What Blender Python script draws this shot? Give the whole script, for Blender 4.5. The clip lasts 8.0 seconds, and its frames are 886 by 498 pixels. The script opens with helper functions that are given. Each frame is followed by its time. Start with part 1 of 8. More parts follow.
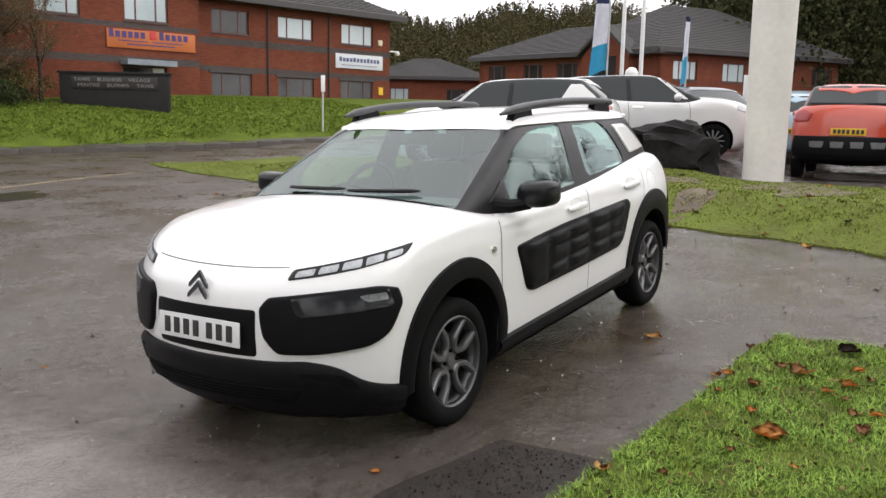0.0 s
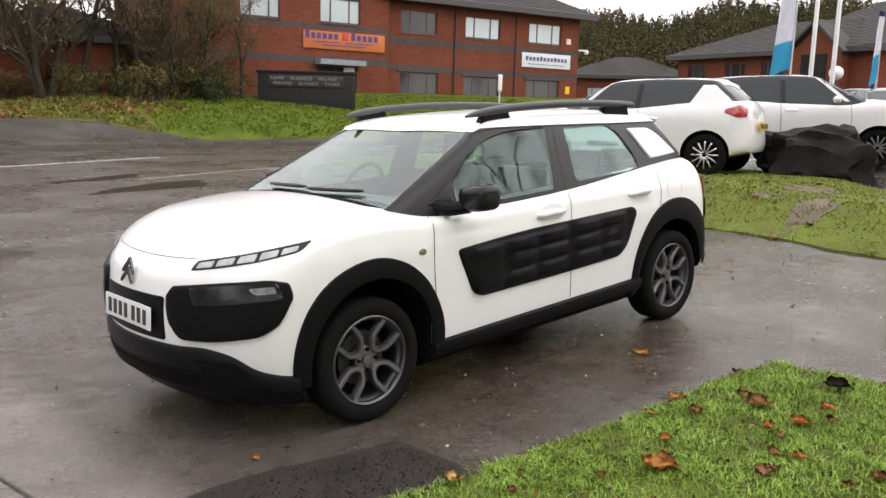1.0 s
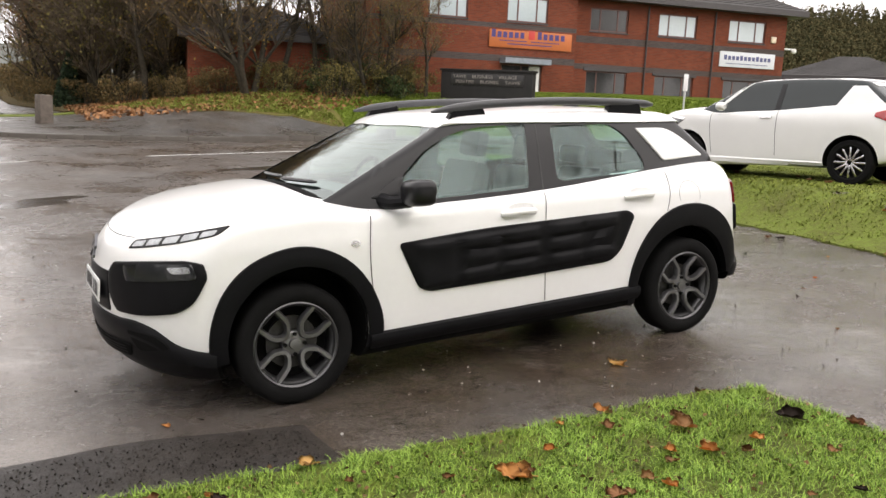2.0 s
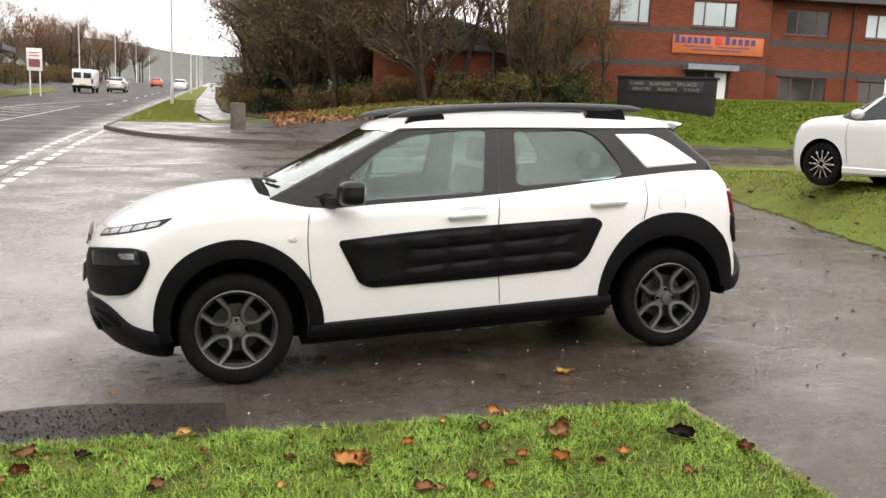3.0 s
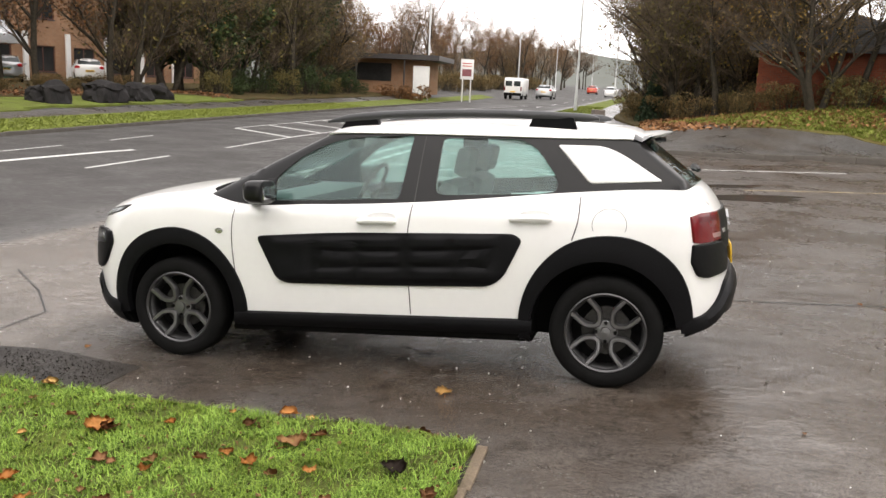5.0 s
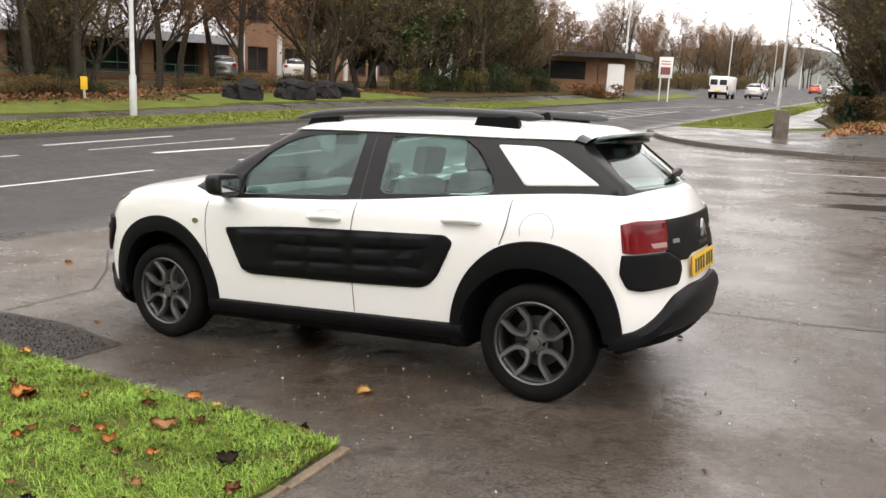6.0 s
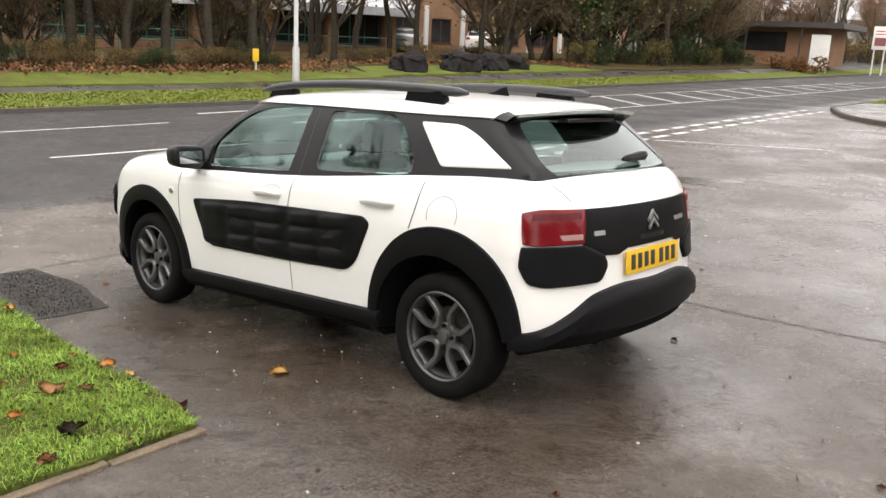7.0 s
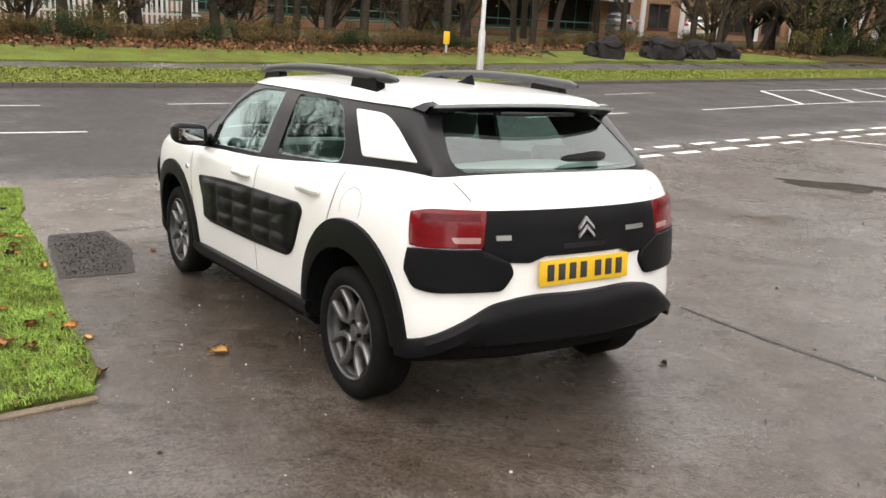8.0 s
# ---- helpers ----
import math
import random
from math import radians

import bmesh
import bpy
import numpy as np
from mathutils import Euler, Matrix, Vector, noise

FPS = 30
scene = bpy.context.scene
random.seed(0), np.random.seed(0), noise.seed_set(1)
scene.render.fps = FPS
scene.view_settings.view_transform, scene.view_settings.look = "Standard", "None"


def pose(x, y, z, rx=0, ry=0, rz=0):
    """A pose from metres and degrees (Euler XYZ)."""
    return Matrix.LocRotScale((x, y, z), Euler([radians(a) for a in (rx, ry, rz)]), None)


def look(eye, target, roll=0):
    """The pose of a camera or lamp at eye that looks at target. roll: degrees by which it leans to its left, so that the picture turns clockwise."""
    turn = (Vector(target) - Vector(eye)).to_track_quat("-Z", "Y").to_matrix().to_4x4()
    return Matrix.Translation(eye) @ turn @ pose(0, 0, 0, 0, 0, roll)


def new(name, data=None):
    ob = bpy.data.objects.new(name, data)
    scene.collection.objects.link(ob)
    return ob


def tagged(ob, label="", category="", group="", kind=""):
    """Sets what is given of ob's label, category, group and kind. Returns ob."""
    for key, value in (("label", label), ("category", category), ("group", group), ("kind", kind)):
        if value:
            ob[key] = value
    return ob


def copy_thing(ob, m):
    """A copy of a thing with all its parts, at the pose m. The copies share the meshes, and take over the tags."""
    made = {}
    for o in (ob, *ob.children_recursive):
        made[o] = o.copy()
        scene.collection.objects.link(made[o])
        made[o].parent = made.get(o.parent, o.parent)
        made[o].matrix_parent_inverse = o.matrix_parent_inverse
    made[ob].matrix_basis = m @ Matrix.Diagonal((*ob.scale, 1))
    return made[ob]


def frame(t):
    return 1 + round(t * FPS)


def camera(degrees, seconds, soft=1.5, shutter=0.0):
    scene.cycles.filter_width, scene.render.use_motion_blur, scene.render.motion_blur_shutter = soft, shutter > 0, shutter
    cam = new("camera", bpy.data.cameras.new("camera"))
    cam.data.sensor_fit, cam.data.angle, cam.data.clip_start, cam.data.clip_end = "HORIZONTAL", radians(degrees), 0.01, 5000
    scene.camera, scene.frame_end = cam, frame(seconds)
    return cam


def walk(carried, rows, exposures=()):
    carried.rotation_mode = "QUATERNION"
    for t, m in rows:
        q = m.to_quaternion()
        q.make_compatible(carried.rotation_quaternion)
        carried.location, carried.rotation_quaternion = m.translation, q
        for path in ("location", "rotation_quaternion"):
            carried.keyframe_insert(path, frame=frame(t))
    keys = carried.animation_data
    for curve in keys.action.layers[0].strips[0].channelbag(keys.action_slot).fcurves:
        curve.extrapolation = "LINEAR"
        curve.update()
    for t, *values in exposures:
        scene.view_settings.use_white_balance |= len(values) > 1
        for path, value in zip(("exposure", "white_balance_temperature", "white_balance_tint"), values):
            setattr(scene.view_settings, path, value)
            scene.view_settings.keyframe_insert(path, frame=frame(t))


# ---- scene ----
from mathutils.bvhtree import BVHTree
from mathutils.geometry import delaunay_2d_cdt

# ---------------------------------------------------------------- camera
cam = camera(54.69, 8.0)
PATH = [
    (0.0, -4.663, -2.920, 1.420, 81.19, -1.09, -56.54),
    (0.5, -4.269, -3.426, 1.447, 81.00, -1.48, -49.17),
    (1.0, -3.793, -3.967, 1.471, 80.76, -1.76, -42.59),
    (2.5, -2.069, -5.117, 1.521, 80.06, -2.72, -21.32),
    (3.0, -1.407, -5.446, 1.550, 80.09, -2.53, -14.50),
    (3.5, -0.699, -5.581, 1.571, 79.75, -2.44, -7.16),
    (4.0, 0.037, -5.597, 1.606, 79.49, -2.49, 0.44),
    (4.5, 0.780, -5.538, 1.642, 79.35, -2.45, 7.53),
    (6.0, 2.832, -4.766, 1.736, 78.50, -2.66, 28.42),
    (6.5, 3.415, -4.318, 1.762, 77.62, -2.10, 35.15),
    (7.0, 3.832, -3.740, 1.795, 76.12, -2.50, 41.60),
    (7.5, 4.275, -3.160, 1.848, 75.18, -3.06, 49.30),
    (8.0, 4.580, -2.540, 1.862, 74.38, -3.20, 56.72),
]
walk(cam, [(t, pose(x, y, z, rx, ry, rz)) for t, x, y, z, rx, ry, rz in PATH], [(0.0, 0.83, 6700, 13), (1.0, 1.0, 6850, 14), (2.5, 1.14, 7050, 14), (4.5, 1.16, 7050, 13), (6.0, 1.17, 7050, 13), (8.0, 1.25, 7100, 13)])

# ---------------------------------------------------------------- light: an overcast sky
SUN_EL, SUN_AZ = 38, 155
world = bpy.data.worlds.new("overcast")
scene.world = world
world.use_nodes = True
wn, wl = world.node_tree.nodes, world.node_tree.links
sky = wn.new("ShaderNodeTexSky")
sky.sky_type, sky.sun_disc = "NISHITA", False
sky.sun_elevation, sky.sun_rotation = radians(SUN_EL), radians(SUN_AZ)
sky.air_density, sky.dust_density, sky.ozone_density = 1.0, 4.0, 1.0
grey = wn.new("ShaderNodeHueSaturation")
grey.inputs["Saturation"].default_value = 0.1
even = wn.new("ShaderNodeMix")
even.data_type = "RGBA"
even.inputs["Factor"].default_value = 0.92
even.inputs["B"].default_value = (9.0, 9.2, 9.6, 1)
wl.new(sky.outputs[0], grey.inputs["Color"])
wl.new(grey.outputs[0], even.inputs["A"])
wl.new(even.outputs["Result"], wn["Background"].inputs[0])
wn["Background"].inputs[1].default_value = 0.11
sun = new("sun", bpy.data.lights.new("sun", "SUN"))
sun.data.energy, sun.data.angle, sun.data.color = 0.7, radians(85), (1.0, 0.97, 0.93)
sun.matrix_world = look((0, 0, 30), (0 - math.sin(radians(SUN_AZ)), 0 - math.cos(radians(SUN_AZ)), 30 - math.tan(radians(SUN_EL))))


# ---------------------------------------------------------------- materials
def material(name, colour, rough=0.6, metal=0.0, spread=0.25, scale=6.0, bump=0.0, bump_scale=60.0, coat=0.0, alt=None, spec=0.5):
    """A surface with colour variation at two scales and fine relief."""
    m = bpy.data.materials.new(name)
    m.use_nodes = True
    n, l = m.node_tree.nodes, m.node_tree.links
    b = n["Principled BSDF"]
    b.inputs["Roughness"].default_value, b.inputs["Metallic"].default_value = rough, metal
    b.inputs["Coat Weight"].default_value = coat
    b.inputs["Coat Roughness"].default_value = 0.04
    b.inputs["Specular IOR Level"].default_value = spec
    b.inputs["Base Color"].default_value = (*colour, 1)
    co = n.new("ShaderNodeTexCoord")
    if spread > 0:
        big, fine = n.new("ShaderNodeTexNoise"), n.new("ShaderNodeTexNoise")
        big.inputs["Scale"].default_value, big.inputs["Detail"].default_value = scale, 6
        fine.inputs["Scale"].default_value, fine.inputs["Detail"].default_value = scale * 12, 3
        add = n.new("ShaderNodeMath")
        add.operation = "ADD"
        half = n.new("ShaderNodeMath")
        half.operation, half.inputs[1].default_value = "MULTIPLY", 0.5
        ramp = n.new("ShaderNodeMix")
        ramp.data_type = "RGBA"
        dark = alt or tuple(c * (1 - spread) for c in colour)
        lite = tuple(min(1, c * (1 + spread * 0.8)) for c in colour) if not alt else colour
        ramp.inputs["A"].default_value, ramp.inputs["B"].default_value = (*dark, 1), (*lite, 1)
        wide = n.new("ShaderNodeMapRange")
        wide.inputs["From Min"].default_value, wide.inputs["From Max"].default_value = 0.34, 0.66
        for t in (big, fine):
            l.new(co.outputs["Object"], t.inputs["Vector"])
        l.new(big.outputs[0], add.inputs[0])
        l.new(fine.outputs[0], add.inputs[1])
        l.new(add.outputs[0], half.inputs[0])
        l.new(half.outputs[0], wide.inputs["Value"])
        l.new(wide.outputs[0], ramp.inputs["Factor"])
        l.new(ramp.outputs["Result"], b.inputs["Base Color"])
    if bump > 0:
        nz, bp = n.new("ShaderNodeTexNoise"), n.new("ShaderNodeBump")
        nz.inputs["Scale"].default_value, nz.inputs["Detail"].default_value = bump_scale, 4
        bp.inputs["Strength"].default_value, bp.inputs["Distance"].default_value = bump, 0.02
        l.new(co.outputs["Object"], nz.inputs["Vector"])
        l.new(nz.outputs[0], bp.inputs["Height"])
        l.new(bp.outputs[0], b.inputs["Normal"])
    return m


def glass_material(name, tint, shine, rough=0.02, base=0.12, power=3.5):
    """A thin pane: tinted see-through, with a reflection that grows towards grazing."""
    m = bpy.data.materials.new(name)
    m.use_nodes = True
    n, l = m.node_tree.nodes, m.node_tree.links
    n.remove(n["Principled BSDF"])
    tr, gl, mx, lw = n.new("ShaderNodeBsdfTransparent"), n.new("ShaderNodeBsdfGlossy"), n.new("ShaderNodeMixShader"), n.new("ShaderNodeLayerWeight")
    tr.inputs[0].default_value = (*tint, 1)
    gl.inputs["Roughness"].default_value = rough
    gl.inputs["Color"].default_value = (*shine, 1)
    lw.inputs["Blend"].default_value = 0.5
    pw, mr = n.new("ShaderNodeMath"), n.new("ShaderNodeMapRange")
    pw.operation, pw.inputs[1].default_value = "POWER", power
    mr.inputs["To Min"].default_value, mr.inputs["To Max"].default_value = base, 1.0
    l.new(lw.outputs["Facing"], pw.inputs[0])
    l.new(pw.outputs[0], mr.inputs["Value"])
    l.new(mr.outputs[0], mx.inputs[0])
    l.new(tr.outputs[0], mx.inputs[1])
    l.new(gl.outputs[0], mx.inputs[2])
    l.new(mx.outputs[0], n["Material Output"].inputs[0])
    return m


PAINT = material("white_paint", (0.86, 0.86, 0.85), 0.3, spread=0.015, scale=2, coat=0.8)
CLAD = material("black_plastic", (0.007, 0.007, 0.008), 0.42, spread=0.2, scale=8, bump=0.06, bump_scale=400, spec=0.1)
GLOSS = material("gloss_black", (0.010, 0.010, 0.011), 0.28, spread=0.0, coat=0.0, spec=0.3)
LINER = material("wheel_well_felt", (0.006, 0.006, 0.006), 0.95, spread=0.3, spec=0.1)
CABIN = material("cabin_trim", (0.17, 0.17, 0.17), 0.8, spread=0.2)
RUBBER = material("tyre_rubber", (0.007, 0.007, 0.007), 0.85, spread=0.3, scale=14, bump=0.1, bump_scale=120, spec=0.12)
ALLOY = material("alloy_grey", (0.22, 0.22, 0.225), 0.4, metal=0.9, spread=0.1, scale=20)
RIM = material("rim_grey", (0.11, 0.11, 0.113), 0.45, metal=0.9, spread=0.1, scale=20)
WINDOW = glass_material("window_glass", (0.58, 0.80, 0.76), (0.74, 0.90, 0.88), base=0.075)
SCREEN_GLASS = glass_material("windscreen_glass", (0.60, 0.74, 0.71), (0.88, 0.95, 0.94), base=0.14, power=5.5)


# ---------------------------------------------------------------- helpers for meshes
def mesh_of(name, bm, mats, smooth=True):
    me = bpy.data.meshes.new(name)
    bmesh.ops.recalc_face_normals(bm, faces=bm.faces) if len(bm.faces) < 60000 else None
    bm.to_mesh(me)
    bm.free()
    for m in mats if isinstance(mats, (list, tuple)) else [mats]:
        me.materials.append(m)
    if smooth:
        me.polygons.foreach_set("use_smooth", [True] * len(me.polygons))
    return me


def part(name, bm, mats, parent=None, label="", smooth=True, auto=35):
    """One mesh object under a thing or a part."""
    me = mesh_of(name, bm, mats, smooth)
    if smooth and auto:
        me.set_sharp_from_angle(angle=radians(auto))
    ob = new(name, me)
    ob.parent = parent
    if label:
        tagged(ob, label)
    return ob


def thing(name, label, category, m=None, group="", kind=""):
    ob = new(name)
    ob.empty_display_size = 0.2
    if m is not None:
        ob.matrix_world = m
    return tagged(ob, label, category, group, kind)


def curve(xs, ys):
    """A smooth curve through a few stations, as a function of arrays."""
    xs, ys = np.array(xs, float), np.array(ys, float)
    d = np.gradient(ys, xs)

    def f(x):
        x = np.clip(np.asarray(x, float), xs[0], xs[-1])
        i = np.clip(np.searchsorted(xs, x) - 1, 0, len(xs) - 2)
        h = xs[i + 1] - xs[i]
        t = (x - xs[i]) / h
        return (2 * t**3 - 3 * t**2 + 1) * ys[i] + (t**3 - 2 * t**2 + t) * h * d[i] + (3 * t**2 - 2 * t**3) * ys[i + 1] + (t**3 - t**2) * h * d[i + 1]

    return f


def box(bm, lo, hi, bevel=0.0, m=None):
    """A box with softened edges, added to bm."""
    r = bmesh.ops.create_cube(bm, size=1)
    vs = r["verts"]
    c, s = (Vector(lo) + Vector(hi)) / 2, Vector(hi) - Vector(lo)
    for v in vs:
        v.co = Vector((v.co.x * s.x, v.co.y * s.y, v.co.z * s.z)) + c
    if bevel:
        es = list({e for v in vs for e in v.link_edges})
        r2 = bmesh.ops.bevel(bm, geom=es, offset=bevel, segments=2, affect="EDGES", profile=0.6)
        vs = list({v for v in r2["verts"]} | {v for v in vs if v.is_valid})
    if m is not None:
        bmesh.ops.transform(bm, matrix=m, verts=vs)
    return vs


def grid_faces(bm, pts, closed_u=False, closed_v=False):
    """Quads over a table of points [u][v]."""
    rows = [[bm.verts.new(p) for p in row] for row in pts]
    nu, nv = len(rows), len(rows[0])
    for i in range(nu if closed_u else nu - 1):
        for j in range(nv if closed_v else nv - 1):
            a, b, c, d = rows[i][j], rows[(i + 1) % nu][j], rows[(i + 1) % nu][(j + 1) % nv], rows[i][(j + 1) % nv]
            if len({a, b, c, d}) == 4:
                bm.faces.new((a, b, c, d))
    return rows


def tube(bm, pts, radius, sides=8, caps=True):
    """A round bar along points; radius: one number or one for each point."""
    pts = [Vector(p) for p in pts]
    rows = []
    for i, p in enumerate(pts):
        d = (pts[min(i + 1, len(pts) - 1)] - pts[max(i - 1, 0)]).normalized()
        a = d.orthogonal().normalized() if abs(d.z) < 0.99 else Vector((1, 0, 0))
        a = (Vector((0, 0, 1)).cross(d)).normalized() if abs(d.z) < 0.99 else a
        b = d.cross(a)
        r = radius[i] if isinstance(radius, (list, tuple)) else radius
        rows.append([p + (a * math.cos(k * 2 * math.pi / sides) + b * math.sin(k * 2 * math.pi / sides)) * r for k in range(sides)])
    vs = grid_faces(bm, rows, closed_v=True)
    if caps:
        bm.faces.new(vs[0])
        bm.faces.new(vs[-1])


# ---------------------------------------------------------------- the lie of the land
edge_of_verge = curve([-6, -2.05, -0.1, 2.1, 4.7, 8.8, 12.8, 16.7, 30], [2.6, 4.1, 5.05, 5.55, 6.35, 7.6, 8.7, 9.9, 10.5])
kerb_y = curve([-5.0, -4.2, -2.2, 0.0, 3.0, 6.0, 9.0, 12.0, 15.0, 20.0, 40.0], [24.5, 22.6, 20.4, 19.8, 20.0, 21.2, 21.5, 20.4, 18.8, 17.0, 12.0])


def step(a, b, v):
    t = np.clip((v - a) / (b - a), 0, 1)
    return t * t * (3 - 2 * t)


def land(x, y):
    """Height of the ground: a tilted apron under the car, a grass bank behind it, level roads and a lawn that climbs."""
    x, y = np.asarray(x, float), np.asarray(y, float)
    near = (0.0386 * x - 0.0263 * y) / (1 + ((x * x + y * y) / 81) ** 2)
    near = near + 0.027 * x * np.exp(-(x * x + y * y) / 4)
    inside = x - edge_of_verge(y)
    bank = (0.34 + 0.14 * step(0.2, 2.0, y)) * step(0.0, 1.1, inside) * (1 - step(7.5, 14.5, y))
    east = 0.28 * step(8, 20, x) * step(10, 16, y) + 0.035 * np.clip(x - 13, 0, 60) * (1 - 0.75 * step(14, 20, y))
    d = np.clip(y - kerb_y(x) - 1.3, 0, 200)
    lawn = 1.62 * (1 - np.exp(-d / 2.8)) * step(-2, 10, x)
    north = 0.0105 * np.clip(y - 12, 0, 400)
    west = 0.5 * step(14.2, 21, -x)
    lot = 0.16 * step(10.0, 11.6, x) * step(0.6, 1.8, y) * (1 - step(7, 10, y))
    return near + lot + bank + east + lawn + north + west


# ---------------------------------------------------------------- ground materials
def wet_tarmac(name, base, brown, dry, soak=0.5, road=False, smooth=0.09):
    """Tarmac with grit, brown silt, worn streaks and shining wet films."""
    m = bpy.data.materials.new(name)
    m.use_nodes = True
    n, l = m.node_tree.nodes, m.node_tree.links
    b = n["Principled BSDF"]
    co = n.new("ShaderNodeTexCoord")

    def noise_at(scale, detail=5, rough=0.6):
        t = n.new("ShaderNodeTexNoise")
        t.inputs["Scale"].default_value, t.inputs["Detail"].default_value, t.inputs["Roughness"].default_value = scale, detail, rough
        l.new(co.outputs["Object"], t.inputs["Vector"])
        return t.outputs[0]

    def remap(v, a, c, d=0.0, e=1.0):
        r = n.new("ShaderNodeMapRange")
        r.inputs["From Min"].default_value, r.inputs["From Max"].default_value = a, c
        r.inputs["To Min"].default_value, r.inputs["To Max"].default_value = d, e
        l.new(v, r.inputs["Value"])
        return r.outputs[0]

    def mix(f, a, c):
        r = n.new("ShaderNodeMix")
        r.data_type = "RGBA"
        l.new(f, r.inputs["Factor"])
        for k, v in (("A", a), ("B", c)):
            if isinstance(v, tuple):
                r.inputs[k].default_value = (*v, 1)
            else:
                l.new(v, r.inputs[k])
        return r.outputs["Result"]

    silt = remap(noise_at(0.5, 7, 0.62), 0.40, 0.60)
    grit = remap(noise_at(70, 4, 0.7), 0.35, 0.68)
    pale = remap(noise_at(1.1, 7, 0.68), 0.52, 0.74)
    c = mix(silt, base, brown)
    c = mix(pale, c, dry)
    dark = n.new("ShaderNodeMix")
    dark.data_type, dark.blend_type = "RGBA", "MULTIPLY"
    dark.inputs["Factor"].default_value = 0.55
    c = mix(remap(noise_at(7, 6, 0.7), 0.52, 0.74), c, tuple(v * 0.5 for v in brown))
    l.new(c, dark.inputs["A"])
    l.new(grit, dark.inputs["B"])
    l.new(dark.outputs["Result"], b.inputs["Base Color"])
    film = remap(noise_at(0.7, 6, 0.58), 0.49 - 0.16 * soak, 0.62, 0.0, 1.0)
    fine = remap(noise_at(9, 5, 0.7), 0.38, 0.62, -0.06, 0.08)
    ro = remap(film, 0.0, 1.0, smooth + 0.25, smooth)
    add = n.new("ShaderNodeMath")
    add.use_clamp = True
    l.new(ro, add.inputs[0])
    l.new(fine, add.inputs[1])
    if road:
        # the main road west of the give-way line has a drier, coarser wearing course
        sep, drier = n.new("ShaderNodeSeparateXYZ"), n.new("ShaderNodeMath")
        drier.use_clamp = True
        l.new(co.outputs["Object"], sep.inputs[0])
        l.new(add.outputs[0], drier.inputs[0])
        l.new(remap(sep.outputs[0], -5.3, -6.2, 0.0, 0.34), drier.inputs[1])
        mouth, least = n.new("ShaderNodeMath"), n.new("ShaderNodeMath")
        mouth.use_clamp = True
        l.new(drier.outputs[0], mouth.inputs[0])
        l.new(remap(sep.outputs[1], 5.0, 10.0, 0.0, 0.14), mouth.inputs[1])
        l.new(mouth.outputs[0], b.inputs["Roughness"])
        least.operation = "MINIMUM"
        l.new(remap(sep.outputs[0], -5.3, -6.2, 0.46, 0.12), least.inputs[0])
        l.new(remap(sep.outputs[1], 5.0, 10.0, 0.46, 0.24), least.inputs[1])
        l.new(least.outputs[0], b.inputs["Specular IOR Level"])
        black = n.new("ShaderNodeMix")
        black.data_type = "RGBA"
        l.new(remap(sep.outputs[0], -5.3, -5.5), black.inputs["Factor"])
        # a paler, older slab of the apron
        slab, patchy = n.new("ShaderNodeMath"), n.new("ShaderNodeMath")
        slab.operation = "MINIMUM"
        patchy.operation = "MULTIPLY"
        l.new(remap(sep.outputs[0], -2.25, -2.5), slab.inputs[0])
        l.new(remap(sep.outputs[1], 6.5, 2.5), slab.inputs[1])
        l.new(slab.outputs[0], patchy.inputs[0])
        l.new(remap(noise_at(1.6, 6, 0.65), 0.34, 0.56, 0.35, 0.95), patchy.inputs[1])
        old = mix(grit, (0.145, 0.128, 0.115), (0.215, 0.19, 0.17))
        l.new(mix(patchy.outputs[0], dark.outputs["Result"], old), black.inputs["A"])
        l.new(mix(grit, (0.045, 0.043, 0.042), (0.085, 0.08, 0.077)), black.inputs["B"])
        l.new(black.outputs["Result"], b.inputs["Base Color"])
    else:
        l.new(add.outputs[0], b.inputs["Roughness"])
    b.inputs["Specular IOR Level"].default_value = 0.5
    bump = n.new("ShaderNodeBump")
    bump.inputs["Distance"].default_value = 0.012
    l.new(noise_at(60, 7, 0.75), bump.inputs["Height"])
    l.new(remap(film, 0.0, 1.0, 0.6, 0.2), bump.inputs["Strength"])
    swell = n.new("ShaderNodeBump")
    swell.inputs["Distance"].default_value, swell.inputs["Strength"].default_value = 0.04, 0.68
    l.new(noise_at(2.2, 5), swell.inputs["Height"])
    l.new(bump.outputs[0], swell.inputs["Normal"])
    l.new(swell.outputs[0], b.inputs["Normal"])
    return m


ASPHALT = wet_tarmac("wet_tarmac", (0.128, 0.113, 0.102), (0.088, 0.065, 0.048), (0.20, 0.174, 0.153), 0.85, True, 0.075)
PATCH = wet_tarmac("coarse_patch", (0.046, 0.041, 0.038), (0.055, 0.045, 0.037), (0.10, 0.09, 0.08), -0.1, False, 0.24)
PATCH.node_tree.nodes["Principled BSDF"].inputs["Specular IOR Level"].default_value = 0.2
PAVE = wet_tarmac("pavement_tarmac", (0.10, 0.095, 0.09), (0.09, 0.075, 0.06), (0.16, 0.15, 0.14), 0.5, False, 0.22)
TURF = material("turf", (0.15, 0.20, 0.035), 0.95, spread=0.5, scale=1.6, bump=0.9, bump_scale=38, alt=(0.085, 0.085, 0.025), spec=0.15)
MOSS = material("mossy_turf", (0.12, 0.155, 0.025), 0.95, spread=0.5, scale=3.5, bump=0.9, bump_scale=45, alt=(0.05, 0.055, 0.018), spec=0.15)
LAWN = material("mown_lawn", (0.12, 0.16, 0.022), 0.95, spread=0.4, scale=1.6, bump=1.0, bump_scale=18, alt=(0.055, 0.08, 0.013), spec=0.1)
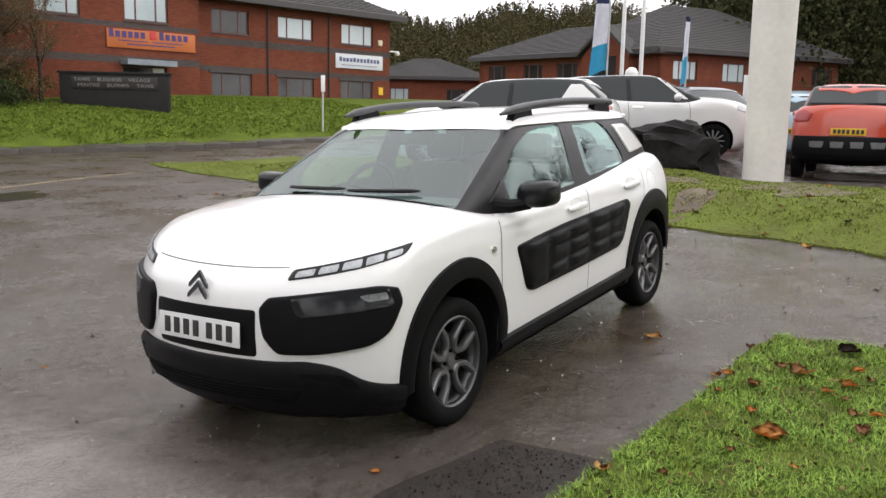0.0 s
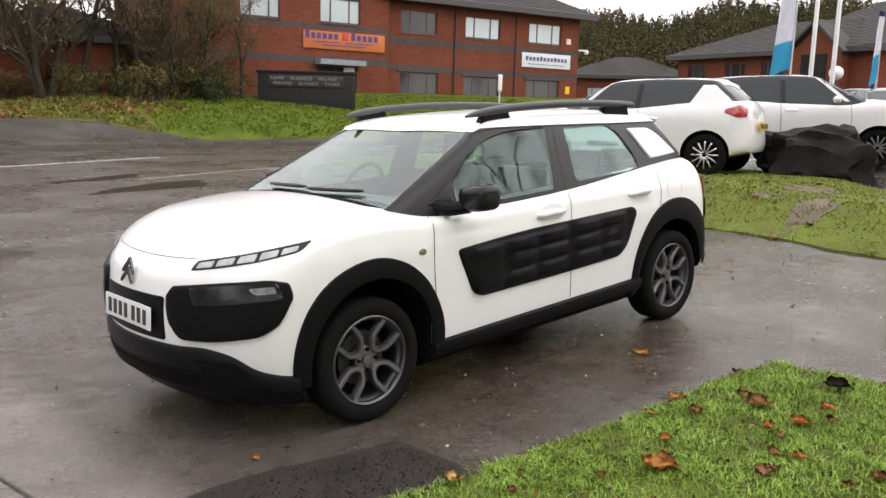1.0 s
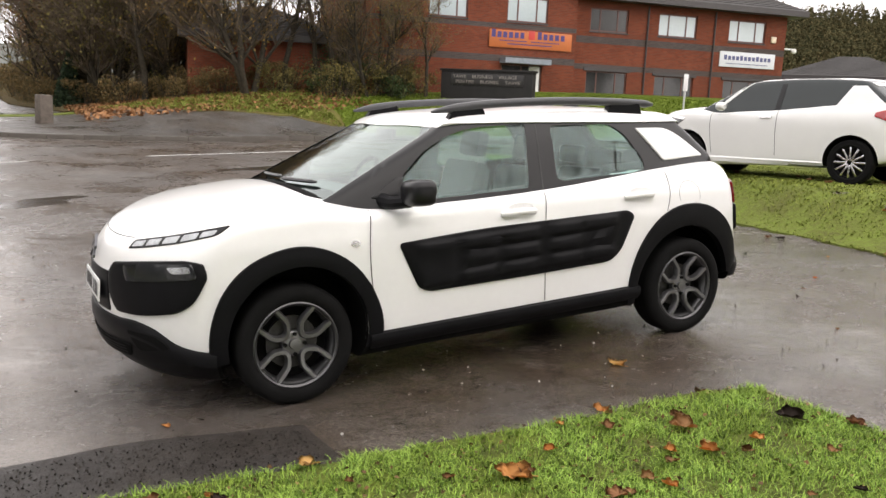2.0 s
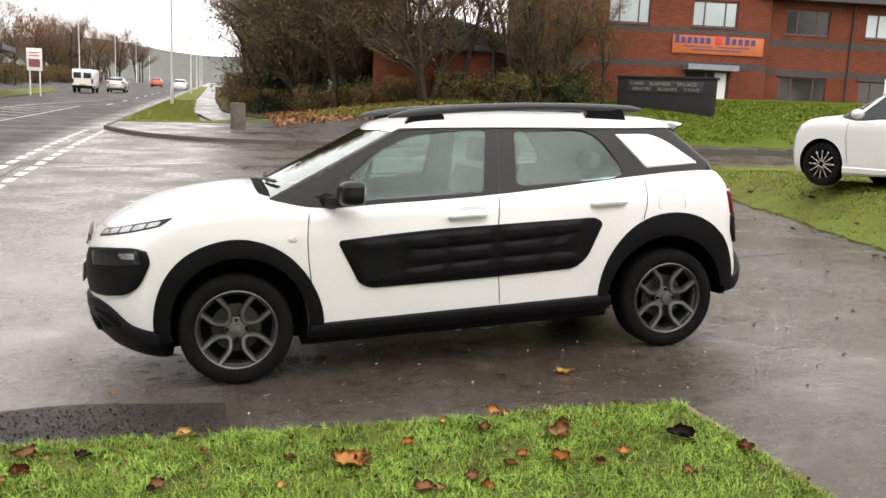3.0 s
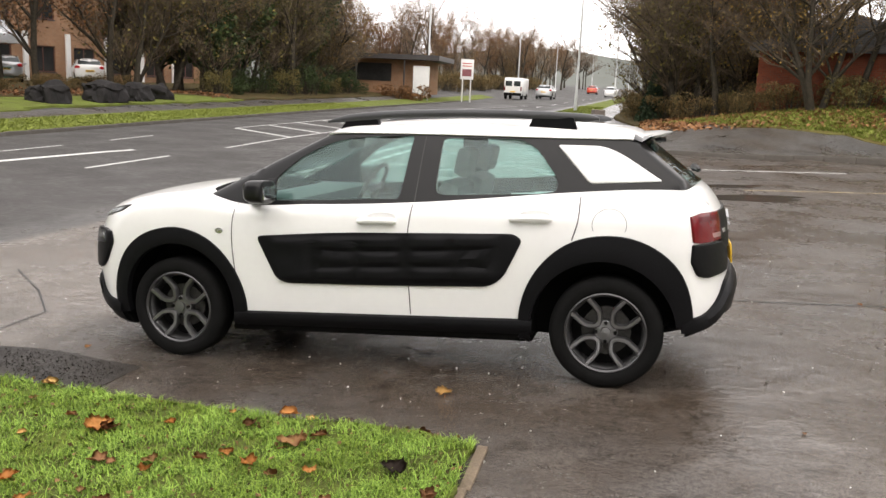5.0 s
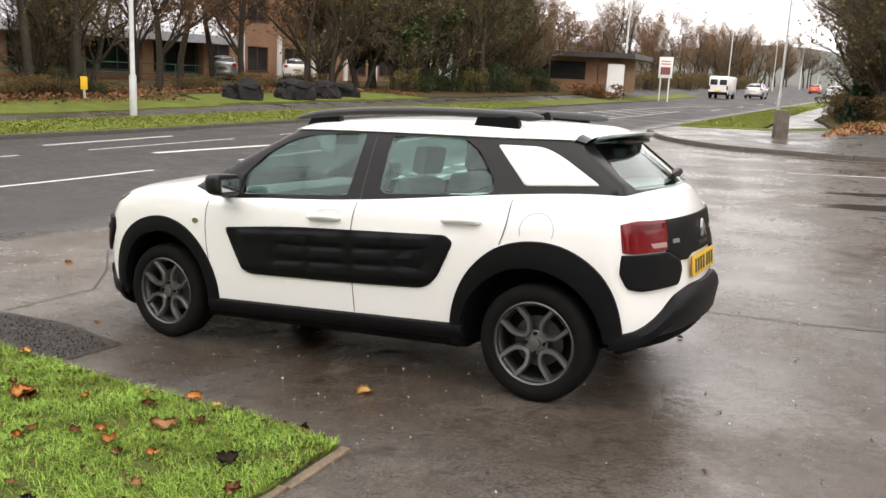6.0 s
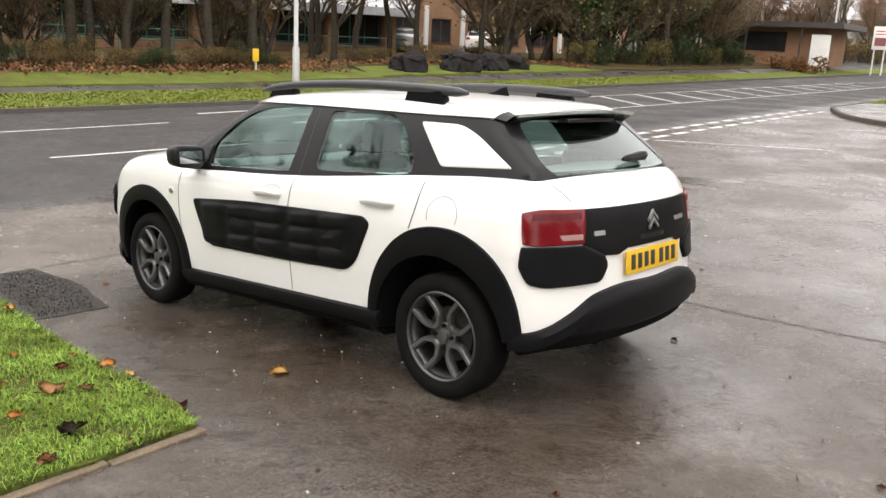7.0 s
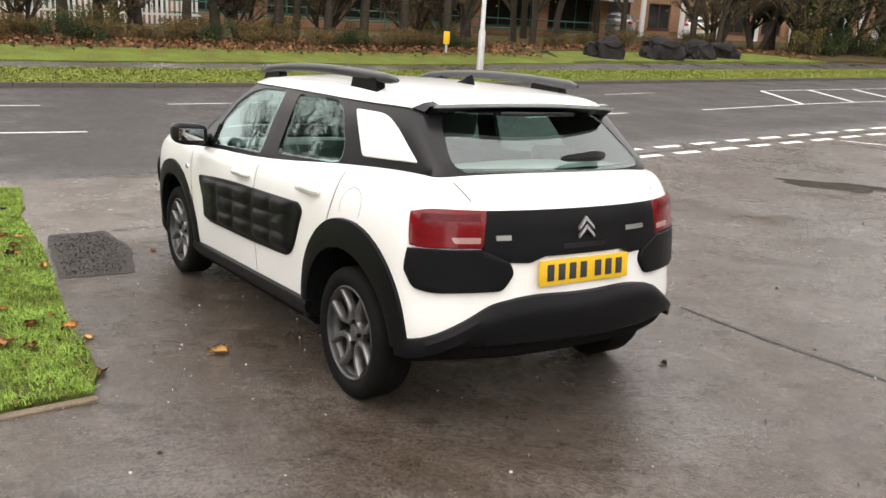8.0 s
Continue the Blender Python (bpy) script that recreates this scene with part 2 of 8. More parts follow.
LITTER = material("leaf_litter", (0.11, 0.065, 0.032), 0.95, spread=0.5, scale=2.5, bump=1.0, bump_scale=22, alt=(0.04, 0.05, 0.018), spec=0.1)
KERBSTONE = material("kerb_concrete", (0.085, 0.075, 0.064), 0.8, spread=0.35, scale=3, bump=0.3, bump_scale=80)
EDGING = material("edging_concrete", (0.18, 0.135, 0.09), 0.75, spread=0.4, scale=6, bump=0.4, bump_scale=90)
LINE = material("worn_white_line", (0.72, 0.72, 0.70), 0.7, spread=0.4, scale=5, alt=(0.42, 0.41, 0.40))
YLINE = material("worn_yellow_line", (0.55, 0.42, 0.22), 0.6, spread=0.4, scale=5, alt=(0.2, 0.17, 0.12))
WATER = material("rain_water", (0.05, 0.044, 0.039), 0.14, spread=0.0, bump=0.08, bump_scale=7, spec=0.3)


# ---------------------------------------------------------------- ground sheet
def ground_sheet():
    bm = bmesh.new()
    radii = [0.35 * 1.07**i for i in range(1, 130)]
    radii = [r for r in radii if r < 1500] + [1500, 3500]
    n = 180
    rows = []
    for r in radii:
        a = np.arange(n) * 2 * math.pi / n
        x, y = r * np.cos(a), r * np.sin(a)
        d = y - kerb_y(x)
        under = 0.3 * step(0.25, 0.7, d) * (1 - step(5, 8, d)) * step(2, 4, x)
        rows.append(np.stack([x, y, land(x, y) - under], 1).tolist())
    vs = grid_faces(bm, rows, closed_v=True)
    c = bm.verts.new((0, 0, 0))
    for k in range(n):
        bm.faces.new((c, vs[0][k], vs[0][(k + 1) % n]))
    return bm


ground = part("ground", ground_sheet(), ASPHALT)
tagged(ground, "wet brown-grey tarmac of the junction and its apron", "ground", kind="structure")


def sheet(name, outline, lift, mat, spacing, label, category, kind="structure", skirt=0.12, rough=0.0):
    """A patch of ground laid over the land, with a turned-down rim."""
    pts = [Vector(p) for p in outline]
    rim = []
    rng = random.Random(len(outline) * 7 + int(spacing * 100))
    for i, p in enumerate(pts):
        q = pts[(i + 1) % len(pts)]
        k = max(1, int((q - p).length / spacing))
        rim += [p.lerp(q, j / k) + Vector((rng.uniform(-rough, rough), rng.uniform(-rough, rough))) for j in range(k)]
    xs, ys = [p.x for p in rim], [p.y for p in rim]
    inner = []
    for x in np.arange(min(xs), max(xs), spacing):
        for y in np.arange(min(ys), max(ys), spacing):
            inner.append(Vector((x + rng.uniform(-0.3, 0.3) * spacing, y + rng.uniform(-0.3, 0.3) * spacing)))
    n = len(rim)
    out = delaunay_2d_cdt(rim + inner, [(i, (i + 1) % n) for i in range(n)], [], 1, 1e-5)
    co = np.array([(v.x, v.y) for v in out[0]])
    z = land(co[:, 0], co[:, 1]) + lift
    bm = bmesh.new()
    vs = [bm.verts.new((p[0], p[1], h)) for p, h in zip(co, z)]
    for f in out[2]:
        try:
            bm.faces.new([vs[i] for i in f])
        except ValueError:
            pass
    made = bmesh.ops.extrude_edge_only(bm, edges=[e for e in bm.edges if e.is_boundary])["geom"]
    for v in made:
        if isinstance(v, bmesh.types.BMVert):
            v.co.z -= skirt + lift
    bmesh.ops.delete(bm, geom=[v for v in bm.verts if not v.link_faces], context="VERTS")
    return tagged(part(name, bm, mat), label, category, kind=kind)


VERGE = [(-4.75, -1.35), (-3.4, -1.55), (-2.2, -1.57), (-1.4, -1.63), (-0.6, -1.73), (0.2, -1.74), (0.80, -1.82), (0.82, -2.3), (0.84, -7.5), (-6.5, -7.5), (-5.6, -3.0)]
sheet("grass_verge", VERGE, 0.03, MOSS, 0.22, "green grass island strewn with dead leaves", "grass", rough=0.03)
ys = [-6, -4, -2.05, -1.1, -0.1, 1.0, 2.1, 3.4, 4.7, 6.8, 8.8, 10.8, 12.8, 14.6]
BANK = [(float(edge_of_verge(y)), y) for y in ys] + [(9.7, 15.7), (10.9, 14.9), (13.6, 14.5), (14.4, 12.0), (12.5, 8.0), (10.8, 5.5), (9.3, 1.4), (8.6, 0.4), (8.2, -1.2), (8.3, -2.6), (9.0, -6)]
sheet("grass_bank", BANK, 0.03, TURF, 0.35, "worn grass bank with bare muddy spots", "grass", rough=0.06)
xs = np.linspace(8.6, 40, 16)
LAWN_EDGE = [(float(x), float(kerb_y(x)) + (1.1 if x > 9.5 else 1.5)) for x in xs]
sheet("lawn", LAWN_EDGE + [(44, 30), (30, 40), (9.2, 40), (8.6, 30.0), (8.4, 25.5), (8.9, 24.0)], 0.12, LAWN, 0.9, "mown green lawn climbing to the offices", "grass", rough=0.08)
ROUGH = material("rough_grass", (0.125, 0.135, 0.035), 0.95, spread=0.5, scale=1.3, bump=1.0, bump_scale=20, alt=(0.105, 0.065, 0.03), spec=0.1)
sheet("rough_ground", [(8.62, 23.1), (8.92, 24.0), (8.42, 25.5), (8.62, 30.0), (9.22, 40), (2, 40), (1.0, 30.0), (4.0, 24.8), (7.0, 24.0)], 0.122, ROUGH, 0.6, "rough grass and leaf litter below the corner trees", "grass", rough=0.1)
sheet("grass_corner", [(-4.85, 27.6), (-4.9, 90), (-5.0, 190), (-3.6, 190), (-3.0, 64), (-2.6, 40), (-2.0, 30), (0.6, 29.6), (0.9, 28.6), (-2.0, 28.8)], 0.125, TURF, 1.1, "rough grass strip beside the main road", "grass", rough=0.1)
sheet("footpath", [(-2.6, 40), (-3.0, 64), (-3.4, 190), (-2.0, 190), (-1.6, 64), (-1.2, 40), (0.2, 30.5), (-1.6, 30.3)], 0.115, PAVE, 2.0, "pale tarmac footpath along the trees", "path")
sheet("woodland_floor", [(0.4, 30.6), (-1.1, 40), (-1.5, 64), (-1.9, 190), (20, 190), (20, 60), (9, 41), (3.5, 41), (1.2, 31)], 0.14, LITTER, 1.6, "brown leaf litter under the trees", "leaf litter", rough=0.2)
sheet("grass_roadside", [(-14.35, -14), (-14.35, 60), (-15.2, 80), (-17.0, 82), (-16.6, 60), (-16.5, 20), (-16.4, -14)], 0.07, TURF, 1.2, "green roadside grass behind the far kerb", "grass", rough=0.06)
sheet("pavement_west", [(-16.45, -14), (-16.6, 20), (-16.65, 60), (-18.0, 60), (-17.75, 20), (-17.35, 8), (-17.3, -14)], 0.045, PAVE, 1.8, "grey tarmac pavement across the road", "pavement")
sheet("grass_strip", [(-17.25, -14), (-17.3, 8), (-17.7, 17.5), (-19.4, 17.5), (-19.2, 8), (-19.0, -14)], 0.08, TURF, 1.2, "rough grass before the leaf-strewn bank", "grass", rough=0.12)
sheet("litter_bank", [(-18.7, -14), (-18.9, 17), (-20.5, 18), (-20.7, 30), (-18.2, 33), (-18.1, 62), (-60, 62), (-60, -14)], 0.07, LITTER, 2.0, "leaf-strewn rough ground under the roadside trees", "leaf litter", rough=0.25)
sheet("grass_clearing", [(-18.05, 17.3), (-18.2, 32.8), (-20.4, 30), (-20.3, 18.4)], 0.075, TURF, 1.0, "short grass round the boulders", "grass", rough=0.15)
sheet("tarmac_patch", [(-2.75, -1.0), (-2.1, -0.94), (-1.38, -1.11), (-1.36, -1.60), (-2.2, -1.52), (-2.7, -1.46)], 0.004, PATCH, 0.15, "coarse dark tarmac repair in the apron", "road", skirt=0.01, rough=0.015)
sheet("pavement_north", [(float(x), float(kerb_y(x)) + 0.13) for x in np.linspace(-4.9, 40, 46)] + [(44, 15.0), (40, 13.6)] + [(x, y + 0.3) for x, y in LAWN_EDGE[::-1]] + [(7.0, 24.3), (4.0, 25.1), (1.0, 30.0), (-2.0, 29.0), (-4.85, 28)], 0.105, PAVE, 0.8, "wet dark pavement round the corner", "pavement")
MUD = material("bare_mud", (0.13, 0.10, 0.07), 0.8, spread=0.4, scale=4, bump=0.6, bump_scale=30)
for cx, cy, rx, ry in ((6.6, -1.0, 0.8, 0.45), (7.3, -0.5, 0.7, 0.6), (7.2, 0.9, 0.5, 0.3), (5.9, 0.3, 0.5, 0.22)):
    o = [(cx + rx * math.cos(a) * (1 + 0.25 * math.sin(3 * a + cx)), cy + ry * math.sin(a) * (1 + 0.2 * math.cos(5 * a))) for a in np.linspace(0, 2 * math.pi, 17)[:-1]]
    sheet("muddy_spot", o, 0.036, MUD, 0.2, "bare muddy spot in the grass", "mud", skirt=0.02, rough=0.04)


def puddle(cx, cy, rx, ry, turn, seed):
    rng = random.Random(seed)
    ph = [rng.uniform(0, 6.28) for _ in range(4)]
    o = []
    for a in np.linspace(0, 2 * math.pi, 41)[:-1]:
        r = 1 + 0.22 * math.sin(2 * a + ph[0]) + 0.16 * math.sin(3 * a + ph[1]) + 0.1 * math.sin(5 * a + ph[2]) + 0.06 * math.sin(9 * a + ph[3])
        x, y = rx * r * math.cos(a), ry * r * math.sin(a)
        o.append((cx + x * math.cos(turn) - y * math.sin(turn), cy + x * math.sin(turn) + y * math.cos(turn)))
    sheet("puddle", o, 0.003, WATER, 0.5, "shallow rain puddle on the tarmac", "puddle", skirt=0.006)


for k, (cx, cy, rx, ry, turn) in enumerate(((2.9, 10.8, 1.5, 0.4, 0.3), (2.6, 12.6, 0.9, 0.3, 0.35), (-2.0, 8.4, 0.8, 0.3, 0.5), (1.8, 19.2, 1.3, 0.12, 0.05),
        (-5.6, 6.9, 0.5, 0.2, 1.5),
        (-1.2, 25.2, 1.3, 0.35, 0.2), (2.3, 24.0, 1.3, 0.3, -0.2))):
    puddle(cx, cy, rx, ry, turn, k)


def strip_line(name, pts, width, mat, lift=0.006, label="worn white road marking"):
    """A painted line on the land."""
    bm = bmesh.new()
    p = []
    for a, b in zip(pts[:-1], pts[1:]):
        k = max(1, int(math.dist(a, b) / 0.6))
        p += [(a[0] + (b[0] - a[0]) * j / k, a[1] + (b[1] - a[1]) * j / k) for j in range(k)]
    p.append(pts[-1])
    p = np.array(p)
    t = np.gradient(p, axis=0)
    t /= np.linalg.norm(t, axis=1)[:, None]
    nrm = np.stack([-t[:, 1], t[:, 0]], 1) * width / 2
    rows = []
    for q in (p - nrm, p + nrm):
        rows.append(np.stack([q[:, 0], q[:, 1], land(q[:, 0], q[:, 1]) + lift], 1).tolist())
    grid_faces(bm, rows)
    return tagged(part(name, bm, mat), label, "road marking", kind="structure")


for row, x0 in enumerate((-4.78, -5.32)):
    for k in range(21):
        y0 = 4.6 + 0.92 * k + 0.1 * row
        strip_line("give_way_mark", [(x0 - 0.004 * y0, y0), (x0 - 0.004 * y0, y0 + 0.58)], 0.16, LINE, label="worn white give-way dash")
for a, b in ((-11.0, -6.6), (-4.4, 0.1), (1.9, 6.2), (8.4, 11.2)):
    strip_line("lane_dash", [(-8.85, a), (-8.85, b)], 0.09, LINE)
for a, b in ((-9.6, -6.0), (-3.9, -0.1), (2.1, 5.6), (7.2, 11.6), (13.4, 15.3)):
    strip_line("lane_dash", [(-11.6 - 0.02 * max(a, 0), a), (-11.6 - 0.02 * max(b, 0), b)], 0.07, LINE)
strip_line("lane_dash", [(-10.65, 7.9), (-10.3, 10.9), (-10.12, 11.8)], 0.19, LINE)
strip_line("lane_dash", [(-12.85, 7.0), (-13.1, 10.8)], 0.12, LINE)
strip_line("hatch_edge", [(-8.78, 13.6), (-8.9, 18), (-8.6, 30), (-8.5, 44)], 0.08, LINE)
strip_line("hatch_edge", [(-11.75, 19.6), (-11.4, 30), (-10.9, 44), (-8.6, 60)], 0.07, LINE)
for k in range(12):
    y0 = 17.6 + 2.25 * k
    strip_line("hatch_bar", [(-8.95 + 0.02 * k, y0), (-11.7 + 0.05 * k, y0 + 2.0)], 0.13, LINE)
for k in range(8):
    strip_line("lane_dash", [(-7.6 - 0.02 * k, 48 + 9 * k), (-7.6 - 0.02 * k, 51 + 9 * k)], 0.1, LINE)
strip_line("centre_dash", [(0.66, 15.1), (5.85, 17.12)], 0.09, LINE)
strip_line("centre_dash", [(-4.6, 12.5), (-1.75, 13.95)], 0.08, LINE)
strip_line("yellow_line", [(3.1, 12.1), (5.2, 12.85), (7.8, 13.7)], 0.07, YLINE, label="worn yellow kerbside line")
JOINT = material("tar_joint", (0.014, 0.013, 0.012), 0.5, spread=0.2)
for pts in ([(-5.08, 6.2), (-5.02, 7.6), (-5.09, 9.3)], [(-5.06, 10.4), (-5.1, 12.2), (-5.04, 14.6)], [(-5.1, 16.2), (-5.05, 18.4), (-5.11, 21.0)]):
    strip_line("tar_joint", pts, 0.045, JOINT, 0.005, "dark tar joint between the worn dashes")
CRACK = material("crack_tar", (0.012, 0.012, 0.012), 0.5, spread=0.2)
for pts in ([(0.9, 1.95), (1.6, 1.90), (2.4, 1.94), (3.4, 2.1), (4.6, 2.3)], [(-4.2, 1.2), (-3.4, 0.5), (-2.85, -0.1), (-2.75, -0.95)], [(-2.2, 8.4), (-1.0, 8.8), (0.4, 8.7)]):
    strip_line("tarmac_crack", pts, 0.024 if pts[0][0] > 0 else 0.014, CRACK, 0.006, "dark crack in the tarmac")


# kerbs: a run of stones
def kerb_run(name, line, label, height=0.12, width=0.13, length=0.91):
    run = thing(name, label, "kerb", kind="structure")
    bm = bmesh.new()
    box(bm, (-length / 2 + 0.003, 0, -0.15), (length / 2 - 0.003, width, height), 0.018)
    me = mesh_of("kerbstone", bm, KERBSTONE)
    me.set_sharp_from_angle(angle=radians(40))
    p = np.array(line, float)
    s = np.r_[0, np.cumsum(np.hypot(*np.diff(p, axis=0).T))]
    for d in np.arange(length / 2, s[-1], length):
        x, y = np.interp(d, s, p[:, 0]), np.interp(d, s, p[:, 1])
        x2, y2 = np.interp(d + 0.1, s, p[:, 0]), np.interp(d + 0.1, s, p[:, 1])
        x1, y1 = np.interp(d - 0.1, s, p[:, 0]), np.interp(d - 0.1, s, p[:, 1])
        ob = new("kerbstone", me)
        ob.parent = run
        ob.matrix_local = pose(x, y, float(land(x, y)), 0, 0, math.degrees(math.atan2(y2 - y1, x2 - x1)))
    return run


xs = np.linspace(-5.0, 26, 90)
kerb_run("kerb_north", [(-5.0, 60), (-5.0, 40), (-5.0, 27)] + list(zip(xs, kerb_y(xs))), "worn concrete kerb round the corner")
kerb_run("kerb_west", [(-14.2, -12), (-14.22, 30), (-14.3, 62)][::1], "concrete kerb of the far roadside", 0.10)

# edging stones of the grass island
edging = thing("edging", "flush brown concrete edging of the grass island", "edging", kind="structure")
bm = bmesh.new()
box(bm, (-0.05, -0.22, -0.1), (0.0, 0.22, 0.012), 0.006)
me = mesh_of("edging_stone", bm, EDGING)
for k in range(9):
    ob = new("edging_stone", me)
    ob.parent = edging
    x, y = 0.87 + 0.004 * k, -2.04 - 0.45 * k
    ob.matrix_local = pose(x, y, float(land(x, y)), 0, 0, 2)


# ---------------------------------------------------------------- the white car
# Its own axes: front towards -x, passenger side towards -y, tyres on z = 0.
CAR = pose(0, 0, 0, -1.505, -2.213, 0)
nose_x = curve([0.15, 0.24, 0.36, 0.5, 0.65, 0.78, 0.86, 0.95, 1.1], [-1.995, -2.07, -2.112, -2.132, -2.127, -2.09, -2.035, -1.91, -1.6])
tail_x = curve([0.2, 0.34, 0.5, 0.58, 0.7, 0.85, 1.0, 1.1, 1.2], [1.855, 1.945, 1.975, 1.965, 1.95, 1.932, 1.892, 1.82, 1.7])
side_y = curve([0.15, 0.3, 0.5, 0.7, 0.86, 0.95, 1.02, 1.1, 1.2], [0.80, 0.835, 0.855, 0.866, 0.862, 0.845, 0.815, 0.77, 0.70])
plan_y = curve([-2.2, -1.8, -1.45, -1.1, -0.6, 0.2, 0.9, 1.3, 1.65, 2.1], [0.90, 0.965, 1.0, 1.0, 0.994, 0.994, 0.994, 0.988, 0.96, 0.90])
deck_z = curve([-2.2, -2.0, -1.85, -1.65, -1.4, -1.15, -0.9, -0.4, 0.3, 1.1, 1.5, 1.75, 2.1], [0.70, 0.85, 0.925, 0.985, 1.025, 1.042, 1.005, 1.027, 1.071, 1.132, 1.145, 1.135, 1.08])


def smooth_max(values, k):
    m = np.max(values, axis=0)
    return m + k * np.log(np.sum(np.exp((np.array(values) - m) / k), axis=0))


def body_field(x, y, z):
    a = np.abs(y)
    front = nose_x(z) + 0.30 * a**2 + 0.36 * a**4 - x
    back = x - (tail_x(z) - 0.18 * a**2 - 0.26 * a**4)
    flank = a - side_y(z) * plan_y(x) * 0.978
    top = z - (deck_z(x) - 0.075 * a**2 - 0.05 * a**6)
    low = 0.145 + 0.02 * np.clip((x + 1.3) / 0.3, 0, 1) + 0.07 * np.clip((x + 0.9) / 1.8, 0, 1) + 0.10 * np.clip((x - 1.4) / 0.4, 0, 1) - z
    return smooth_max([front, back, flank, top, low], 0.022)


roof_z = curve([-0.7, -0.45, -0.2, 0.2, 0.6, 1.0, 1.4, 1.7], [1.37, 1.405, 1.432, 1.455, 1.46, 1.452, 1.425, 1.39])
cabin_y = curve([-1.1, -0.8, -0.3, 0.4, 1.0, 1.4, 1.8], [0.725, 0.752, 0.775, 0.778, 0.758, 0.72, 0.65])


def cabin_field(x, y, z, inset=0.0):
    a = np.abs(y)
    front = (-1.13 + (z - 1.03) * 2.05 + 0.20 * a**2) - x
    back = x - np.minimum(1.80 - (z - 1.12) * 1.30 - 0.25 * a**2, 1.79 - 0.25 * a**2 - 1.2 * np.clip(1.12 - z, 0, 1))
    flank = a - (cabin_y(x) - (z - 1.0) * 0.36 - np.clip(z - 1.25, 0, 1) ** 2 * 0.6)
    top = z - (roof_z(x) - 0.075 * a**2)
    low = 0.88 - z
    return smooth_max([front * 0.44, back * 0.62, flank, top, low], 0.012) + inset


def onto(field, outer, inner, lift=0.0):
    """Where the ways from outer to inner points meet a shape; lift: metres proud of it."""
    P, Q = np.array(outer, float), np.array(inner, float)
    lo, hi = np.zeros(len(P)), np.ones(len(P))
    for _ in range(18):
        m = (lo + hi) / 2
        X = P + (Q - P) * m[:, None]
        out = field(X[:, 0], X[:, 1], X[:, 2]) > 0
        lo, hi = np.where(out, m, lo), np.where(out, hi, m)
    X = P + (Q - P) * hi[:, None]
    if lift:
        e = 1e-3
        g = np.stack([field(X[:, 0] + e, X[:, 1], X[:, 2]) - field(X[:, 0] - e, X[:, 1], X[:, 2]),
                      field(X[:, 0], X[:, 1] + e, X[:, 2]) - field(X[:, 0], X[:, 1] - e, X[:, 2]),
                      field(X[:, 0], X[:, 1], X[:, 2] + e) - field(X[:, 0], X[:, 1], X[:, 2] - e)], 1)
        X = X + lift * g / np.linalg.norm(g, axis=1)[:, None]
    return X


def shell(field, lo, hi, core_lo, core_hi, gap):
    """A closed skin of quads over a shape, shot from a box towards a core."""
    lo, hi = np.array(lo, float), np.array(hi, float)
    n = np.maximum(2, ((hi - lo) / gap).astype(int))
    keys, faces = {}, []

    def vert(i, j, k):
        return keys.setdefault((i, j, k), len(keys))

    for ax in range(3):
        b, c = [q for q in range(3) if q != ax]
        for end in (0, n[ax]):
            for i in range(n[b]):
                for j in range(n[c]):
                    quad = []
                    for di, dj in ((0, 0), (1, 0), (1, 1), (0, 1)):
                        idx = [0, 0, 0]
                        idx[ax], idx[b], idx[c] = end, i + di, j + dj
                        quad.append(vert(*idx))
                    faces.append(quad)
    P = lo + (hi - lo) * (np.array(list(keys)) / n)
    Q = np.clip(P, core_lo, core_hi)
    X = onto(field, P, Q)
    bm = bmesh.new()
    vs = [bm.verts.new(p) for p in X]
    for f in faces:
        bm.faces.new([vs[i] for i in f])
    return bm


def cut(bm, cutters):
    """bm with other closed shapes taken out of it; the cut faces take material slot 1."""
    obs = []
    me = bpy.data.meshes.new("solid")
    bmesh.ops.recalc_face_normals(bm, faces=bm.faces)
    bm.to_mesh(me)
    bm.free()
    me.materials.append(PAINT)
    base = new("solid", me)
    for c in cutters:
        bmesh.ops.recalc_face_normals(c, faces=c.faces)
        cm = bpy.data.meshes.new("cutter")
        c.to_mesh(cm)
        c.free()
        cm.materials.append(LINER)
        ob = new("cutter", cm)
        obs.append(ob)
        mod = base.modifiers.new("cut", "BOOLEAN")
        mod.operation, mod.object, mod.solver, mod.material_mode = "DIFFERENCE", ob, "EXACT", "TRANSFER"
    bpy.context.view_layer.update()
    done = bpy.data.meshes.new_from_object(base.evaluated_get(bpy.context.evaluated_depsgraph_get()))
    out = bmesh.new()
    out.from_mesh(done)
    for o in obs + [base]:
        data = o.data
        bpy.data.objects.remove(o)
        bpy.data.meshes.remove(data)
    bpy.data.meshes.remove(done)
    return out


def cylinder(bm, centre, axis, radius, depth, sides=48):
    r = bmesh.ops.create_cone(bm, cap_ends=True, segments=sides, radius1=radius, radius2=radius, depth=depth)
    turn = Vector((0, 0, 1)).rotation_difference(Vector(axis)).to_matrix().to_4x4()
    bmesh.ops.transform(bm, matrix=Matrix.Translation(centre) @ turn, verts=r["verts"])
    return bm


HUB_Z, HUB_X = 0.312, 1.2975
car = thing("parked_car", "white crossover car with black door bumpers parked on wet tarmac", "car", CAR)


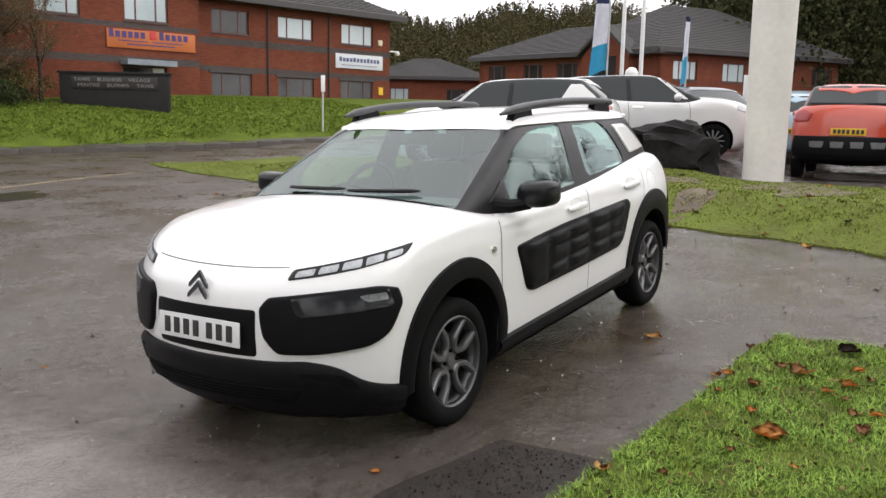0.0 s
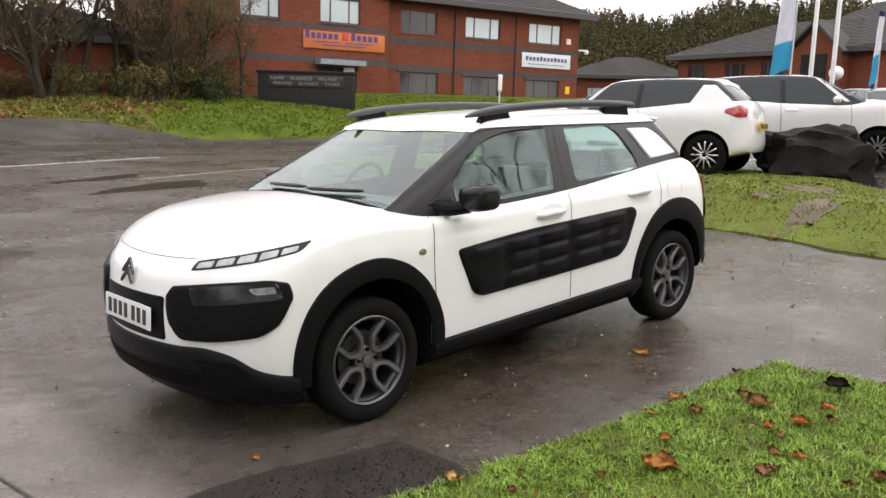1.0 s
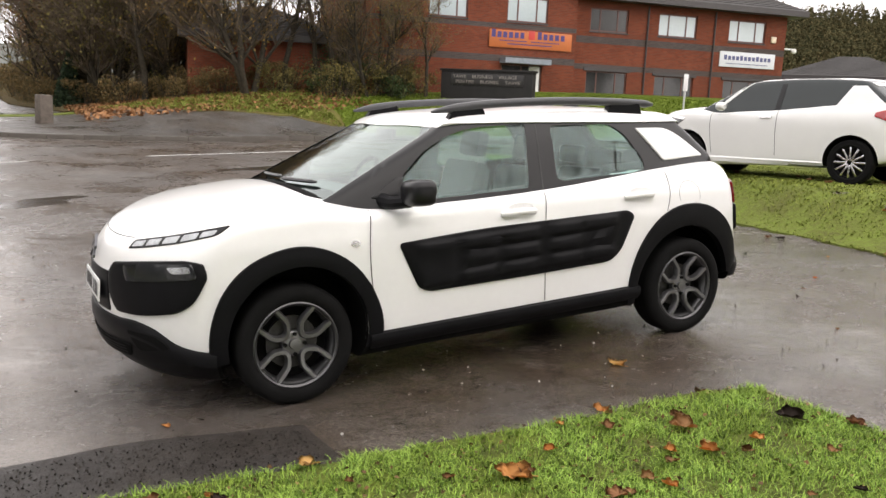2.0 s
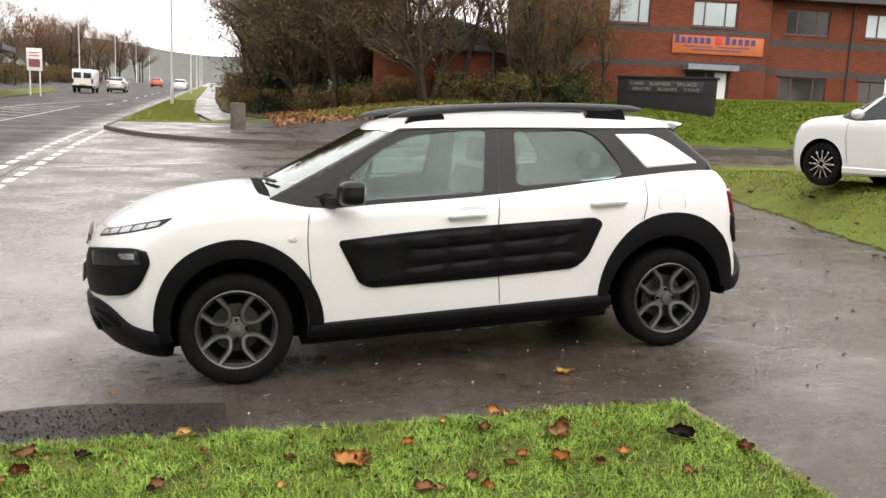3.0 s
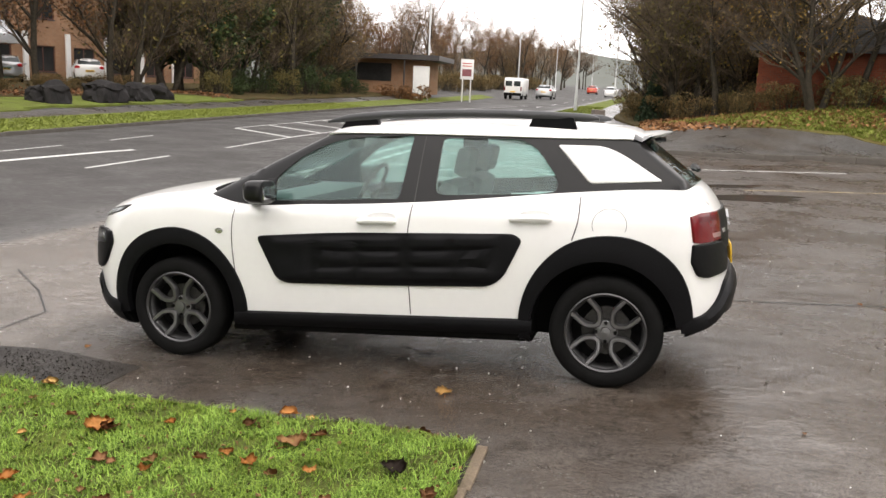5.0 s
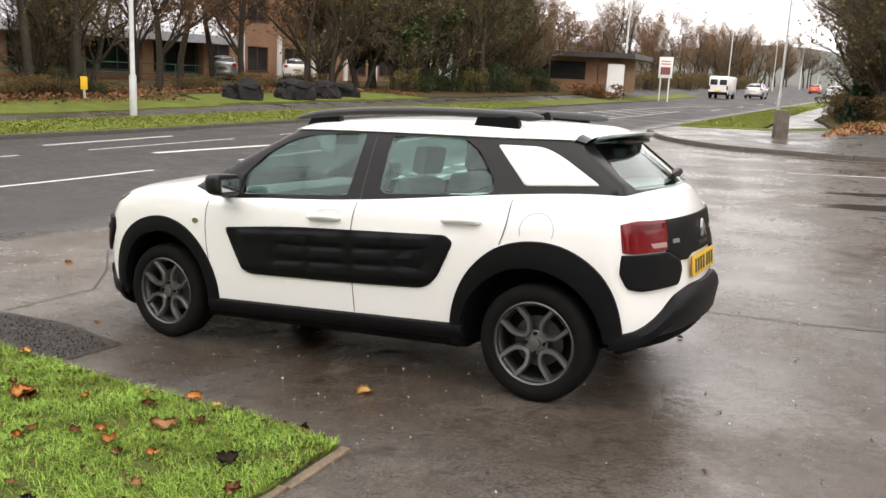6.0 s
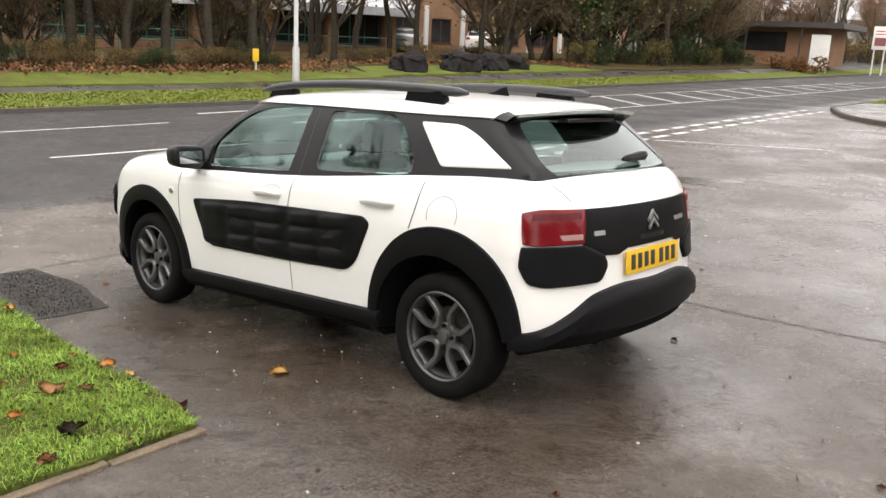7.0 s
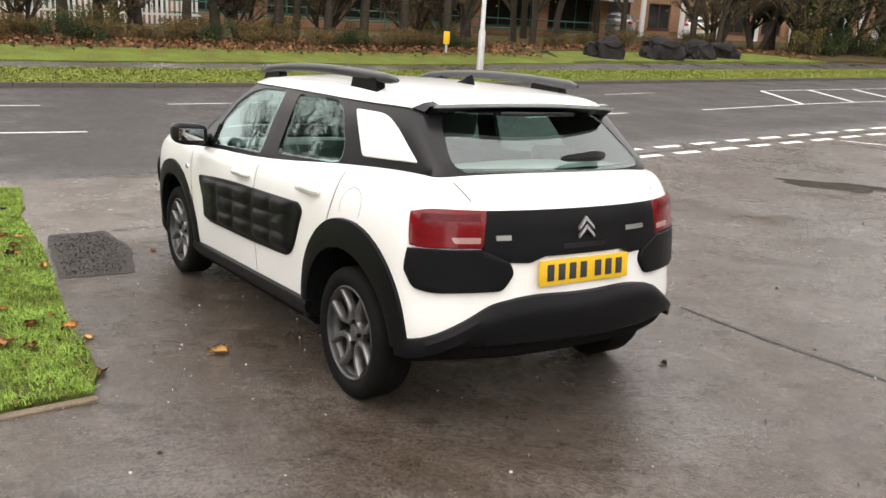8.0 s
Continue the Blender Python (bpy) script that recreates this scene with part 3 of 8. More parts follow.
def prism(outline, axis, a, b, smooth_rim=0):
    """A closed prism of a 2D outline along an axis (0 x, 1 y, 2 z), from a to b."""
    bm = bmesh.new()
    def at(p, q):
        v = [p[0], p[1]]
        v.insert(axis, q)
        return v
    lo = [bm.verts.new(at(p, a)) for p in outline]
    hi = [bm.verts.new(at(p, b)) for p in outline]
    bm.faces.new(lo)
    bm.faces.new(hi)
    n = len(outline)
    for i in range(n):
        bm.faces.new((lo[i], lo[(i + 1) % n], hi[(i + 1) % n], hi[i]))
    return bm


def rounded(points, radius, steps=4):
    """An outline with its corners rounded; radius: one number or one a corner."""
    out = []
    n = len(points)
    for i in range(n):
        p0, p, p1 = (Vector(points[(i + k) % n]) for k in (-1, 0, 1))
        r = radius[i] if isinstance(radius, (list, tuple)) else radius
        a, b = p0 - p, p1 - p
        r = min(r, a.length * 0.45, b.length * 0.45)
        a, b = p + a.normalized() * r, p + b.normalized() * r
        for k in range(steps + 1):
            t = k / steps
            out.append(tuple((1 - t) ** 2 * a + 2 * t * (1 - t) * p + t * t * b))
    return out



# body shell with wheel wells and a hollow cabin
wells = []
for sx, r, dz in ((-1, 0.388, 0.01), (1, 0.418, 0.01)):
    for sy in (-1, 1):
        wells.append(cylinder(bmesh.new(), (sx * HUB_X, sy * 0.80, HUB_Z + dz), (0, 1, 0), r, 0.56))
HANDLES = ((0.0, 0.892), (0.875, 0.942))


def dish(x, sy, z):
    """The hollow behind a door handle."""
    q = bmesh.new()
    bmesh.ops.create_uvsphere(q, u_segments=20, v_segments=12, radius=1)
    y = float(onto(body_field, [(x, sy * 1.4, z + 0.012)], [(x, 0, z + 0.012)])[0, 1])
    for v in q.verts:
        v.co = (x + 0.02 + v.co.x * 0.088, y + v.co.y * 0.016, z + 0.014 + v.co.z * 0.038 + v.co.x * 0.004)
    return q


hollow = prism([(-0.88, -0.68), (0.84, -0.68), (0.84, -0.5), (1.5, -0.5), (1.5, 0.5), (0.84, 0.5), (0.84, 0.68), (-0.88, 0.68)], 2, 0.42, 1.4)
bm = cut(shell(body_field, (-2.4, -1.1, 0.0), (2.3, 1.1, 1.35), (-1.3, -0.25, 0.5), (1.3, 0.25, 0.62), 0.033), wells + [hollow] + [dish(x, y, z) for x, z in HANDLES for y in (-1, 1)])
for f in bm.faces:
    z, x = f.calc_center_median().z, f.calc_center_median().x
    if abs(f.calc_center_median().y) > 0.7 and z > 0.8 and any(abs(x - hx) < 0.14 for hx, hz in HANDLES):
        f.material_index = 0
    c = f.calc_center_median()
    if c.z > 0.9 and c.x < 1.4 and float(cabin_field(c.x, c.y, c.z + 0.01)) < -0.03:
        f.material_index = 1
    if z < 0.24 or (z < 0.44 and x > 1.6) or (z < 0.31 and abs(x) < 0.95):
        f.material_index = 1
part("body", bm, [PAINT, LINER], car, auto=40)

# side window openings as seen square from the side
WIN_F = rounded([(-0.665, 0.972), (-0.66, 1.11), (-0.51, 1.235), (-0.335, 1.322), (-0.143, 1.356), (0.163, 1.366), (0.112, 1.012)], [0.02, 0.03, 0.05, 0.1, 0.1, 0.02, 0.02])
WIN_R = rounded([(0.335, 1.356), (0.78, 1.362), (0.885, 1.305), (1.0, 1.15), (1.005, 1.085), (0.92, 1.068), (0.36, 1.04), (0.318, 1.06)], [0.03, 0.05, 0.08, 0.08, 0.05, 0.06, 0.03, 0.03])
SCREEN = rounded([(-0.70, 0.99), (0.70, 0.99), (0.575, 1.362), (0.0, 1.385), (-0.575, 1.362)], [0.03, 0.03, 0.06, 0.3, 0.06])
REAR = rounded([(-0.56, 1.135), (0.56, 1.135), (0.47, 1.36), (-0.47, 1.36)], 0.07)
inner = shell(lambda x, y, z: cabin_field(x, y, z, 0.028), (-1.6, -1.0, 0.7), (2.2, 1.0, 1.7), (-0.4, -0.25, 1.1), (1.2, 0.25, 1.15), 0.09)
floor_cut = prism([(-0.9, -0.63), (1.55, -0.63), (1.55, 0.63), (-0.9, 0.63)], 2, 0.6, 1.0)
bm = shell(cabin_field, (-1.6, -1.0, 0.7), (2.2, 1.0, 1.7), (-0.4, -0.25, 1.1), (1.2, 0.25, 1.15), 0.045)
bm = cut(bm, [inner, prism(WIN_F, 1, -1.1, 1.1), prism(WIN_R, 1, -1.1, 1.1), prism(SCREEN, 0, -1.7, -0.3), prism(REAR, 0, 1.25, 2.4), floor_cut])
for f in bm.faces:
    f.material_index = 0 if f.material_index == 0 else 1
part("greenhouse", bm, [GLOSS, LINER], car, "gloss black pillars", auto=30)


# ways in which flat outlines are laid onto the skin
def from_side(sy):
    return lambda p: ((p[0], sy * 1.4, p[1]), (p[0], 0.0, p[1]))


def from_front(p):
    a = radians(p[0])
    return (-1.2 - 1.7 * math.cos(a), 1.7 * math.sin(a), p[1]), (-1.2, 0.0, p[1])


def from_back(p):
    a = radians(p[0])
    return (1.1 + 1.7 * math.cos(a), 1.7 * math.sin(a), p[1]), (1.1, 0.0, p[1])


def head_on(p):
    return (-2.9, p[0], p[1]), (-0.2, p[0], p[1])


def tail_on(p):
    return (2.9, p[0], p[1]), (0.8, p[0], p[1])


def from_top(p):
    a = radians(p[1])
    return (p[0], 2.0 * math.sin(a), 1.0 + 2.0 * math.cos(a)), (p[0], 0.0, 1.0)


def patch(field, way, outline, lift=0.008, sink=0.006, rings=6, rim=0.05, bulge=None, mirror=1):
    """A panel laid on the skin inside an outline, proud of it by lift, with a rolled edge."""
    o = np.array(outline, float)
    o[:, 0] *= mirror
    dense = []
    span = np.ptp(o, axis=0).max()
    for i in range(len(o)):
        p, q = o[i], o[(i + 1) % len(o)]
        k = max(1, int(np.linalg.norm(q - p) / (span / 28)))
        dense += [p + (q - p) * j / k for j in range(k)]
    o = np.array(dense)
    c = o.mean(axis=0)
    scales = [1.0, 1.0, 1 - rim * 0.35, 1 - rim] + [(1 - rim) * (1 - (k / rings)) for k in range(1, rings)]
    lifts = [-sink, lift * 0.45, lift * 0.85, lift] + [lift] * (rings - 1)
    allq = np.concatenate([c + (o - c) * s for s in scales] + [c[None, :]])
    ways = [way(p) for p in allq]
    P, Q = [w[0] for w in ways], [w[1] for w in ways]
    X = onto(field, P, Q, 1e-9)
    nrm = onto(field, P, Q, 1.0) - X
    add = np.repeat(lifts + [lift], [len(o)] * len(scales) + [1])
    if bulge is not None:
        add = add + np.where(add == lift, [bulge(p[0] * mirror, p[1]) for p in allq], 0.0)
    X = X + nrm * add[:, None]
    rows = X[:-1].reshape(len(scales), len(o), 3)
    bm = bmesh.new()
    vs = grid_faces(bm, rows, closed_v=True)
    m = bm.verts.new(X[-1])
    n = len(o)
    for k in range(n):
        bm.faces.new((m, vs[-1][k], vs[-1][(k + 1) % n]))
    return bm


def ribbon(field, way, line, width, lift=0.0015):
    """A narrow strip along a line on the skin."""
    p = np.array(line, float)
    t = np.gradient(p, axis=0)
    t /= np.linalg.norm(t, axis=1)[:, None]
    nrm = np.stack([-t[:, 1], t[:, 0]], 1) * width / 2
    rows = []
    for q in (p - nrm, p + nrm):
        ways = [way(v) for v in q]
        rows.append(onto(field, [w[0] for w in ways], [w[1] for w in ways], lift))
    bm = bmesh.new()
    grid_faces(bm, rows)
    return bm


def along(points, n=24):
    """A smooth line through a few points."""
    p = np.array(points, float)
    s = np.r_[0, np.cumsum(np.linalg.norm(np.diff(p, axis=0), axis=1))]
    u = np.linspace(0, s[-1], n)
    return np.stack([curve(s, p[:, 0])(u), curve(s, p[:, 1])(u)], 1)


SEAM = material("panel_gap", (0.05, 0.05, 0.05), 0.7, spread=0.0)
LAMP = material("lamp_dark_glass", (0.018, 0.019, 0.021), 0.12, spread=0.3, scale=14, coat=0.0, spec=0.45)
CLEAR = material("lamp_clear_lens", (0.42, 0.44, 0.46), 0.2, spread=0.35, scale=30, coat=0.6)
RED = material("red_lamp_lens", (0.15, 0.004, 0.007), 0.22, spread=0.35, scale=24, coat=0.4, spec=0.2)
BOWL = material("lamp_reflector", (0.36, 0.37, 0.38), 0.25, metal=0.8, spread=0.3, scale=25)
CLOUDY = material("pink_lens", (0.38, 0.22, 0.21), 0.2, spread=0.2, scale=30, coat=1.0)
DEEPRED = material("deep_red_lens", (0.10, 0.004, 0.007), 0.25, spread=0.2, scale=30, coat=0.0, spec=0.25)
SATIN = material("satin_badge", (0.45, 0.45, 0.46), 0.35, metal=0.8, spread=0.0)
CHROME = material("chrome", (0.75, 0.75, 0.76), 0.12, metal=1.0, spread=0.0)
PLATE_W = material("plate_white", (0.72, 0.73, 0.72), 0.4, spread=0.05)
PLATE_Y = material("plate_yellow", (0.75, 0.46, 0.02), 0.4, spread=0.05)
INK = material("plate_ink", (0.03, 0.03, 0.03), 0.5, spread=0.0)
SEAT = material("seat_cloth", (0.10, 0.098, 0.096), 0.9, spread=0.2, scale=20)
PALE = material("pale_headlining", (0.45, 0.44, 0.42), 0.9, spread=0.05)

B, C = body_field, cabin_field
# panes
part("windscreen", patch(C, head_on, SCREEN, -0.006, 0.012, 8), SCREEN_GLASS, car, "clear windscreen")
part("rear_window", patch(C, tail_on, REAR, -0.005, 0.012, 6), SCREEN_GLASS, car)
for sy in (-1, 1):
    part("door_window", patch(C, from_side(sy), WIN_F, -0.006, 0.012, 5), WINDOW, car)
    part("door_window", patch(C, from_side(sy), WIN_R, -0.006, 0.012, 5), WINDOW, car)
    q = rounded([(0.985, 1.332), (1.235, 1.33), (1.345, 1.285), (1.56, 1.148), (1.175, 1.128)], [0.02, 0.06, 0.1, 0.02, 0.02])
    part("quarter_panel", patch(C, from_side(sy), q, 0.012, 0.004, 5), PAINT, car, "white floating quarter panel")

# roof skin with the spoiler that runs on behind it
bm = bmesh.new()
rows = []
for i in range(44):
    u = i / 43
    ways, line = [], []
    for j in range(33):
        phi = -59.6 + 119.2 * j / 32
        fx = -0.455 + 0.055 * (abs(phi) / 58) ** 2
        x = fx + (1.43 - fx) * u
        edge = 1.0 - max(0.0, (u - 0.62)) ** 2 * 0.25
        w = from_top((x, phi * edge))
        ways.append(w)
    rim = 0.012 if 0 < i else -0.002
    X = onto(C, [w[0] for w in ways], [w[1] for w in ways], rim)
    e0 = onto(C, [ways[0][0]], [ways[0][1]], -0.004)[0]
    e1 = onto(C, [ways[-1][0]], [ways[-1][1]], -0.004)[0]
    rows.append([e0] + [tuple(p) for p in X] + [e1])
last = rows[-1][1:-1]
tail, under = [], []
for p in last:
    y = p[1]
    tail.append((1.605 - 0.34 * y * y, y * 0.985, float(roof_z(1.55)) - 0.065 * y * y + 0.004))
    under.append((1.59 - 0.34 * y * y, y * 0.98, float(roof_z(1.55)) - 0.065 * y * y - 0.012))
mid = [tuple(Vector(a).lerp(Vector(b), 0.55) + Vector((0, 0, 0.006))) for a, b in zip(last, tail)]
back = [(1.40, p[1] * 0.97, p[2] - 0.04) for p in last]
for r in (mid, tail, under, back):
    rows.append([r[0]] + r + [r[-1]])
grid_faces(bm, rows)
bmesh.ops.remove_doubles(bm, verts=bm.verts, dist=0.0005)
for f in bm.faces:
    c = f.calc_center_median()
    if c.x > 1.4 and c.z < float(roof_z(1.55)) - 0.065 * c.y * c.y - 0.007:
        f.material_index = 1
part("roof", bm, [PAINT, GLOSS], car, auto=50)
bm = bmesh.new()
box(bm, (1.50, -0.22, 1.352), (1.565, 0.22, 1.372), 0.006)
part("brake_light", bm, LAMP, car)

# seams of doors, bonnet, tailgate and fuel flap
for sy in (-1, 1):
    w = from_side(sy)
    for line in ([(-0.878, 1.0), (-0.902, 0.83), (-0.893, 0.57), (-0.85, 0.34)], [(0.2, 0.985), (0.184, 0.83), (0.2, 0.36)], [(1.135, 1.06), (1.128, 0.93), (1.10, 0.83)]):
        part("door_seam", ribbon(B, w, along(line), 0.006), SEAM, car)
    part("door_seam", ribbon(C, w, along([(0.235, 1.372), (0.22, 1.2), (0.205, 1.0)]), 0.006), SEAM, car)
    ring = [(1.295 + 0.09 * math.cos(a), 0.92 + 0.085 * math.sin(a)) for a in np.linspace(-0.4, math.pi + 0.4, 30)]
    if sy < 0:
        part("fuel_flap_seam", ribbon(B, w, ring, 0.004), material("fine_gap", (0.3, 0.3, 0.3), 0.6, spread=0.0), car)
    part("bonnet_seam", ribbon(B, lambda p: ((p[0], p[1] - 0.0, 2.0), (p[0], p[1] * 0.8, 0.6)), along([(-1.02, sy * 0.70), (-1.3, sy * 0.735), (-1.58, sy * 0.735)]), 0.004), SEAM, car)
part("bonnet_seam", ribbon(B, head_on, [(y, 0.835 - 0.012 * (1 - (y / 0.42) ** 2)) for y in np.linspace(-0.42, 0.42, 30)], 0.003), SEAM, car)
part("tailgate_seam", ribbon(B, tail_on, along([(-0.6, 1.13), (-0.53, 1.02)], 6), 0.005), SEAM, car)
part("tailgate_seam", ribbon(B, tail_on, along([(0.6, 1.13), (0.53, 1.02)], 6), 0.005), SEAM, car)


# padded door bumpers
def pads(x, z):
    s = 0.0
    zz = z - 0.06 * x
    for cx in (-0.52, -0.26, 0.02, 0.33, 0.58):
        for cz in (0.762, 0.672, 0.582):
            ax, az = (x - cx) / 0.115, (zz - cz) / 0.036
            s += math.exp(-(ax**6) - az**4)
    return 0.021 * min(s, 1.0)


for sy in (-1, 1):
    o = rounded([(-0.745, 0.768), (-0.25, 0.812), (0.785, 0.853), (0.836, 0.82), (0.738, 0.612), (0.662, 0.552), (0.1, 0.52), (-0.56, 0.494), (-0.625, 0.52)], [0.035, 0.2, 0.04, 0.04, 0.08, 0.08, 0.2, 0.06, 0.06])
    pad = part("door_bumper", patch(B, from_side(sy), o, 0.012, 0.004, 24, 0.03, pads), CLAD, car, "black padded door bumper")
    part("bumper_seam", ribbon(B, from_side(sy), [(0.187, 0.535), (0.187, 0.825)], 0.005, 0.0145), LINER, pad)


# wheel-arch cladding, sills
def ring_strip(sx, sy, outer, inner_r, a0, a1, n=44):
    bm = bmesh.new()
    rows = []
    for k in range(n):
        a = a0 + (a1 - a0) * k / (n - 1)
        R = float(outer(math.degrees(a)))
        row = []
        for f, h in ((1.0, -0.004), (1.0, 0.008), (0.97, 0.014), (0.6, 0.018), (0.2, 0.018), (0.02, 0.014), (0.0, -0.03)):
            r = inner_r + (R - inner_r) * f
            row.append((sx * HUB_X + r * math.cos(a), HUB_Z + 0.01 + r * math.sin(a), h))
        rows.append(row)
    out = []
    for row in rows:
        w = [((p[0], sy * 1.4, max(p[1], 0.19)), (p[0] * 0.96, 0.0, max(p[1], 0.19))) for p in row]
        X = onto(B, [a[0] for a in w], [a[1] for a in w], 1e-9)
        X[:, 1] += sy * np.array([p[2] for p in row])
        X[:, 2] = [p[1] for p in row]
        out.append(X)
    grid_faces(bm, out)
    return bm


arch_f = curve([-20, 0, 30, 60, 90, 110, 125, 140, 160, 180, 200], [0.458, 0.460, 0.453, 0.464, 0.474, 0.476, 0.480, 0.478, 0.468, 0.462, 0.455])
arch_r = curve([-20, 0, 20, 45, 70, 90, 110, 135, 160, 180, 200], [0.470, 0.485, 0.510, 0.548, 0.553, 0.543, 0.532, 0.503, 0.476, 0.463, 0.46])
for sy in (-1, 1):
    part("arch_cladding", ring_strip(-1, sy, arch_f, 0.372, radians(-14), radians(192)), CLAD, car, "black plastic wheel-arch cladding")
    part("arch_cladding", ring_strip(1, sy, arch_r, 0.402, radians(9), radians(196)), CLAD, car, "black plastic wheel-arch cladding")
    bm = bmesh.new()
    rows = []
    for x in np.linspace(-0.90, 0.90, 40):
        top = 0.338 + 0.044 * x
        prof = [(0.0, top + 0.004), (0.022, top - 0.004), (0.032, top - 0.025), (0.030, top - 0.05), (0.01, top - 0.085), (-0.12, top - 0.1)]
        X = onto(B, [(x, sy * 1.4, p[1]) for p in prof], [(x, 0, p[1]) for p in prof])
        rows.append([(x, p[1] + sy * h[0], p[2]) for p, h in zip(X, prof)])
    grid_faces(bm, rows)
    part("sill", bm, CLAD, car, "black plastic sill")

# front: lower bumper, grille, lamps, plate
bm = bmesh.new()
rows = []
for a in np.linspace(-58.5, 58.5, 80):
    b = abs(a)
    top = float(curve([0, 24, 34, 41, 47, 54, 76], [0.435, 0.437, 0.437, 0.405, 0.345, 0.312, 0.30])(b))
    prof = [(-0.004, top + 0.004), (0.012, top), (0.026, top - 0.02), (0.034, top - 0.07), (0.03, 0.25), (0.02, 0.185), (-0.03, 0.15), (-0.14, 0.135)]
    ways = [from_front((a, max(p[1], 0.19))) for p in prof]
    X = onto(B, [w[0] for w in ways], [w[1] for w in ways])
    d = np.array([-math.cos(radians(a)), math.sin(radians(a)), 0])
    rows.append([tuple(x + d * p[0] + np.array([0, 0, p[1] - x[2]])) for x, p in zip(X, prof)])
grid_faces(bm, rows)
front_bumper = part("front_bumper", bm, CLAD, car, "black plastic lower front bumper")
# a dark patch on the skin stands for the shade inside the intake
g = part("grille", patch(B, head_on, rounded([(-0.50, 0.33), (0.50, 0.33), (0.46, 0.262), (-0.46, 0.262)], 0.02), 0.036, 0.0, 4), LINER, front_bumper, "black slatted lower grille")
for k in range(4):
    z = 0.276 + 0.014 * k
    part("grille_slat", ribbon(B, head_on, [(y, z) for y in np.linspace(-0.46, 0.46, 24)], 0.005, 0.043), CLAD, front_bumper)
for sy in (-1, 1):
    # shade of the fog-lamp hollow, laid on as a dark patch without depth
    part("fog_recess", patch(B, from_front, rounded([(30, 0.405), (42, 0.395), (47, 0.33), (34, 0.30)], [1, 2, 2, 2]), 0.032, 0.0, 4, mirror=sy), LINER, front_bumper)
    pod = part("lamp_pod", patch(B, from_front, rounded([(20.5, 0.665), (23, 0.715), (38, 0.742), (52, 0.757), (56.5, 0.742), (57.5, 0.68), (54, 0.56), (49, 0.505), (36, 0.475), (25, 0.475), (21.5, 0.55)], [3, 3, 6, 5, 5, 4, 5, 6, 6, 4, 4]), 0.022, 0.006, 8, 0.08, mirror=sy), CLAD, car, "black headlamp pod")
    part("headlamp", patch(B, from_front, rounded([(29, 0.712), (40, 0.733), (54, 0.742), (55.2, 0.672), (46, 0.655), (31, 0.635)], [2, 2, 2, 2, 2, 2]), 0.027, 0.0, 6, mirror=sy), LAMP, pod, "dark glass headlamp")
    part("reflector", patch(B, from_front, rounded([(46, 0.72), (53, 0.73), (53.5, 0.70), (48, 0.692)], 1.5), 0.0295, 0.0, 3, mirror=sy), BOWL, pod)
    drl = part("running_light", patch(B, from_front, rounded([(28, 0.785), (29.5, 0.825), (44, 0.86), (60, 0.905), (63.5, 0.915), (60, 0.872), (48, 0.83), (36, 0.80)], [1, 1.5, 2, 1, 0.5, 2, 3, 3]), 0.006, 0.004, 4, mirror=sy), GLOSS, car, "slim running light")
    for a0, a1 in ((30.0, 35.2), (36.2, 41.4), (42.4, 47.6), (48.6, 53.6), (54.4, 59.0)):
        lo, hi = (lambda a: 0.790 + 0.0022 * (a - 30) + 0.0013 * max(a - 48, 0)), (lambda a: 0.822 + 0.0026 * (a - 30))
        part("light_bar", patch(B, from_front, rounded([(a0, lo(a0) + 0.004), (a0 + 0.8, hi(a0) - 0.004), (a1 + 0.8, hi(a1) - 0.004), (a1, lo(a1) + 0.004)], 0.5), 0.008, 0.0, 3, mirror=sy), CLEAR, drl)
part("plate_surround", patch(B, head_on, rounded([(-0.315, 0.66), (0.315, 0.66), (0.31, 0.455), (-0.31, 0.455)], 0.02), 0.006, 0.002, 4), CLAD, car)


def number_plate(mat, x, z, tilt, face):
    """A plate with bars in place of its characters."""
    bm = bmesh.new()
    box(bm, (-0.26, -0.004, -0.0555), (0.26, 0.004, 0.0555), 0.003)
    m = pose(x, 0, z, 0, 0, 0) @ pose(0, 0, 0, 0, tilt, 0) @ pose(0, 0, 0, 0, 0, -90 if face < 0 else 90)
    p = part("number_plate", bm, mat, car, "white number plate" if face < 0 else "yellow number plate")
    p.matrix_local = m
    k = 0
    for cx in (-0.2, -0.137, -0.074, -0.011, 0.075, 0.138, 0.201):
        bm = bmesh.new()
        box(bm, (cx - 0.019, -0.0062, -0.036), (cx + 0.019, -0.003, 0.036), 0.001)
        part("character_bar", bm, INK, p)


number_plate(PLATE_W, -2.142, 0.552, 4, -1)


def chevrons(x, z, face, mat, size, lean):
    bm = bmesh.new()
    for k in range(2):
        base = -0.05 * k * size / 0.1
        for s in (-1, 1):
            pts = [(0, base), (s * size * 0.62, base - size * 0.66), (s * size * 0.62, base - size * 0.86), (0, base - size * 0.28)]
            q = prism(pts, 1, -0.008, 0.004)
            me = bpy.data.meshes.new("t")
            q.to_mesh(me)
            q.free()
            bm.from_mesh(me)
            bpy.data.meshes.remove(me)
    p = part("badge", bm, mat, car, "chrome double-chevron badge", smooth=False)
    p.matrix_local = pose(x, 0, z) @ pose(0, 0, 0, 0, lean, 0) @ pose(0, 0, 0, 0, 0, -90 if face < 0 else 90)


chevrons(-2.105, 0.81, -1, material("badge_dark", (0.10, 0.10, 0.11), 0.2, metal=0.6, spread=0), 0.092, 14)

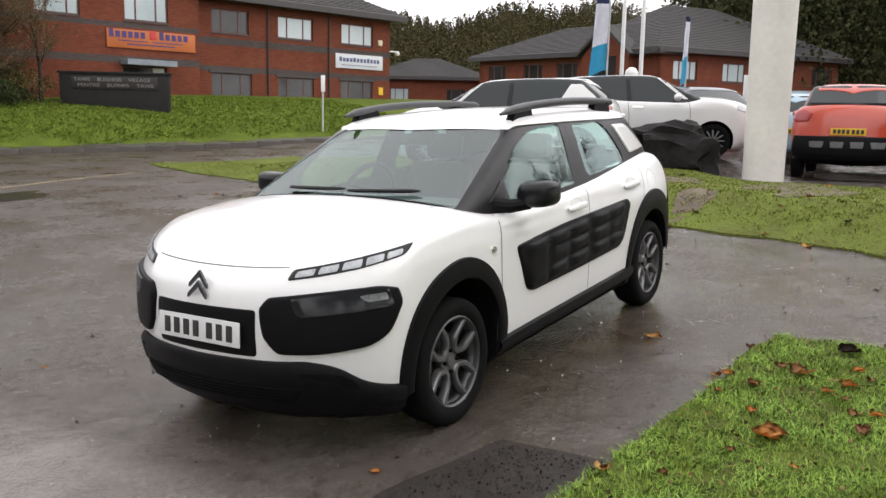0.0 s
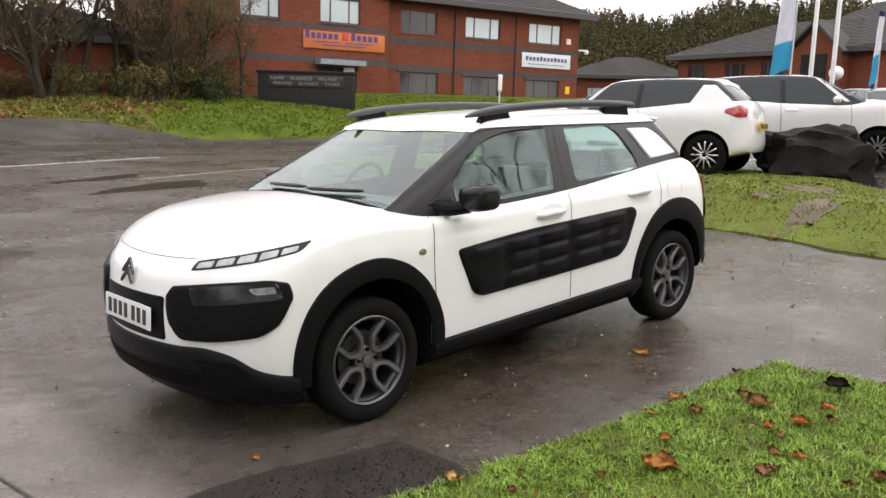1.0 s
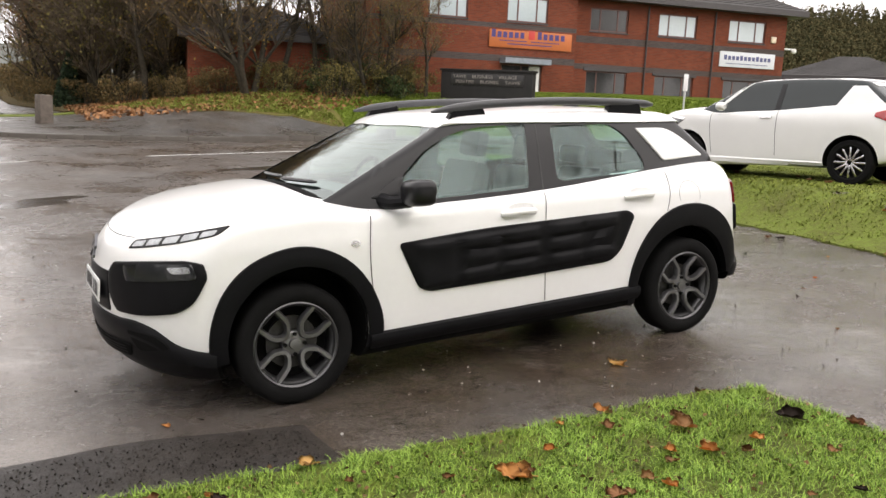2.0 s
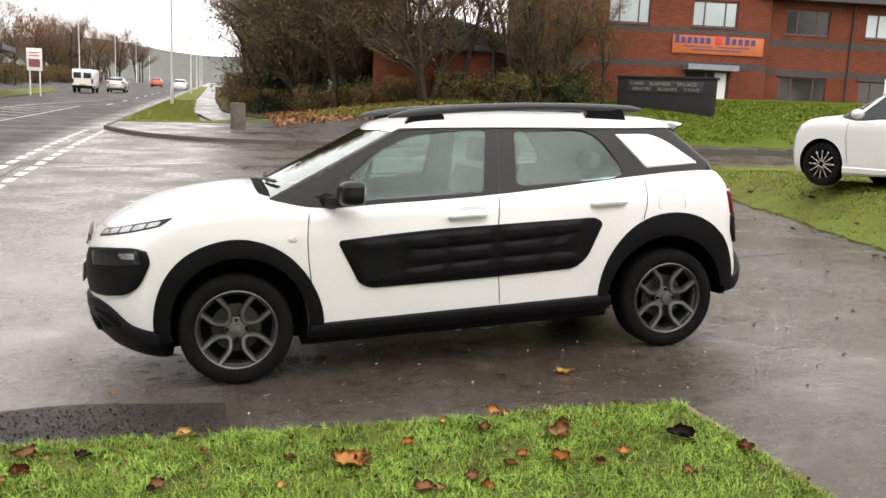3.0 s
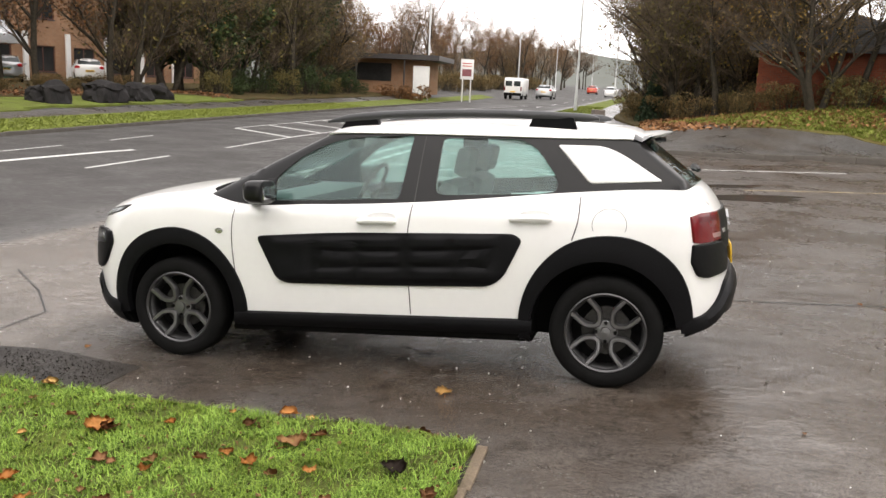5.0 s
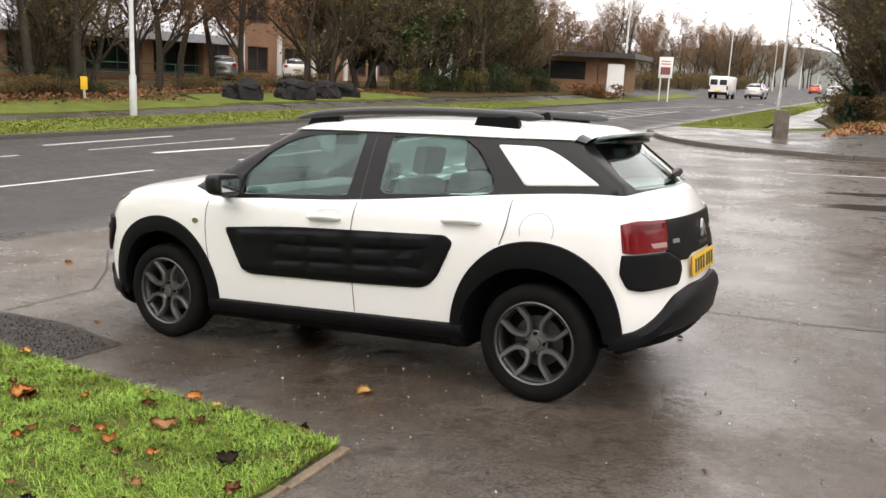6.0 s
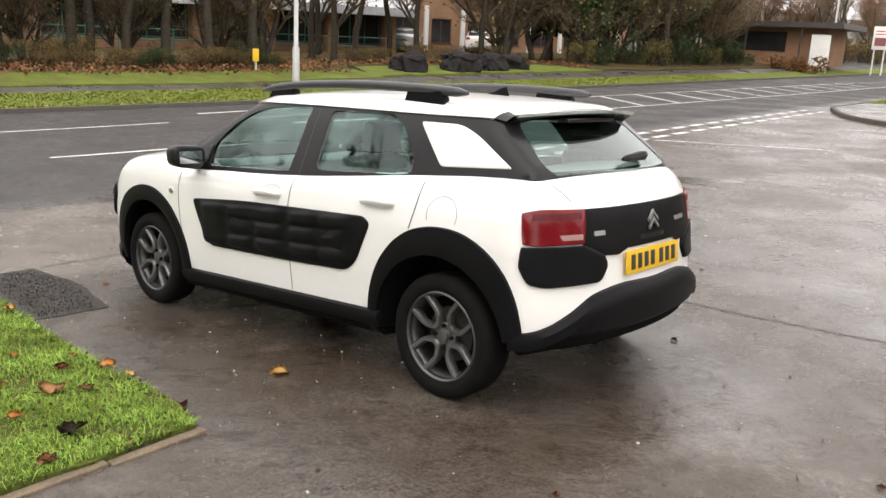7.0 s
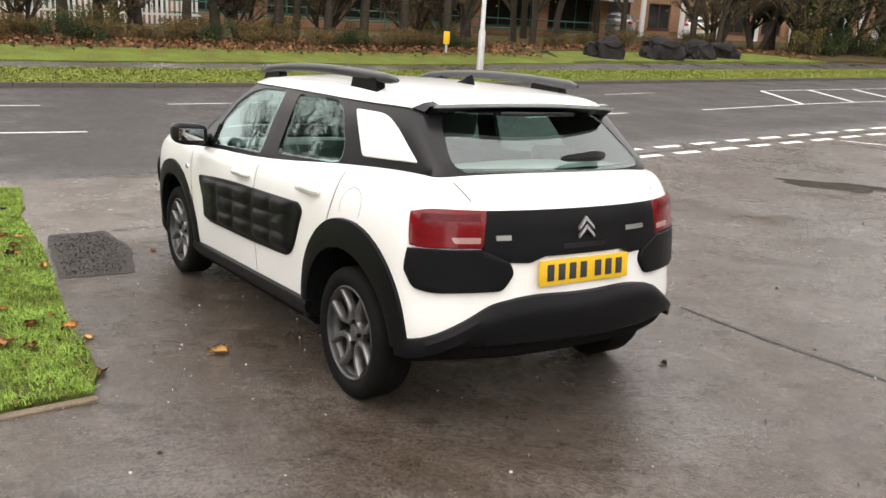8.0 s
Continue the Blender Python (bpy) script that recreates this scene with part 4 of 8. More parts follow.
# back: black tailgate panel, corner pads, lamps, plate, bumper
gate = part("tailgate_panel", patch(B, tail_on, rounded([(-0.50, 0.985), (0.50, 0.985), (0.515, 0.83), (0.46, 0.775), (0.29, 0.765), (0.27, 0.79), (-0.27, 0.79), (-0.29, 0.765), (-0.46, 0.775), (-0.515, 0.83)], [0.01, 0.01, 0.03, 0.05, 0.01, 0.01, 0.01, 0.01, 0.05, 0.03]), 0.014, 0.004, 6, 0.03), CLAD, car, "black plastic tailgate panel")
for sy in (-1, 1):
    lamp = part("tail_lamp", patch(B, from_back, rounded([(32.5, 0.985), (47, 0.99), (51.5, 0.975), (51, 0.842), (48, 0.832), (33, 0.832)], [1, 4, 4, 3, 3, 1]), 0.016, 0.006, 6, 0.05, mirror=sy), RED, car, "red tail lamp")
    part("lens_band", patch(B, from_back, rounded([(33.8, 0.878), (41.5, 0.878), (40.5, 0.852), (33.8, 0.852)], 1), 0.018, 0.0, 3, mirror=sy), CLOUDY, lamp)
    part("lens_band", patch(B, from_back, rounded([(34, 0.97), (49, 0.97), (49, 0.942), (34, 0.942)], 1), 0.0175, 0.0, 3, mirror=sy), DEEPRED, lamp)
    part("corner_pad", patch(B, from_back, rounded([(25.5, 0.775), (33, 0.827), (51.3, 0.829), (51.8, 0.74), (49.5, 0.665), (45, 0.645), (27, 0.652), (24, 0.725)], [1, 0.6, 0.6, 3, 4, 4, 2, 2]), 0.02, 0.005, 6, 0.06, mirror=sy), CLAD, car, "black corner pad")
bm = bmesh.new()
rows = []
for a in np.linspace(-53.5, 53.5, 70):
    b = abs(a)
    top = float(curve([0, 24, 30, 37, 44, 72], [0.622, 0.614, 0.592, 0.525, 0.465, 0.455])(b))
    prof = [(-0.004, top + 0.004), (0.022, top), (0.044, top - 0.03), (0.048, top - 0.08), (0.03, 0.43), (-0.02, 0.385), (-0.1, 0.365), (-0.3, 0.36)]
    if b > 40:
        k = min(1, (b - 40) / 18)
        prof = [(h * (1 - 0.75 * k), z) for h, z in prof]
    ways = [from_back((a, p[1])) for p in prof]
    X = onto(B, [w[0] for w in ways], [w[1] for w in ways])
    d = np.array([math.cos(radians(a)), math.sin(radians(a)), 0])
    rows.append([tuple(x + d * p[0]) for x, p in zip(X, prof)])
grid_faces(bm, rows)
part("rear_bumper", bm, CLAD, car, "black plastic rear bumper")
number_plate(PLATE_Y, 1.962, 0.722, -5, 1)
chevrons(1.936, 0.955, 1, SATIN, 0.07, -10)
for y0, y1, z in ((-0.45, -0.38, 0.875), (0.26, 0.39, 0.882), (-0.12, 0.12, 0.828)):
    part("badge_bar", patch(B, tail_on, rounded([(y0, z - 0.011), (y1, z - 0.011), (y1, z + 0.011), (y0, z + 0.011)], 0.004), 0.017, 0.0, 2), SATIN if z > 0.84 else GLOSS, gate)

# door handles, repeaters
for sy in (-1, 1):
    for x0, z0 in ((0.0, 0.892), (0.875, 0.942)):
        bm = bmesh.new()
        X = onto(B, [(x0 + d, sy * 1.4, z0 - 0.012 + 0.06 * d + 0.012 * (1 - (d / 0.12) ** 2)) for d in np.linspace(-0.115, 0.115, 13)], [(x0 + d, 0, z0) for d in np.linspace(-0.115, 0.115, 13)])
        pts = [(p[0], p[1] + sy * (0.026 if 1 < i < 11 else 0.008 + 0.008 * (0 < i < 12)), p[2]) for i, p in enumerate(X)]
        tube(bm, pts, [0.010] + [0.019] * 11 + [0.010], 10)
        part("door_handle", bm, PAINT, car)
    part("side_repeater", patch(B, from_side(sy), [(-0.985 + 0.026 * math.cos(a), 0.788 + 0.017 * math.sin(a)) for a in np.linspace(0, 6.0, 16)], 0.006, 0.002, 3), CHROME, car)

# mirrors
for sy in (-1, 1):
    bm = bmesh.new()
    bmesh.ops.create_uvsphere(bm, u_segments=28, v_segments=18, radius=1)
    for v in bm.verts:
        x, y, z = v.co
        f = lambda c, n: math.copysign(abs(c) ** n, c)
        px, py, pz = f(x, 0.62) * 0.088, f(y, 0.55) * 0.108, f(z, 0.6) * 0.068
        if px > 0.03:
            px = 0.03 + (px - 0.03) * 0.3
        v.co = (px + 0.06 * abs(py) - 0.01, py, pz + 0.10 * (py * sy) * (1 if py * sy > 0 else 0.2))
    bmesh.ops.translate(bm, verts=bm.verts, vec=(-0.655, sy * 0.935, 1.034))
    mir = part("wing_mirror", bm, GLOSS, car, "gloss black wing mirror", auto=60)
    bm = bmesh.new()
    tube(bm, [(-0.79, sy * 0.74, 0.985), (-0.765, sy * 0.82, 0.978), (-0.70, sy * 0.90, 0.992)], [0.042, 0.036, 0.034], 10)
    part("mirror_arm", bm, CLAD, mir)
    bm = bmesh.new()
    box(bm, (-0.632, sy * 0.935 - 0.078, 0.998), (-0.6085, sy * 0.935 + 0.078, 1.072), 0.003)
    part("mirror_glass", bm, material("mirror_glass", (0.35, 0.36, 0.37), 0.05, metal=1.0, spread=0.0), mir)
    part("mirror_foot", patch(C, from_side(sy), rounded([(-0.86, 1.0), (-0.70, 1.10), (-0.665, 1.10), (-0.69, 0.985)], 0.02), 0.008, 0.002, 3), GLOSS, mir)

# roof rails
rail_z = curve([-0.40, -0.33, -0.19, 0.25, 0.77, 1.1, 1.20], [1.438, 1.450, 1.468, 1.494, 1.496, 1.484, 1.478])
for sy in (-1, 1):
    bm = bmesh.new()
    rows = []
    for i, x in enumerate(np.linspace(-0.40, 1.20, 48)):
        t = min(1.0, (x + 0.42) / 0.16, (1.215 - x) / 0.08)
        w, h = 0.031 * t**0.6, 0.024 * t**0.6
        y = sy * (0.575 - 0.03 * abs(x - 0.3) ** 2)
        rows.append([(x, y + w * math.copysign(abs(math.cos(a)) ** 0.7, math.cos(a)), float(rail_z(x)) + h * math.copysign(abs(math.sin(a)) ** 0.7, math.sin(a))) for a in np.linspace(0, 2 * math.pi, 13)[:-1]])
    vs = grid_faces(bm, rows, closed_v=True)
    bm.faces.new(vs[0])
    bm.faces.new(vs[-1])
    rail = part("roof_rail", bm, material("rail_satin", (0.045, 0.046, 0.05), 0.42, spread=0.15), car, "satin dark grey roof rail", auto=50)
    for x0, x1 in ((-0.30, -0.08), (0.81, 1.07)):
        bm = bmesh.new()
        y = sy * 0.565
        lo = [(x0 - 0.01, 1.395), (x1 + 0.02, 1.40), (x1 - 0.01, float(rail_z(x1)) - 0.004), (x0 + 0.03, float(rail_z(x0 + 0.03)) - 0.004)]
        part("rail_foot", prism(lo, 1, y - 0.024, y + 0.024), CLAD, rail, smooth=False)

# aerial fin
bm = bmesh.new()
rows = []
for k, (x, h, w) in enumerate(((0.86, 0.0, 0.004), (0.92, 0.018, 0.012), (0.98, 0.045, 0.010), (1.01, 0.055, 0.005), (1.03, 0.0, 0.012))):
    z = float(roof_z(x)) + 0.006
    rows.append([(x, -w, z), (x + 0.004, -w * 0.4, z + h), (x + 0.004, w * 0.4, z + h), (x, w, z)])
grid_faces(bm, rows)
part("aerial_fin", bm, CLAD, car)

# wipers and scuttle
def down(p):
    return (p[0], p[1], 2.0), (p[0], p[1] * 0.98, 0.6)


part("scuttle", patch(B, down, rounded([(-1.165, -0.35), (-1.165, 0.35), (-1.15, 0.62), (-0.98, 0.745), (-0.86, 0.75), (-1.0, 0.5), (-1.06, 0.0), (-1.0, -0.5), (-0.86, -0.75), (-0.98, -0.745), (-1.15, -0.62)], [0.2, 0.2, 0.06, 0.03, 0.01, 0.1, 0.3, 0.1, 0.01, 0.03, 0.06]), 0.003, 0.002, 5, 0.03), LINER, car, "black scuttle under the wipers")
for y0, y1 in ((-0.62, -0.02), (0.02, 0.60)):
    bm = bmesh.new()
    X = onto(C, [(-2.9, y, 1.052 - 0.022 * (y - y0) / (y1 - y0)) for y in np.linspace(y0, y1, 12)], [(-0.2, y * 0.6, 1.06) for y in np.linspace(y0, y1, 12)], 0.014)
    tube(bm, [tuple(p) for p in X], [0.005] + [0.011] * 10 + [0.006], 6)
    part("wiper", bm, GLOSS, car)
bm = bmesh.new()
X = onto(C, [(2.9, y, 1.16 + 0.05 * (y + 0.05)) for y in np.linspace(-0.02, 0.34, 10)], [(0.8, y * 0.6, 1.16) for y in np.linspace(-0.02, 0.34, 10)], 0.028)
tube(bm, [tuple(p) for p in X], [0.008, 0.016, 0.018, 0.02, 0.02, 0.022, 0.024, 0.026, 0.024, 0.014], 6)
part("rear_wiper", bm, CLAD, car)


# wheels: four-petal alloys
def wheel(sx, sy):
    c = Vector((sx * HUB_X, sy * 0.728, HUB_Z - 0.003 + 0.019 * sx))
    side = sy

    def lathe(profile, n=56):
        bm = bmesh.new()
        rows = [[(c.x + r * math.cos(a), c.y + side * d, c.z + r * math.sin(a)) for d, r in profile] for a in np.linspace(0, 2 * math.pi, n + 1)[:-1]]
        grid_faces(bm, rows, closed_u=True)
        return bm

    w = part("wheel", lathe([(-0.10, 0.205), (-0.095, 0.27), (-0.085, 0.298), (-0.06, 0.308), (0.06, 0.308), (0.080, 0.300), (0.092, 0.283), (0.096, 0.255), (0.090, 0.235), (0.080, 0.222), (0.066, 0.218)]), RUBBER, car, "black tyre on a grey four-petal alloy")
    for d, r in ((-0.035, 0.3085), (0.0, 0.3085), (0.035, 0.3085)):
        part("tread_groove", lathe([(d - 0.004, r), (d + 0.004, r)]), LINER, w)
    part("rim", lathe([(-0.09, 0.198), (0.02, 0.19), (0.05, 0.196), (0.066, 0.21), (0.074, 0.223), (0.082, 0.223), (0.086, 0.216), (0.078, 0.207), (0.055, 0.203)]), RIM, w)
    part("brake_disc", lathe([(-0.02, 0.135), (0.0, 0.135), (0.0, 0.05), (0.004, 0.0)]), material("brake_steel", (0.07, 0.068, 0.065), 0.55, metal=0.6, spread=0.3), w)
    part("wheel_back", lathe([(-0.03, 0.0), (-0.03, 0.195)]), LINER, w)
    for k in range(4):
        mid = math.pi / 4 + k * math.pi / 2

        def at(r, a, d):
            return (c.x + r * math.cos(mid + a), c.y + side * d, c.z + r * math.sin(mid + a))

        outer = rounded([(0.046, -0.016), (0.046, 0.016), (0.096, 0.069), (0.202, 0.077), (0.202, -0.077), (0.096, -0.069)], [0.02, 0.02, 0.034, 0.004, 0.004, 0.034])
        inn = rounded([(0.079, -0.012), (0.079, 0.012), (0.112, 0.041), (0.2, 0.046), (0.2, -0.046), (0.112, -0.041)], [0.02, 0.02, 0.022, 0.004, 0.004, 0.022])
        bm = bmesh.new()
        rows = []
        for (ox, oy), (ix, iy) in zip(outer, inn):
            dish = lambda r: 0.052 + 0.024 * (r / 0.2)
            row = []
            for f, h in ((0.0, -0.035), (0.0, -0.008), (0.22, 0.003), (0.78, 0.003), (1.0, -0.012), (1.0, -0.035)):
                px, py = ox + (ix - ox) * f, oy + (iy - oy) * f
                r = math.hypot(px, py)
                row.append(at(r, math.atan2(py, px), dish(r) + h))
            rows.append(row)
        grid_faces(bm, rows, closed_u=True)
        part("spoke", bm, ALLOY, w)
    part("hub", lathe([(0.01, 0.066), (0.04, 0.064), (0.046, 0.058), (0.048, 0.03), (0.060, 0.027), (0.062, 0.0)], 32), ALLOY, w)
    for k in range(4):
        a = k * math.pi / 2
        bm = bmesh.new()
        cylinder(bm, (c.x + 0.052 * math.cos(a), c.y + side * 0.056, c.z + 0.052 * math.sin(a)), (0, 1, 0), 0.010, 0.014, 6)
        part("wheel_bolt", bm, LINER, w, smooth=False)


for sx in (-1, 1):
    for sy in (-1, 1):
        wheel(sx, sy)

# cabin furniture
def seat(x, y, wide, back_h):
    bm = bmesh.new()
    box(bm, (x - 0.25, y - wide / 2, 0.48), (x + 0.25, y + wide / 2, 0.66), 0.05)
    s = part("seat", bm, SEAT, car, "grey cloth car seat")
    bm = bmesh.new()
    box(bm, (-0.06, -wide / 2, 0.0), (0.07, wide / 2, back_h), 0.05, pose(x + 0.24, y, 0.62, 0, 16, 0))
    part("backrest", bm, SEAT, s)
    return s


for y in (-0.34, 0.34):
    s = seat(-0.02, y, 0.46, 0.50)
    bm = bmesh.new()
    box(bm, (-0.045, -0.13, 0.0), (0.045, 0.13, 0.17), 0.035, pose(0.385, y, 1.13, 0, 12, 0))
    part("headrest", bm, SEAT, s)
s = seat(0.92, 0.0, 0.94, 0.42)
for y in (-0.36, 0.36):
    bm = bmesh.new()
    box(bm, (-0.04, -0.12, 0.0), (0.04, 0.12, 0.12), 0.03, pose(1.25, y, 1.06, 0, 12, 0))
    part("headrest", bm, SEAT, s)
bm = bmesh.new()
box(bm, (-0.98, -0.66, 0.7), (-0.55, 0.66, 0.985), 0.05)
part("dashboard", bm, CABIN, car)
bm = bmesh.new()
ring = [(0.185 * math.cos(a), 0.185 * math.sin(a), 0) for a in np.linspace(0, 2 * math.pi, 33)]
tube(bm, ring, 0.016, 8, False)
box(bm, (-0.17, -0.03, -0.01), (0.17, 0.02, 0.012), 0.006)
sw = part("steering_wheel", bm, CLAD, car)
sw.matrix_local = pose(-0.44, 0.36, 0.975, 0, -62, 0) @ pose(0, 0, 0, 0, 0, 90)
bm = bmesh.new()
box(bm, (-0.02, -0.12, -0.035), (0.01, 0.12, 0.035), 0.01, pose(-0.42, 0, 1.30, 0, 10, 0))
part("rear_view_mirror", bm, CLAD, car)
bm = bmesh.new()
box(bm, (-0.86, -0.63, 0.425), (0.84, 0.63, 0.45))
part("cabin_floor", bm, CABIN, car)


# ---------------------------------------------------------------- other cars
DARKGLASS = material("tinted_glass", (0.028, 0.034, 0.035), 0.06, spread=0.0, coat=0.0, spec=0.36)
BRIGHTRED = material("bright_red_lens", (0.36, 0.012, 0.016), 0.2, spread=0.4, scale=9, coat=0.6)
WHITE2 = material("pearl_white_paint", (0.74, 0.74, 0.73), 0.28, spread=0.02, coat=0.8)
RED2 = material("red_paint", (0.50, 0.055, 0.025), 0.28, spread=0.03, coat=0.9)
BLUE2 = material("pale_blue_paint", (0.30, 0.42, 0.50), 0.3, spread=0.03, coat=0.8)
GREY2 = material("dark_grey_paint", (0.06, 0.065, 0.07), 0.3, spread=0.03, coat=0.8)
SILVER2 = material("silver_paint", (0.45, 0.46, 0.47), 0.3, metal=0.6, spread=0.03, coat=0.6)


def other_car(name, label, where, heading, size, paint, roof_paint, group="parked cars", cladding=False, nose=1.0):
    """A car of the given length, width and height; front towards -x of its own axes."""
    L, W, Hh = size[0] / 4.1, size[1] / 1.71, size[2] / 1.46
    x, y = where
    gx = float(land(x + 1.2 * heading[0], y + 1.2 * heading[1]) - land(x - 1.2 * heading[0], y - 1.2 * heading[1])) / 2.4
    yaw = math.degrees(math.atan2(-heading[1], -heading[0]))
    c = thing(name, label, "car", pose(x, y, float(land(x + 1.2 * heading[0], y + 1.2 * heading[1]) + land(x - 1.2 * heading[0], y - 1.2 * heading[1])) / 2 + 0.02, 0, math.degrees(math.atan(gx)), yaw), group)

    def bf(px, py, pz):
        return body_field(np.asarray(px) / L, np.asarray(py) / W, np.asarray(pz) / Hh)

    def cf(px, py, pz):
        return cabin_field(np.asarray(px) / L, np.asarray(py) / W, np.asarray(pz) / Hh)

    S = np.array([L, W, Hh])
    hub = 1.2975 * L
    cyl = [cylinder(bmesh.new(), (sx * hub, sy * 0.78 * W, 0.315), (0, 1, 0), 0.355, 0.5, 32) for sx in (-1, 1) for sy in (-1, 1)]
    bm = cut(shell(bf, S * (-2.4, -1.1, 0.0), S * (2.3, 1.1, 1.35), S * (-1.3, -0.25, 0.5), S * (1.3, 0.25, 0.62), 0.085), cyl)
    part("body", bm, [paint, LINER], c, auto=40)
    part("window_band", shell(cf, S * (-1.6, -1.0, 0.7), S * (2.2, 1.0, 1.7), S * (-0.4, -0.25, 1.1), S * (1.2, 0.25, 1.15), 0.08), DARKGLASS, c, "dark tinted windows", auto=30)

    def side(sy):
        return lambda p: ((p[0] * L, sy * 1.5, p[1] * Hh), (p[0] * L, 0.0, p[1] * Hh))

    def front(p):
        a = radians(p[0])
        return (-1.2 * L - 1.8 * math.cos(a), 1.8 * math.sin(a), p[1] * Hh), (-1.2 * L, 0.0, p[1] * Hh)

    def back(p):
        a = radians(p[0])
        return (1.1 * L + 1.8 * math.cos(a), 1.8 * math.sin(a), p[1] * Hh), (1.1 * L, 0.0, p[1] * Hh)

    def top(p):
        a = radians(p[1])
        return (p[0] * L, 2.2 * math.sin(a), Hh + 2.2 * math.cos(a)), (p[0] * L, 0.0, Hh)

    part("roof", patch(cf, top, rounded([(-0.42, -57), (-0.46, 0), (-0.42, 57), (1.46, 54), (1.58, 0), (1.46, -54)], [0.05, 0.1, 0.05, 0.05, 0.1, 0.05]), 0.012, 0.004, 6, 0.03), roof_paint, c)
    for sy in (-1, 1):
        for o in ([(-0.86, 1.0), (-0.40, 1.37), (-0.33, 1.37), (-0.78, 1.0)], [(0.13, 1.0), (0.16, 1.37), (0.23, 1.37), (0.21, 1.0)]):
            part("pillar", patch(cf, side(sy), o, 0.006, 0.004, 2), GLOSS if o[0][0] > 0 else paint, c)
        part("rear_pillar", patch(cf, side(sy), [(1.0, 1.05), (1.18, 1.34), (1.36, 1.34), (1.66, 1.09)], 0.008, 0.004, 3), paint, c)
        part("door_seam", ribbon(bf, side(sy), along([(-0.87, 1.0), (-0.89, 0.8), (-0.85, 0.35)]), 0.008, 0.002), SEAM, c)
        part("door_seam", ribbon(bf, side(sy), along([(0.2, 0.98), (0.19, 0.8), (0.2, 0.35)]), 0.008, 0.002), SEAM, c)
        part("door_handle", patch(bf, side(sy), rounded([(-0.08, 0.90), (0.12, 0.91), (0.12, 0.88), (-0.08, 0.87)], 0.01), 0.02, 0.0, 2), CHROME if paint is not RED2 else paint, c)
        part("headlamp", patch(bf, front, rounded([(30, 0.74), (34, 0.82), (56, 0.89), (60, 0.80), (44, 0.72)], 2), 0.006, 0.003, 3, mirror=sy), CLEAR, c)
        part("tail_lamp", patch(bf, back, rounded([(35, 0.99), (46, 1.05), (60, 0.98), (61, 0.93), (50, 0.86), (38, 0.87)], 2), 0.012, 0.003, 3, mirror=sy), BRIGHTRED, c)
        bm = bmesh.new()
        bmesh.ops.create_uvsphere(bm, u_segments=14, v_segments=10, radius=1)
        for v in bm.verts:
            v.co = Vector((v.co.x * 0.07, v.co.y * 0.11, v.co.z * 0.065)) + Vector((-0.66 * L, sy * 0.95 * W, 1.03 * Hh))
        part("wing_mirror", bm, paint, c)
        bm = bmesh.new()
        rows = []
        for px in np.linspace(-0.92, 0.92, 12):
            prof = [(0.0, 0.30), (0.02, 0.28), (0.025, 0.22), (-0.05, 0.18)]
            X = onto(bf, [(px * L, sy * 1.5, z * Hh) for _, z in prof], [(px * L, 0, z * Hh) for _, z in prof])
            rows.append([(q[0], q[1] + sy * h[0], q[2]) for q, h in zip(X, prof)])
        grid_faces(bm, rows)
        part("sill", bm, CLAD if cladding else paint, c)
    if cladding:
        part("lower_bumper", patch(bf, back, rounded([(-50, 0.66), (50, 0.66), (52, 0.26), (-52, 0.26)], 3), 0.03, 0.004, 5), CLAD, c, "black lower bumper")
        for k in range(4):
            a0 = -34 + 18 * k
            part("bumper_block", patch(bf, back, rounded([(a0, 0.58), (a0 + 13, 0.58), (a0 + 12, 0.49), (a0 + 1, 0.49)], 2), 0.045, 0.0, 3), material("grey_block", (0.12, 0.12, 0.12), 0.6), c)
    for xx, face, mat in ((-2.09 * L, -1, PLATE_W), (1.985 * L, 1, PLATE_Y)):
        bm = bmesh.new()
        box(bm, (-0.26, -0.006, -0.0555), (0.26, 0.006, 0.0555), 0.003)
        p = part("number_plate", bm, mat, c, "number plate with plain bars")
        p.matrix_local = pose(xx, 0, (0.5 if face < 0 else (0.74 if not cladding else 0.73)) * Hh, 0, 0, -90 if face < 0 else 90)
        for cx in (-0.2, -0.135, -0.07, -0.005, 0.075, 0.14, 0.205):
            bm = bmesh.new()
            box(bm, (cx - 0.022, -0.0085, -0.034), (cx + 0.022, -0.005, 0.034))
            part("character_bar", bm, INK, p, smooth=False)
    for sx in (-1, 1):
        for sy in (-1, 1):
            o = Vector((sx * hub, sy * 0.72 * W, 0.305))

            def lathe(profile, n=32):
                bm = bmesh.new()
                rows = [[(o.x + r * math.cos(a), o.y + sy * d, o.z + r * math.sin(a)) for d, r in profile] for a in np.linspace(0, 2 * math.pi, n + 1)[:-1]]
                grid_faces(bm, rows, closed_u=True)
                return bm

            w = part("wheel", lathe([(-0.09, 0.19), (-0.09, 0.27), (-0.06, 0.305), (0.07, 0.305), (0.09, 0.28), (0.092, 0.23), (0.075, 0.212), (0.02, 0.205)]), RUBBER, c)
            part("rim", lathe([(0.02, 0.205), (0.075, 0.21), (0.07, 0.195), (0.03, 0.19), (0.02, 0.0)]), LINER, w)
            for k in range(12):
                a = 2 * math.pi * k / 12
                bm = bmesh.new()
                box(bm, (0.03, -0.012, -0.013), (0.203, 0.012, 0.013), 0.004, Matrix.Translation(o + Vector((0, sy * 0.065, 0))) @ Euler((0, a, 0)).to_matrix().to_4x4())
                part("spoke", bm, CHROME if paint is WHITE2 and roof_paint is WHITE2 else ALLOY, w)
    return c


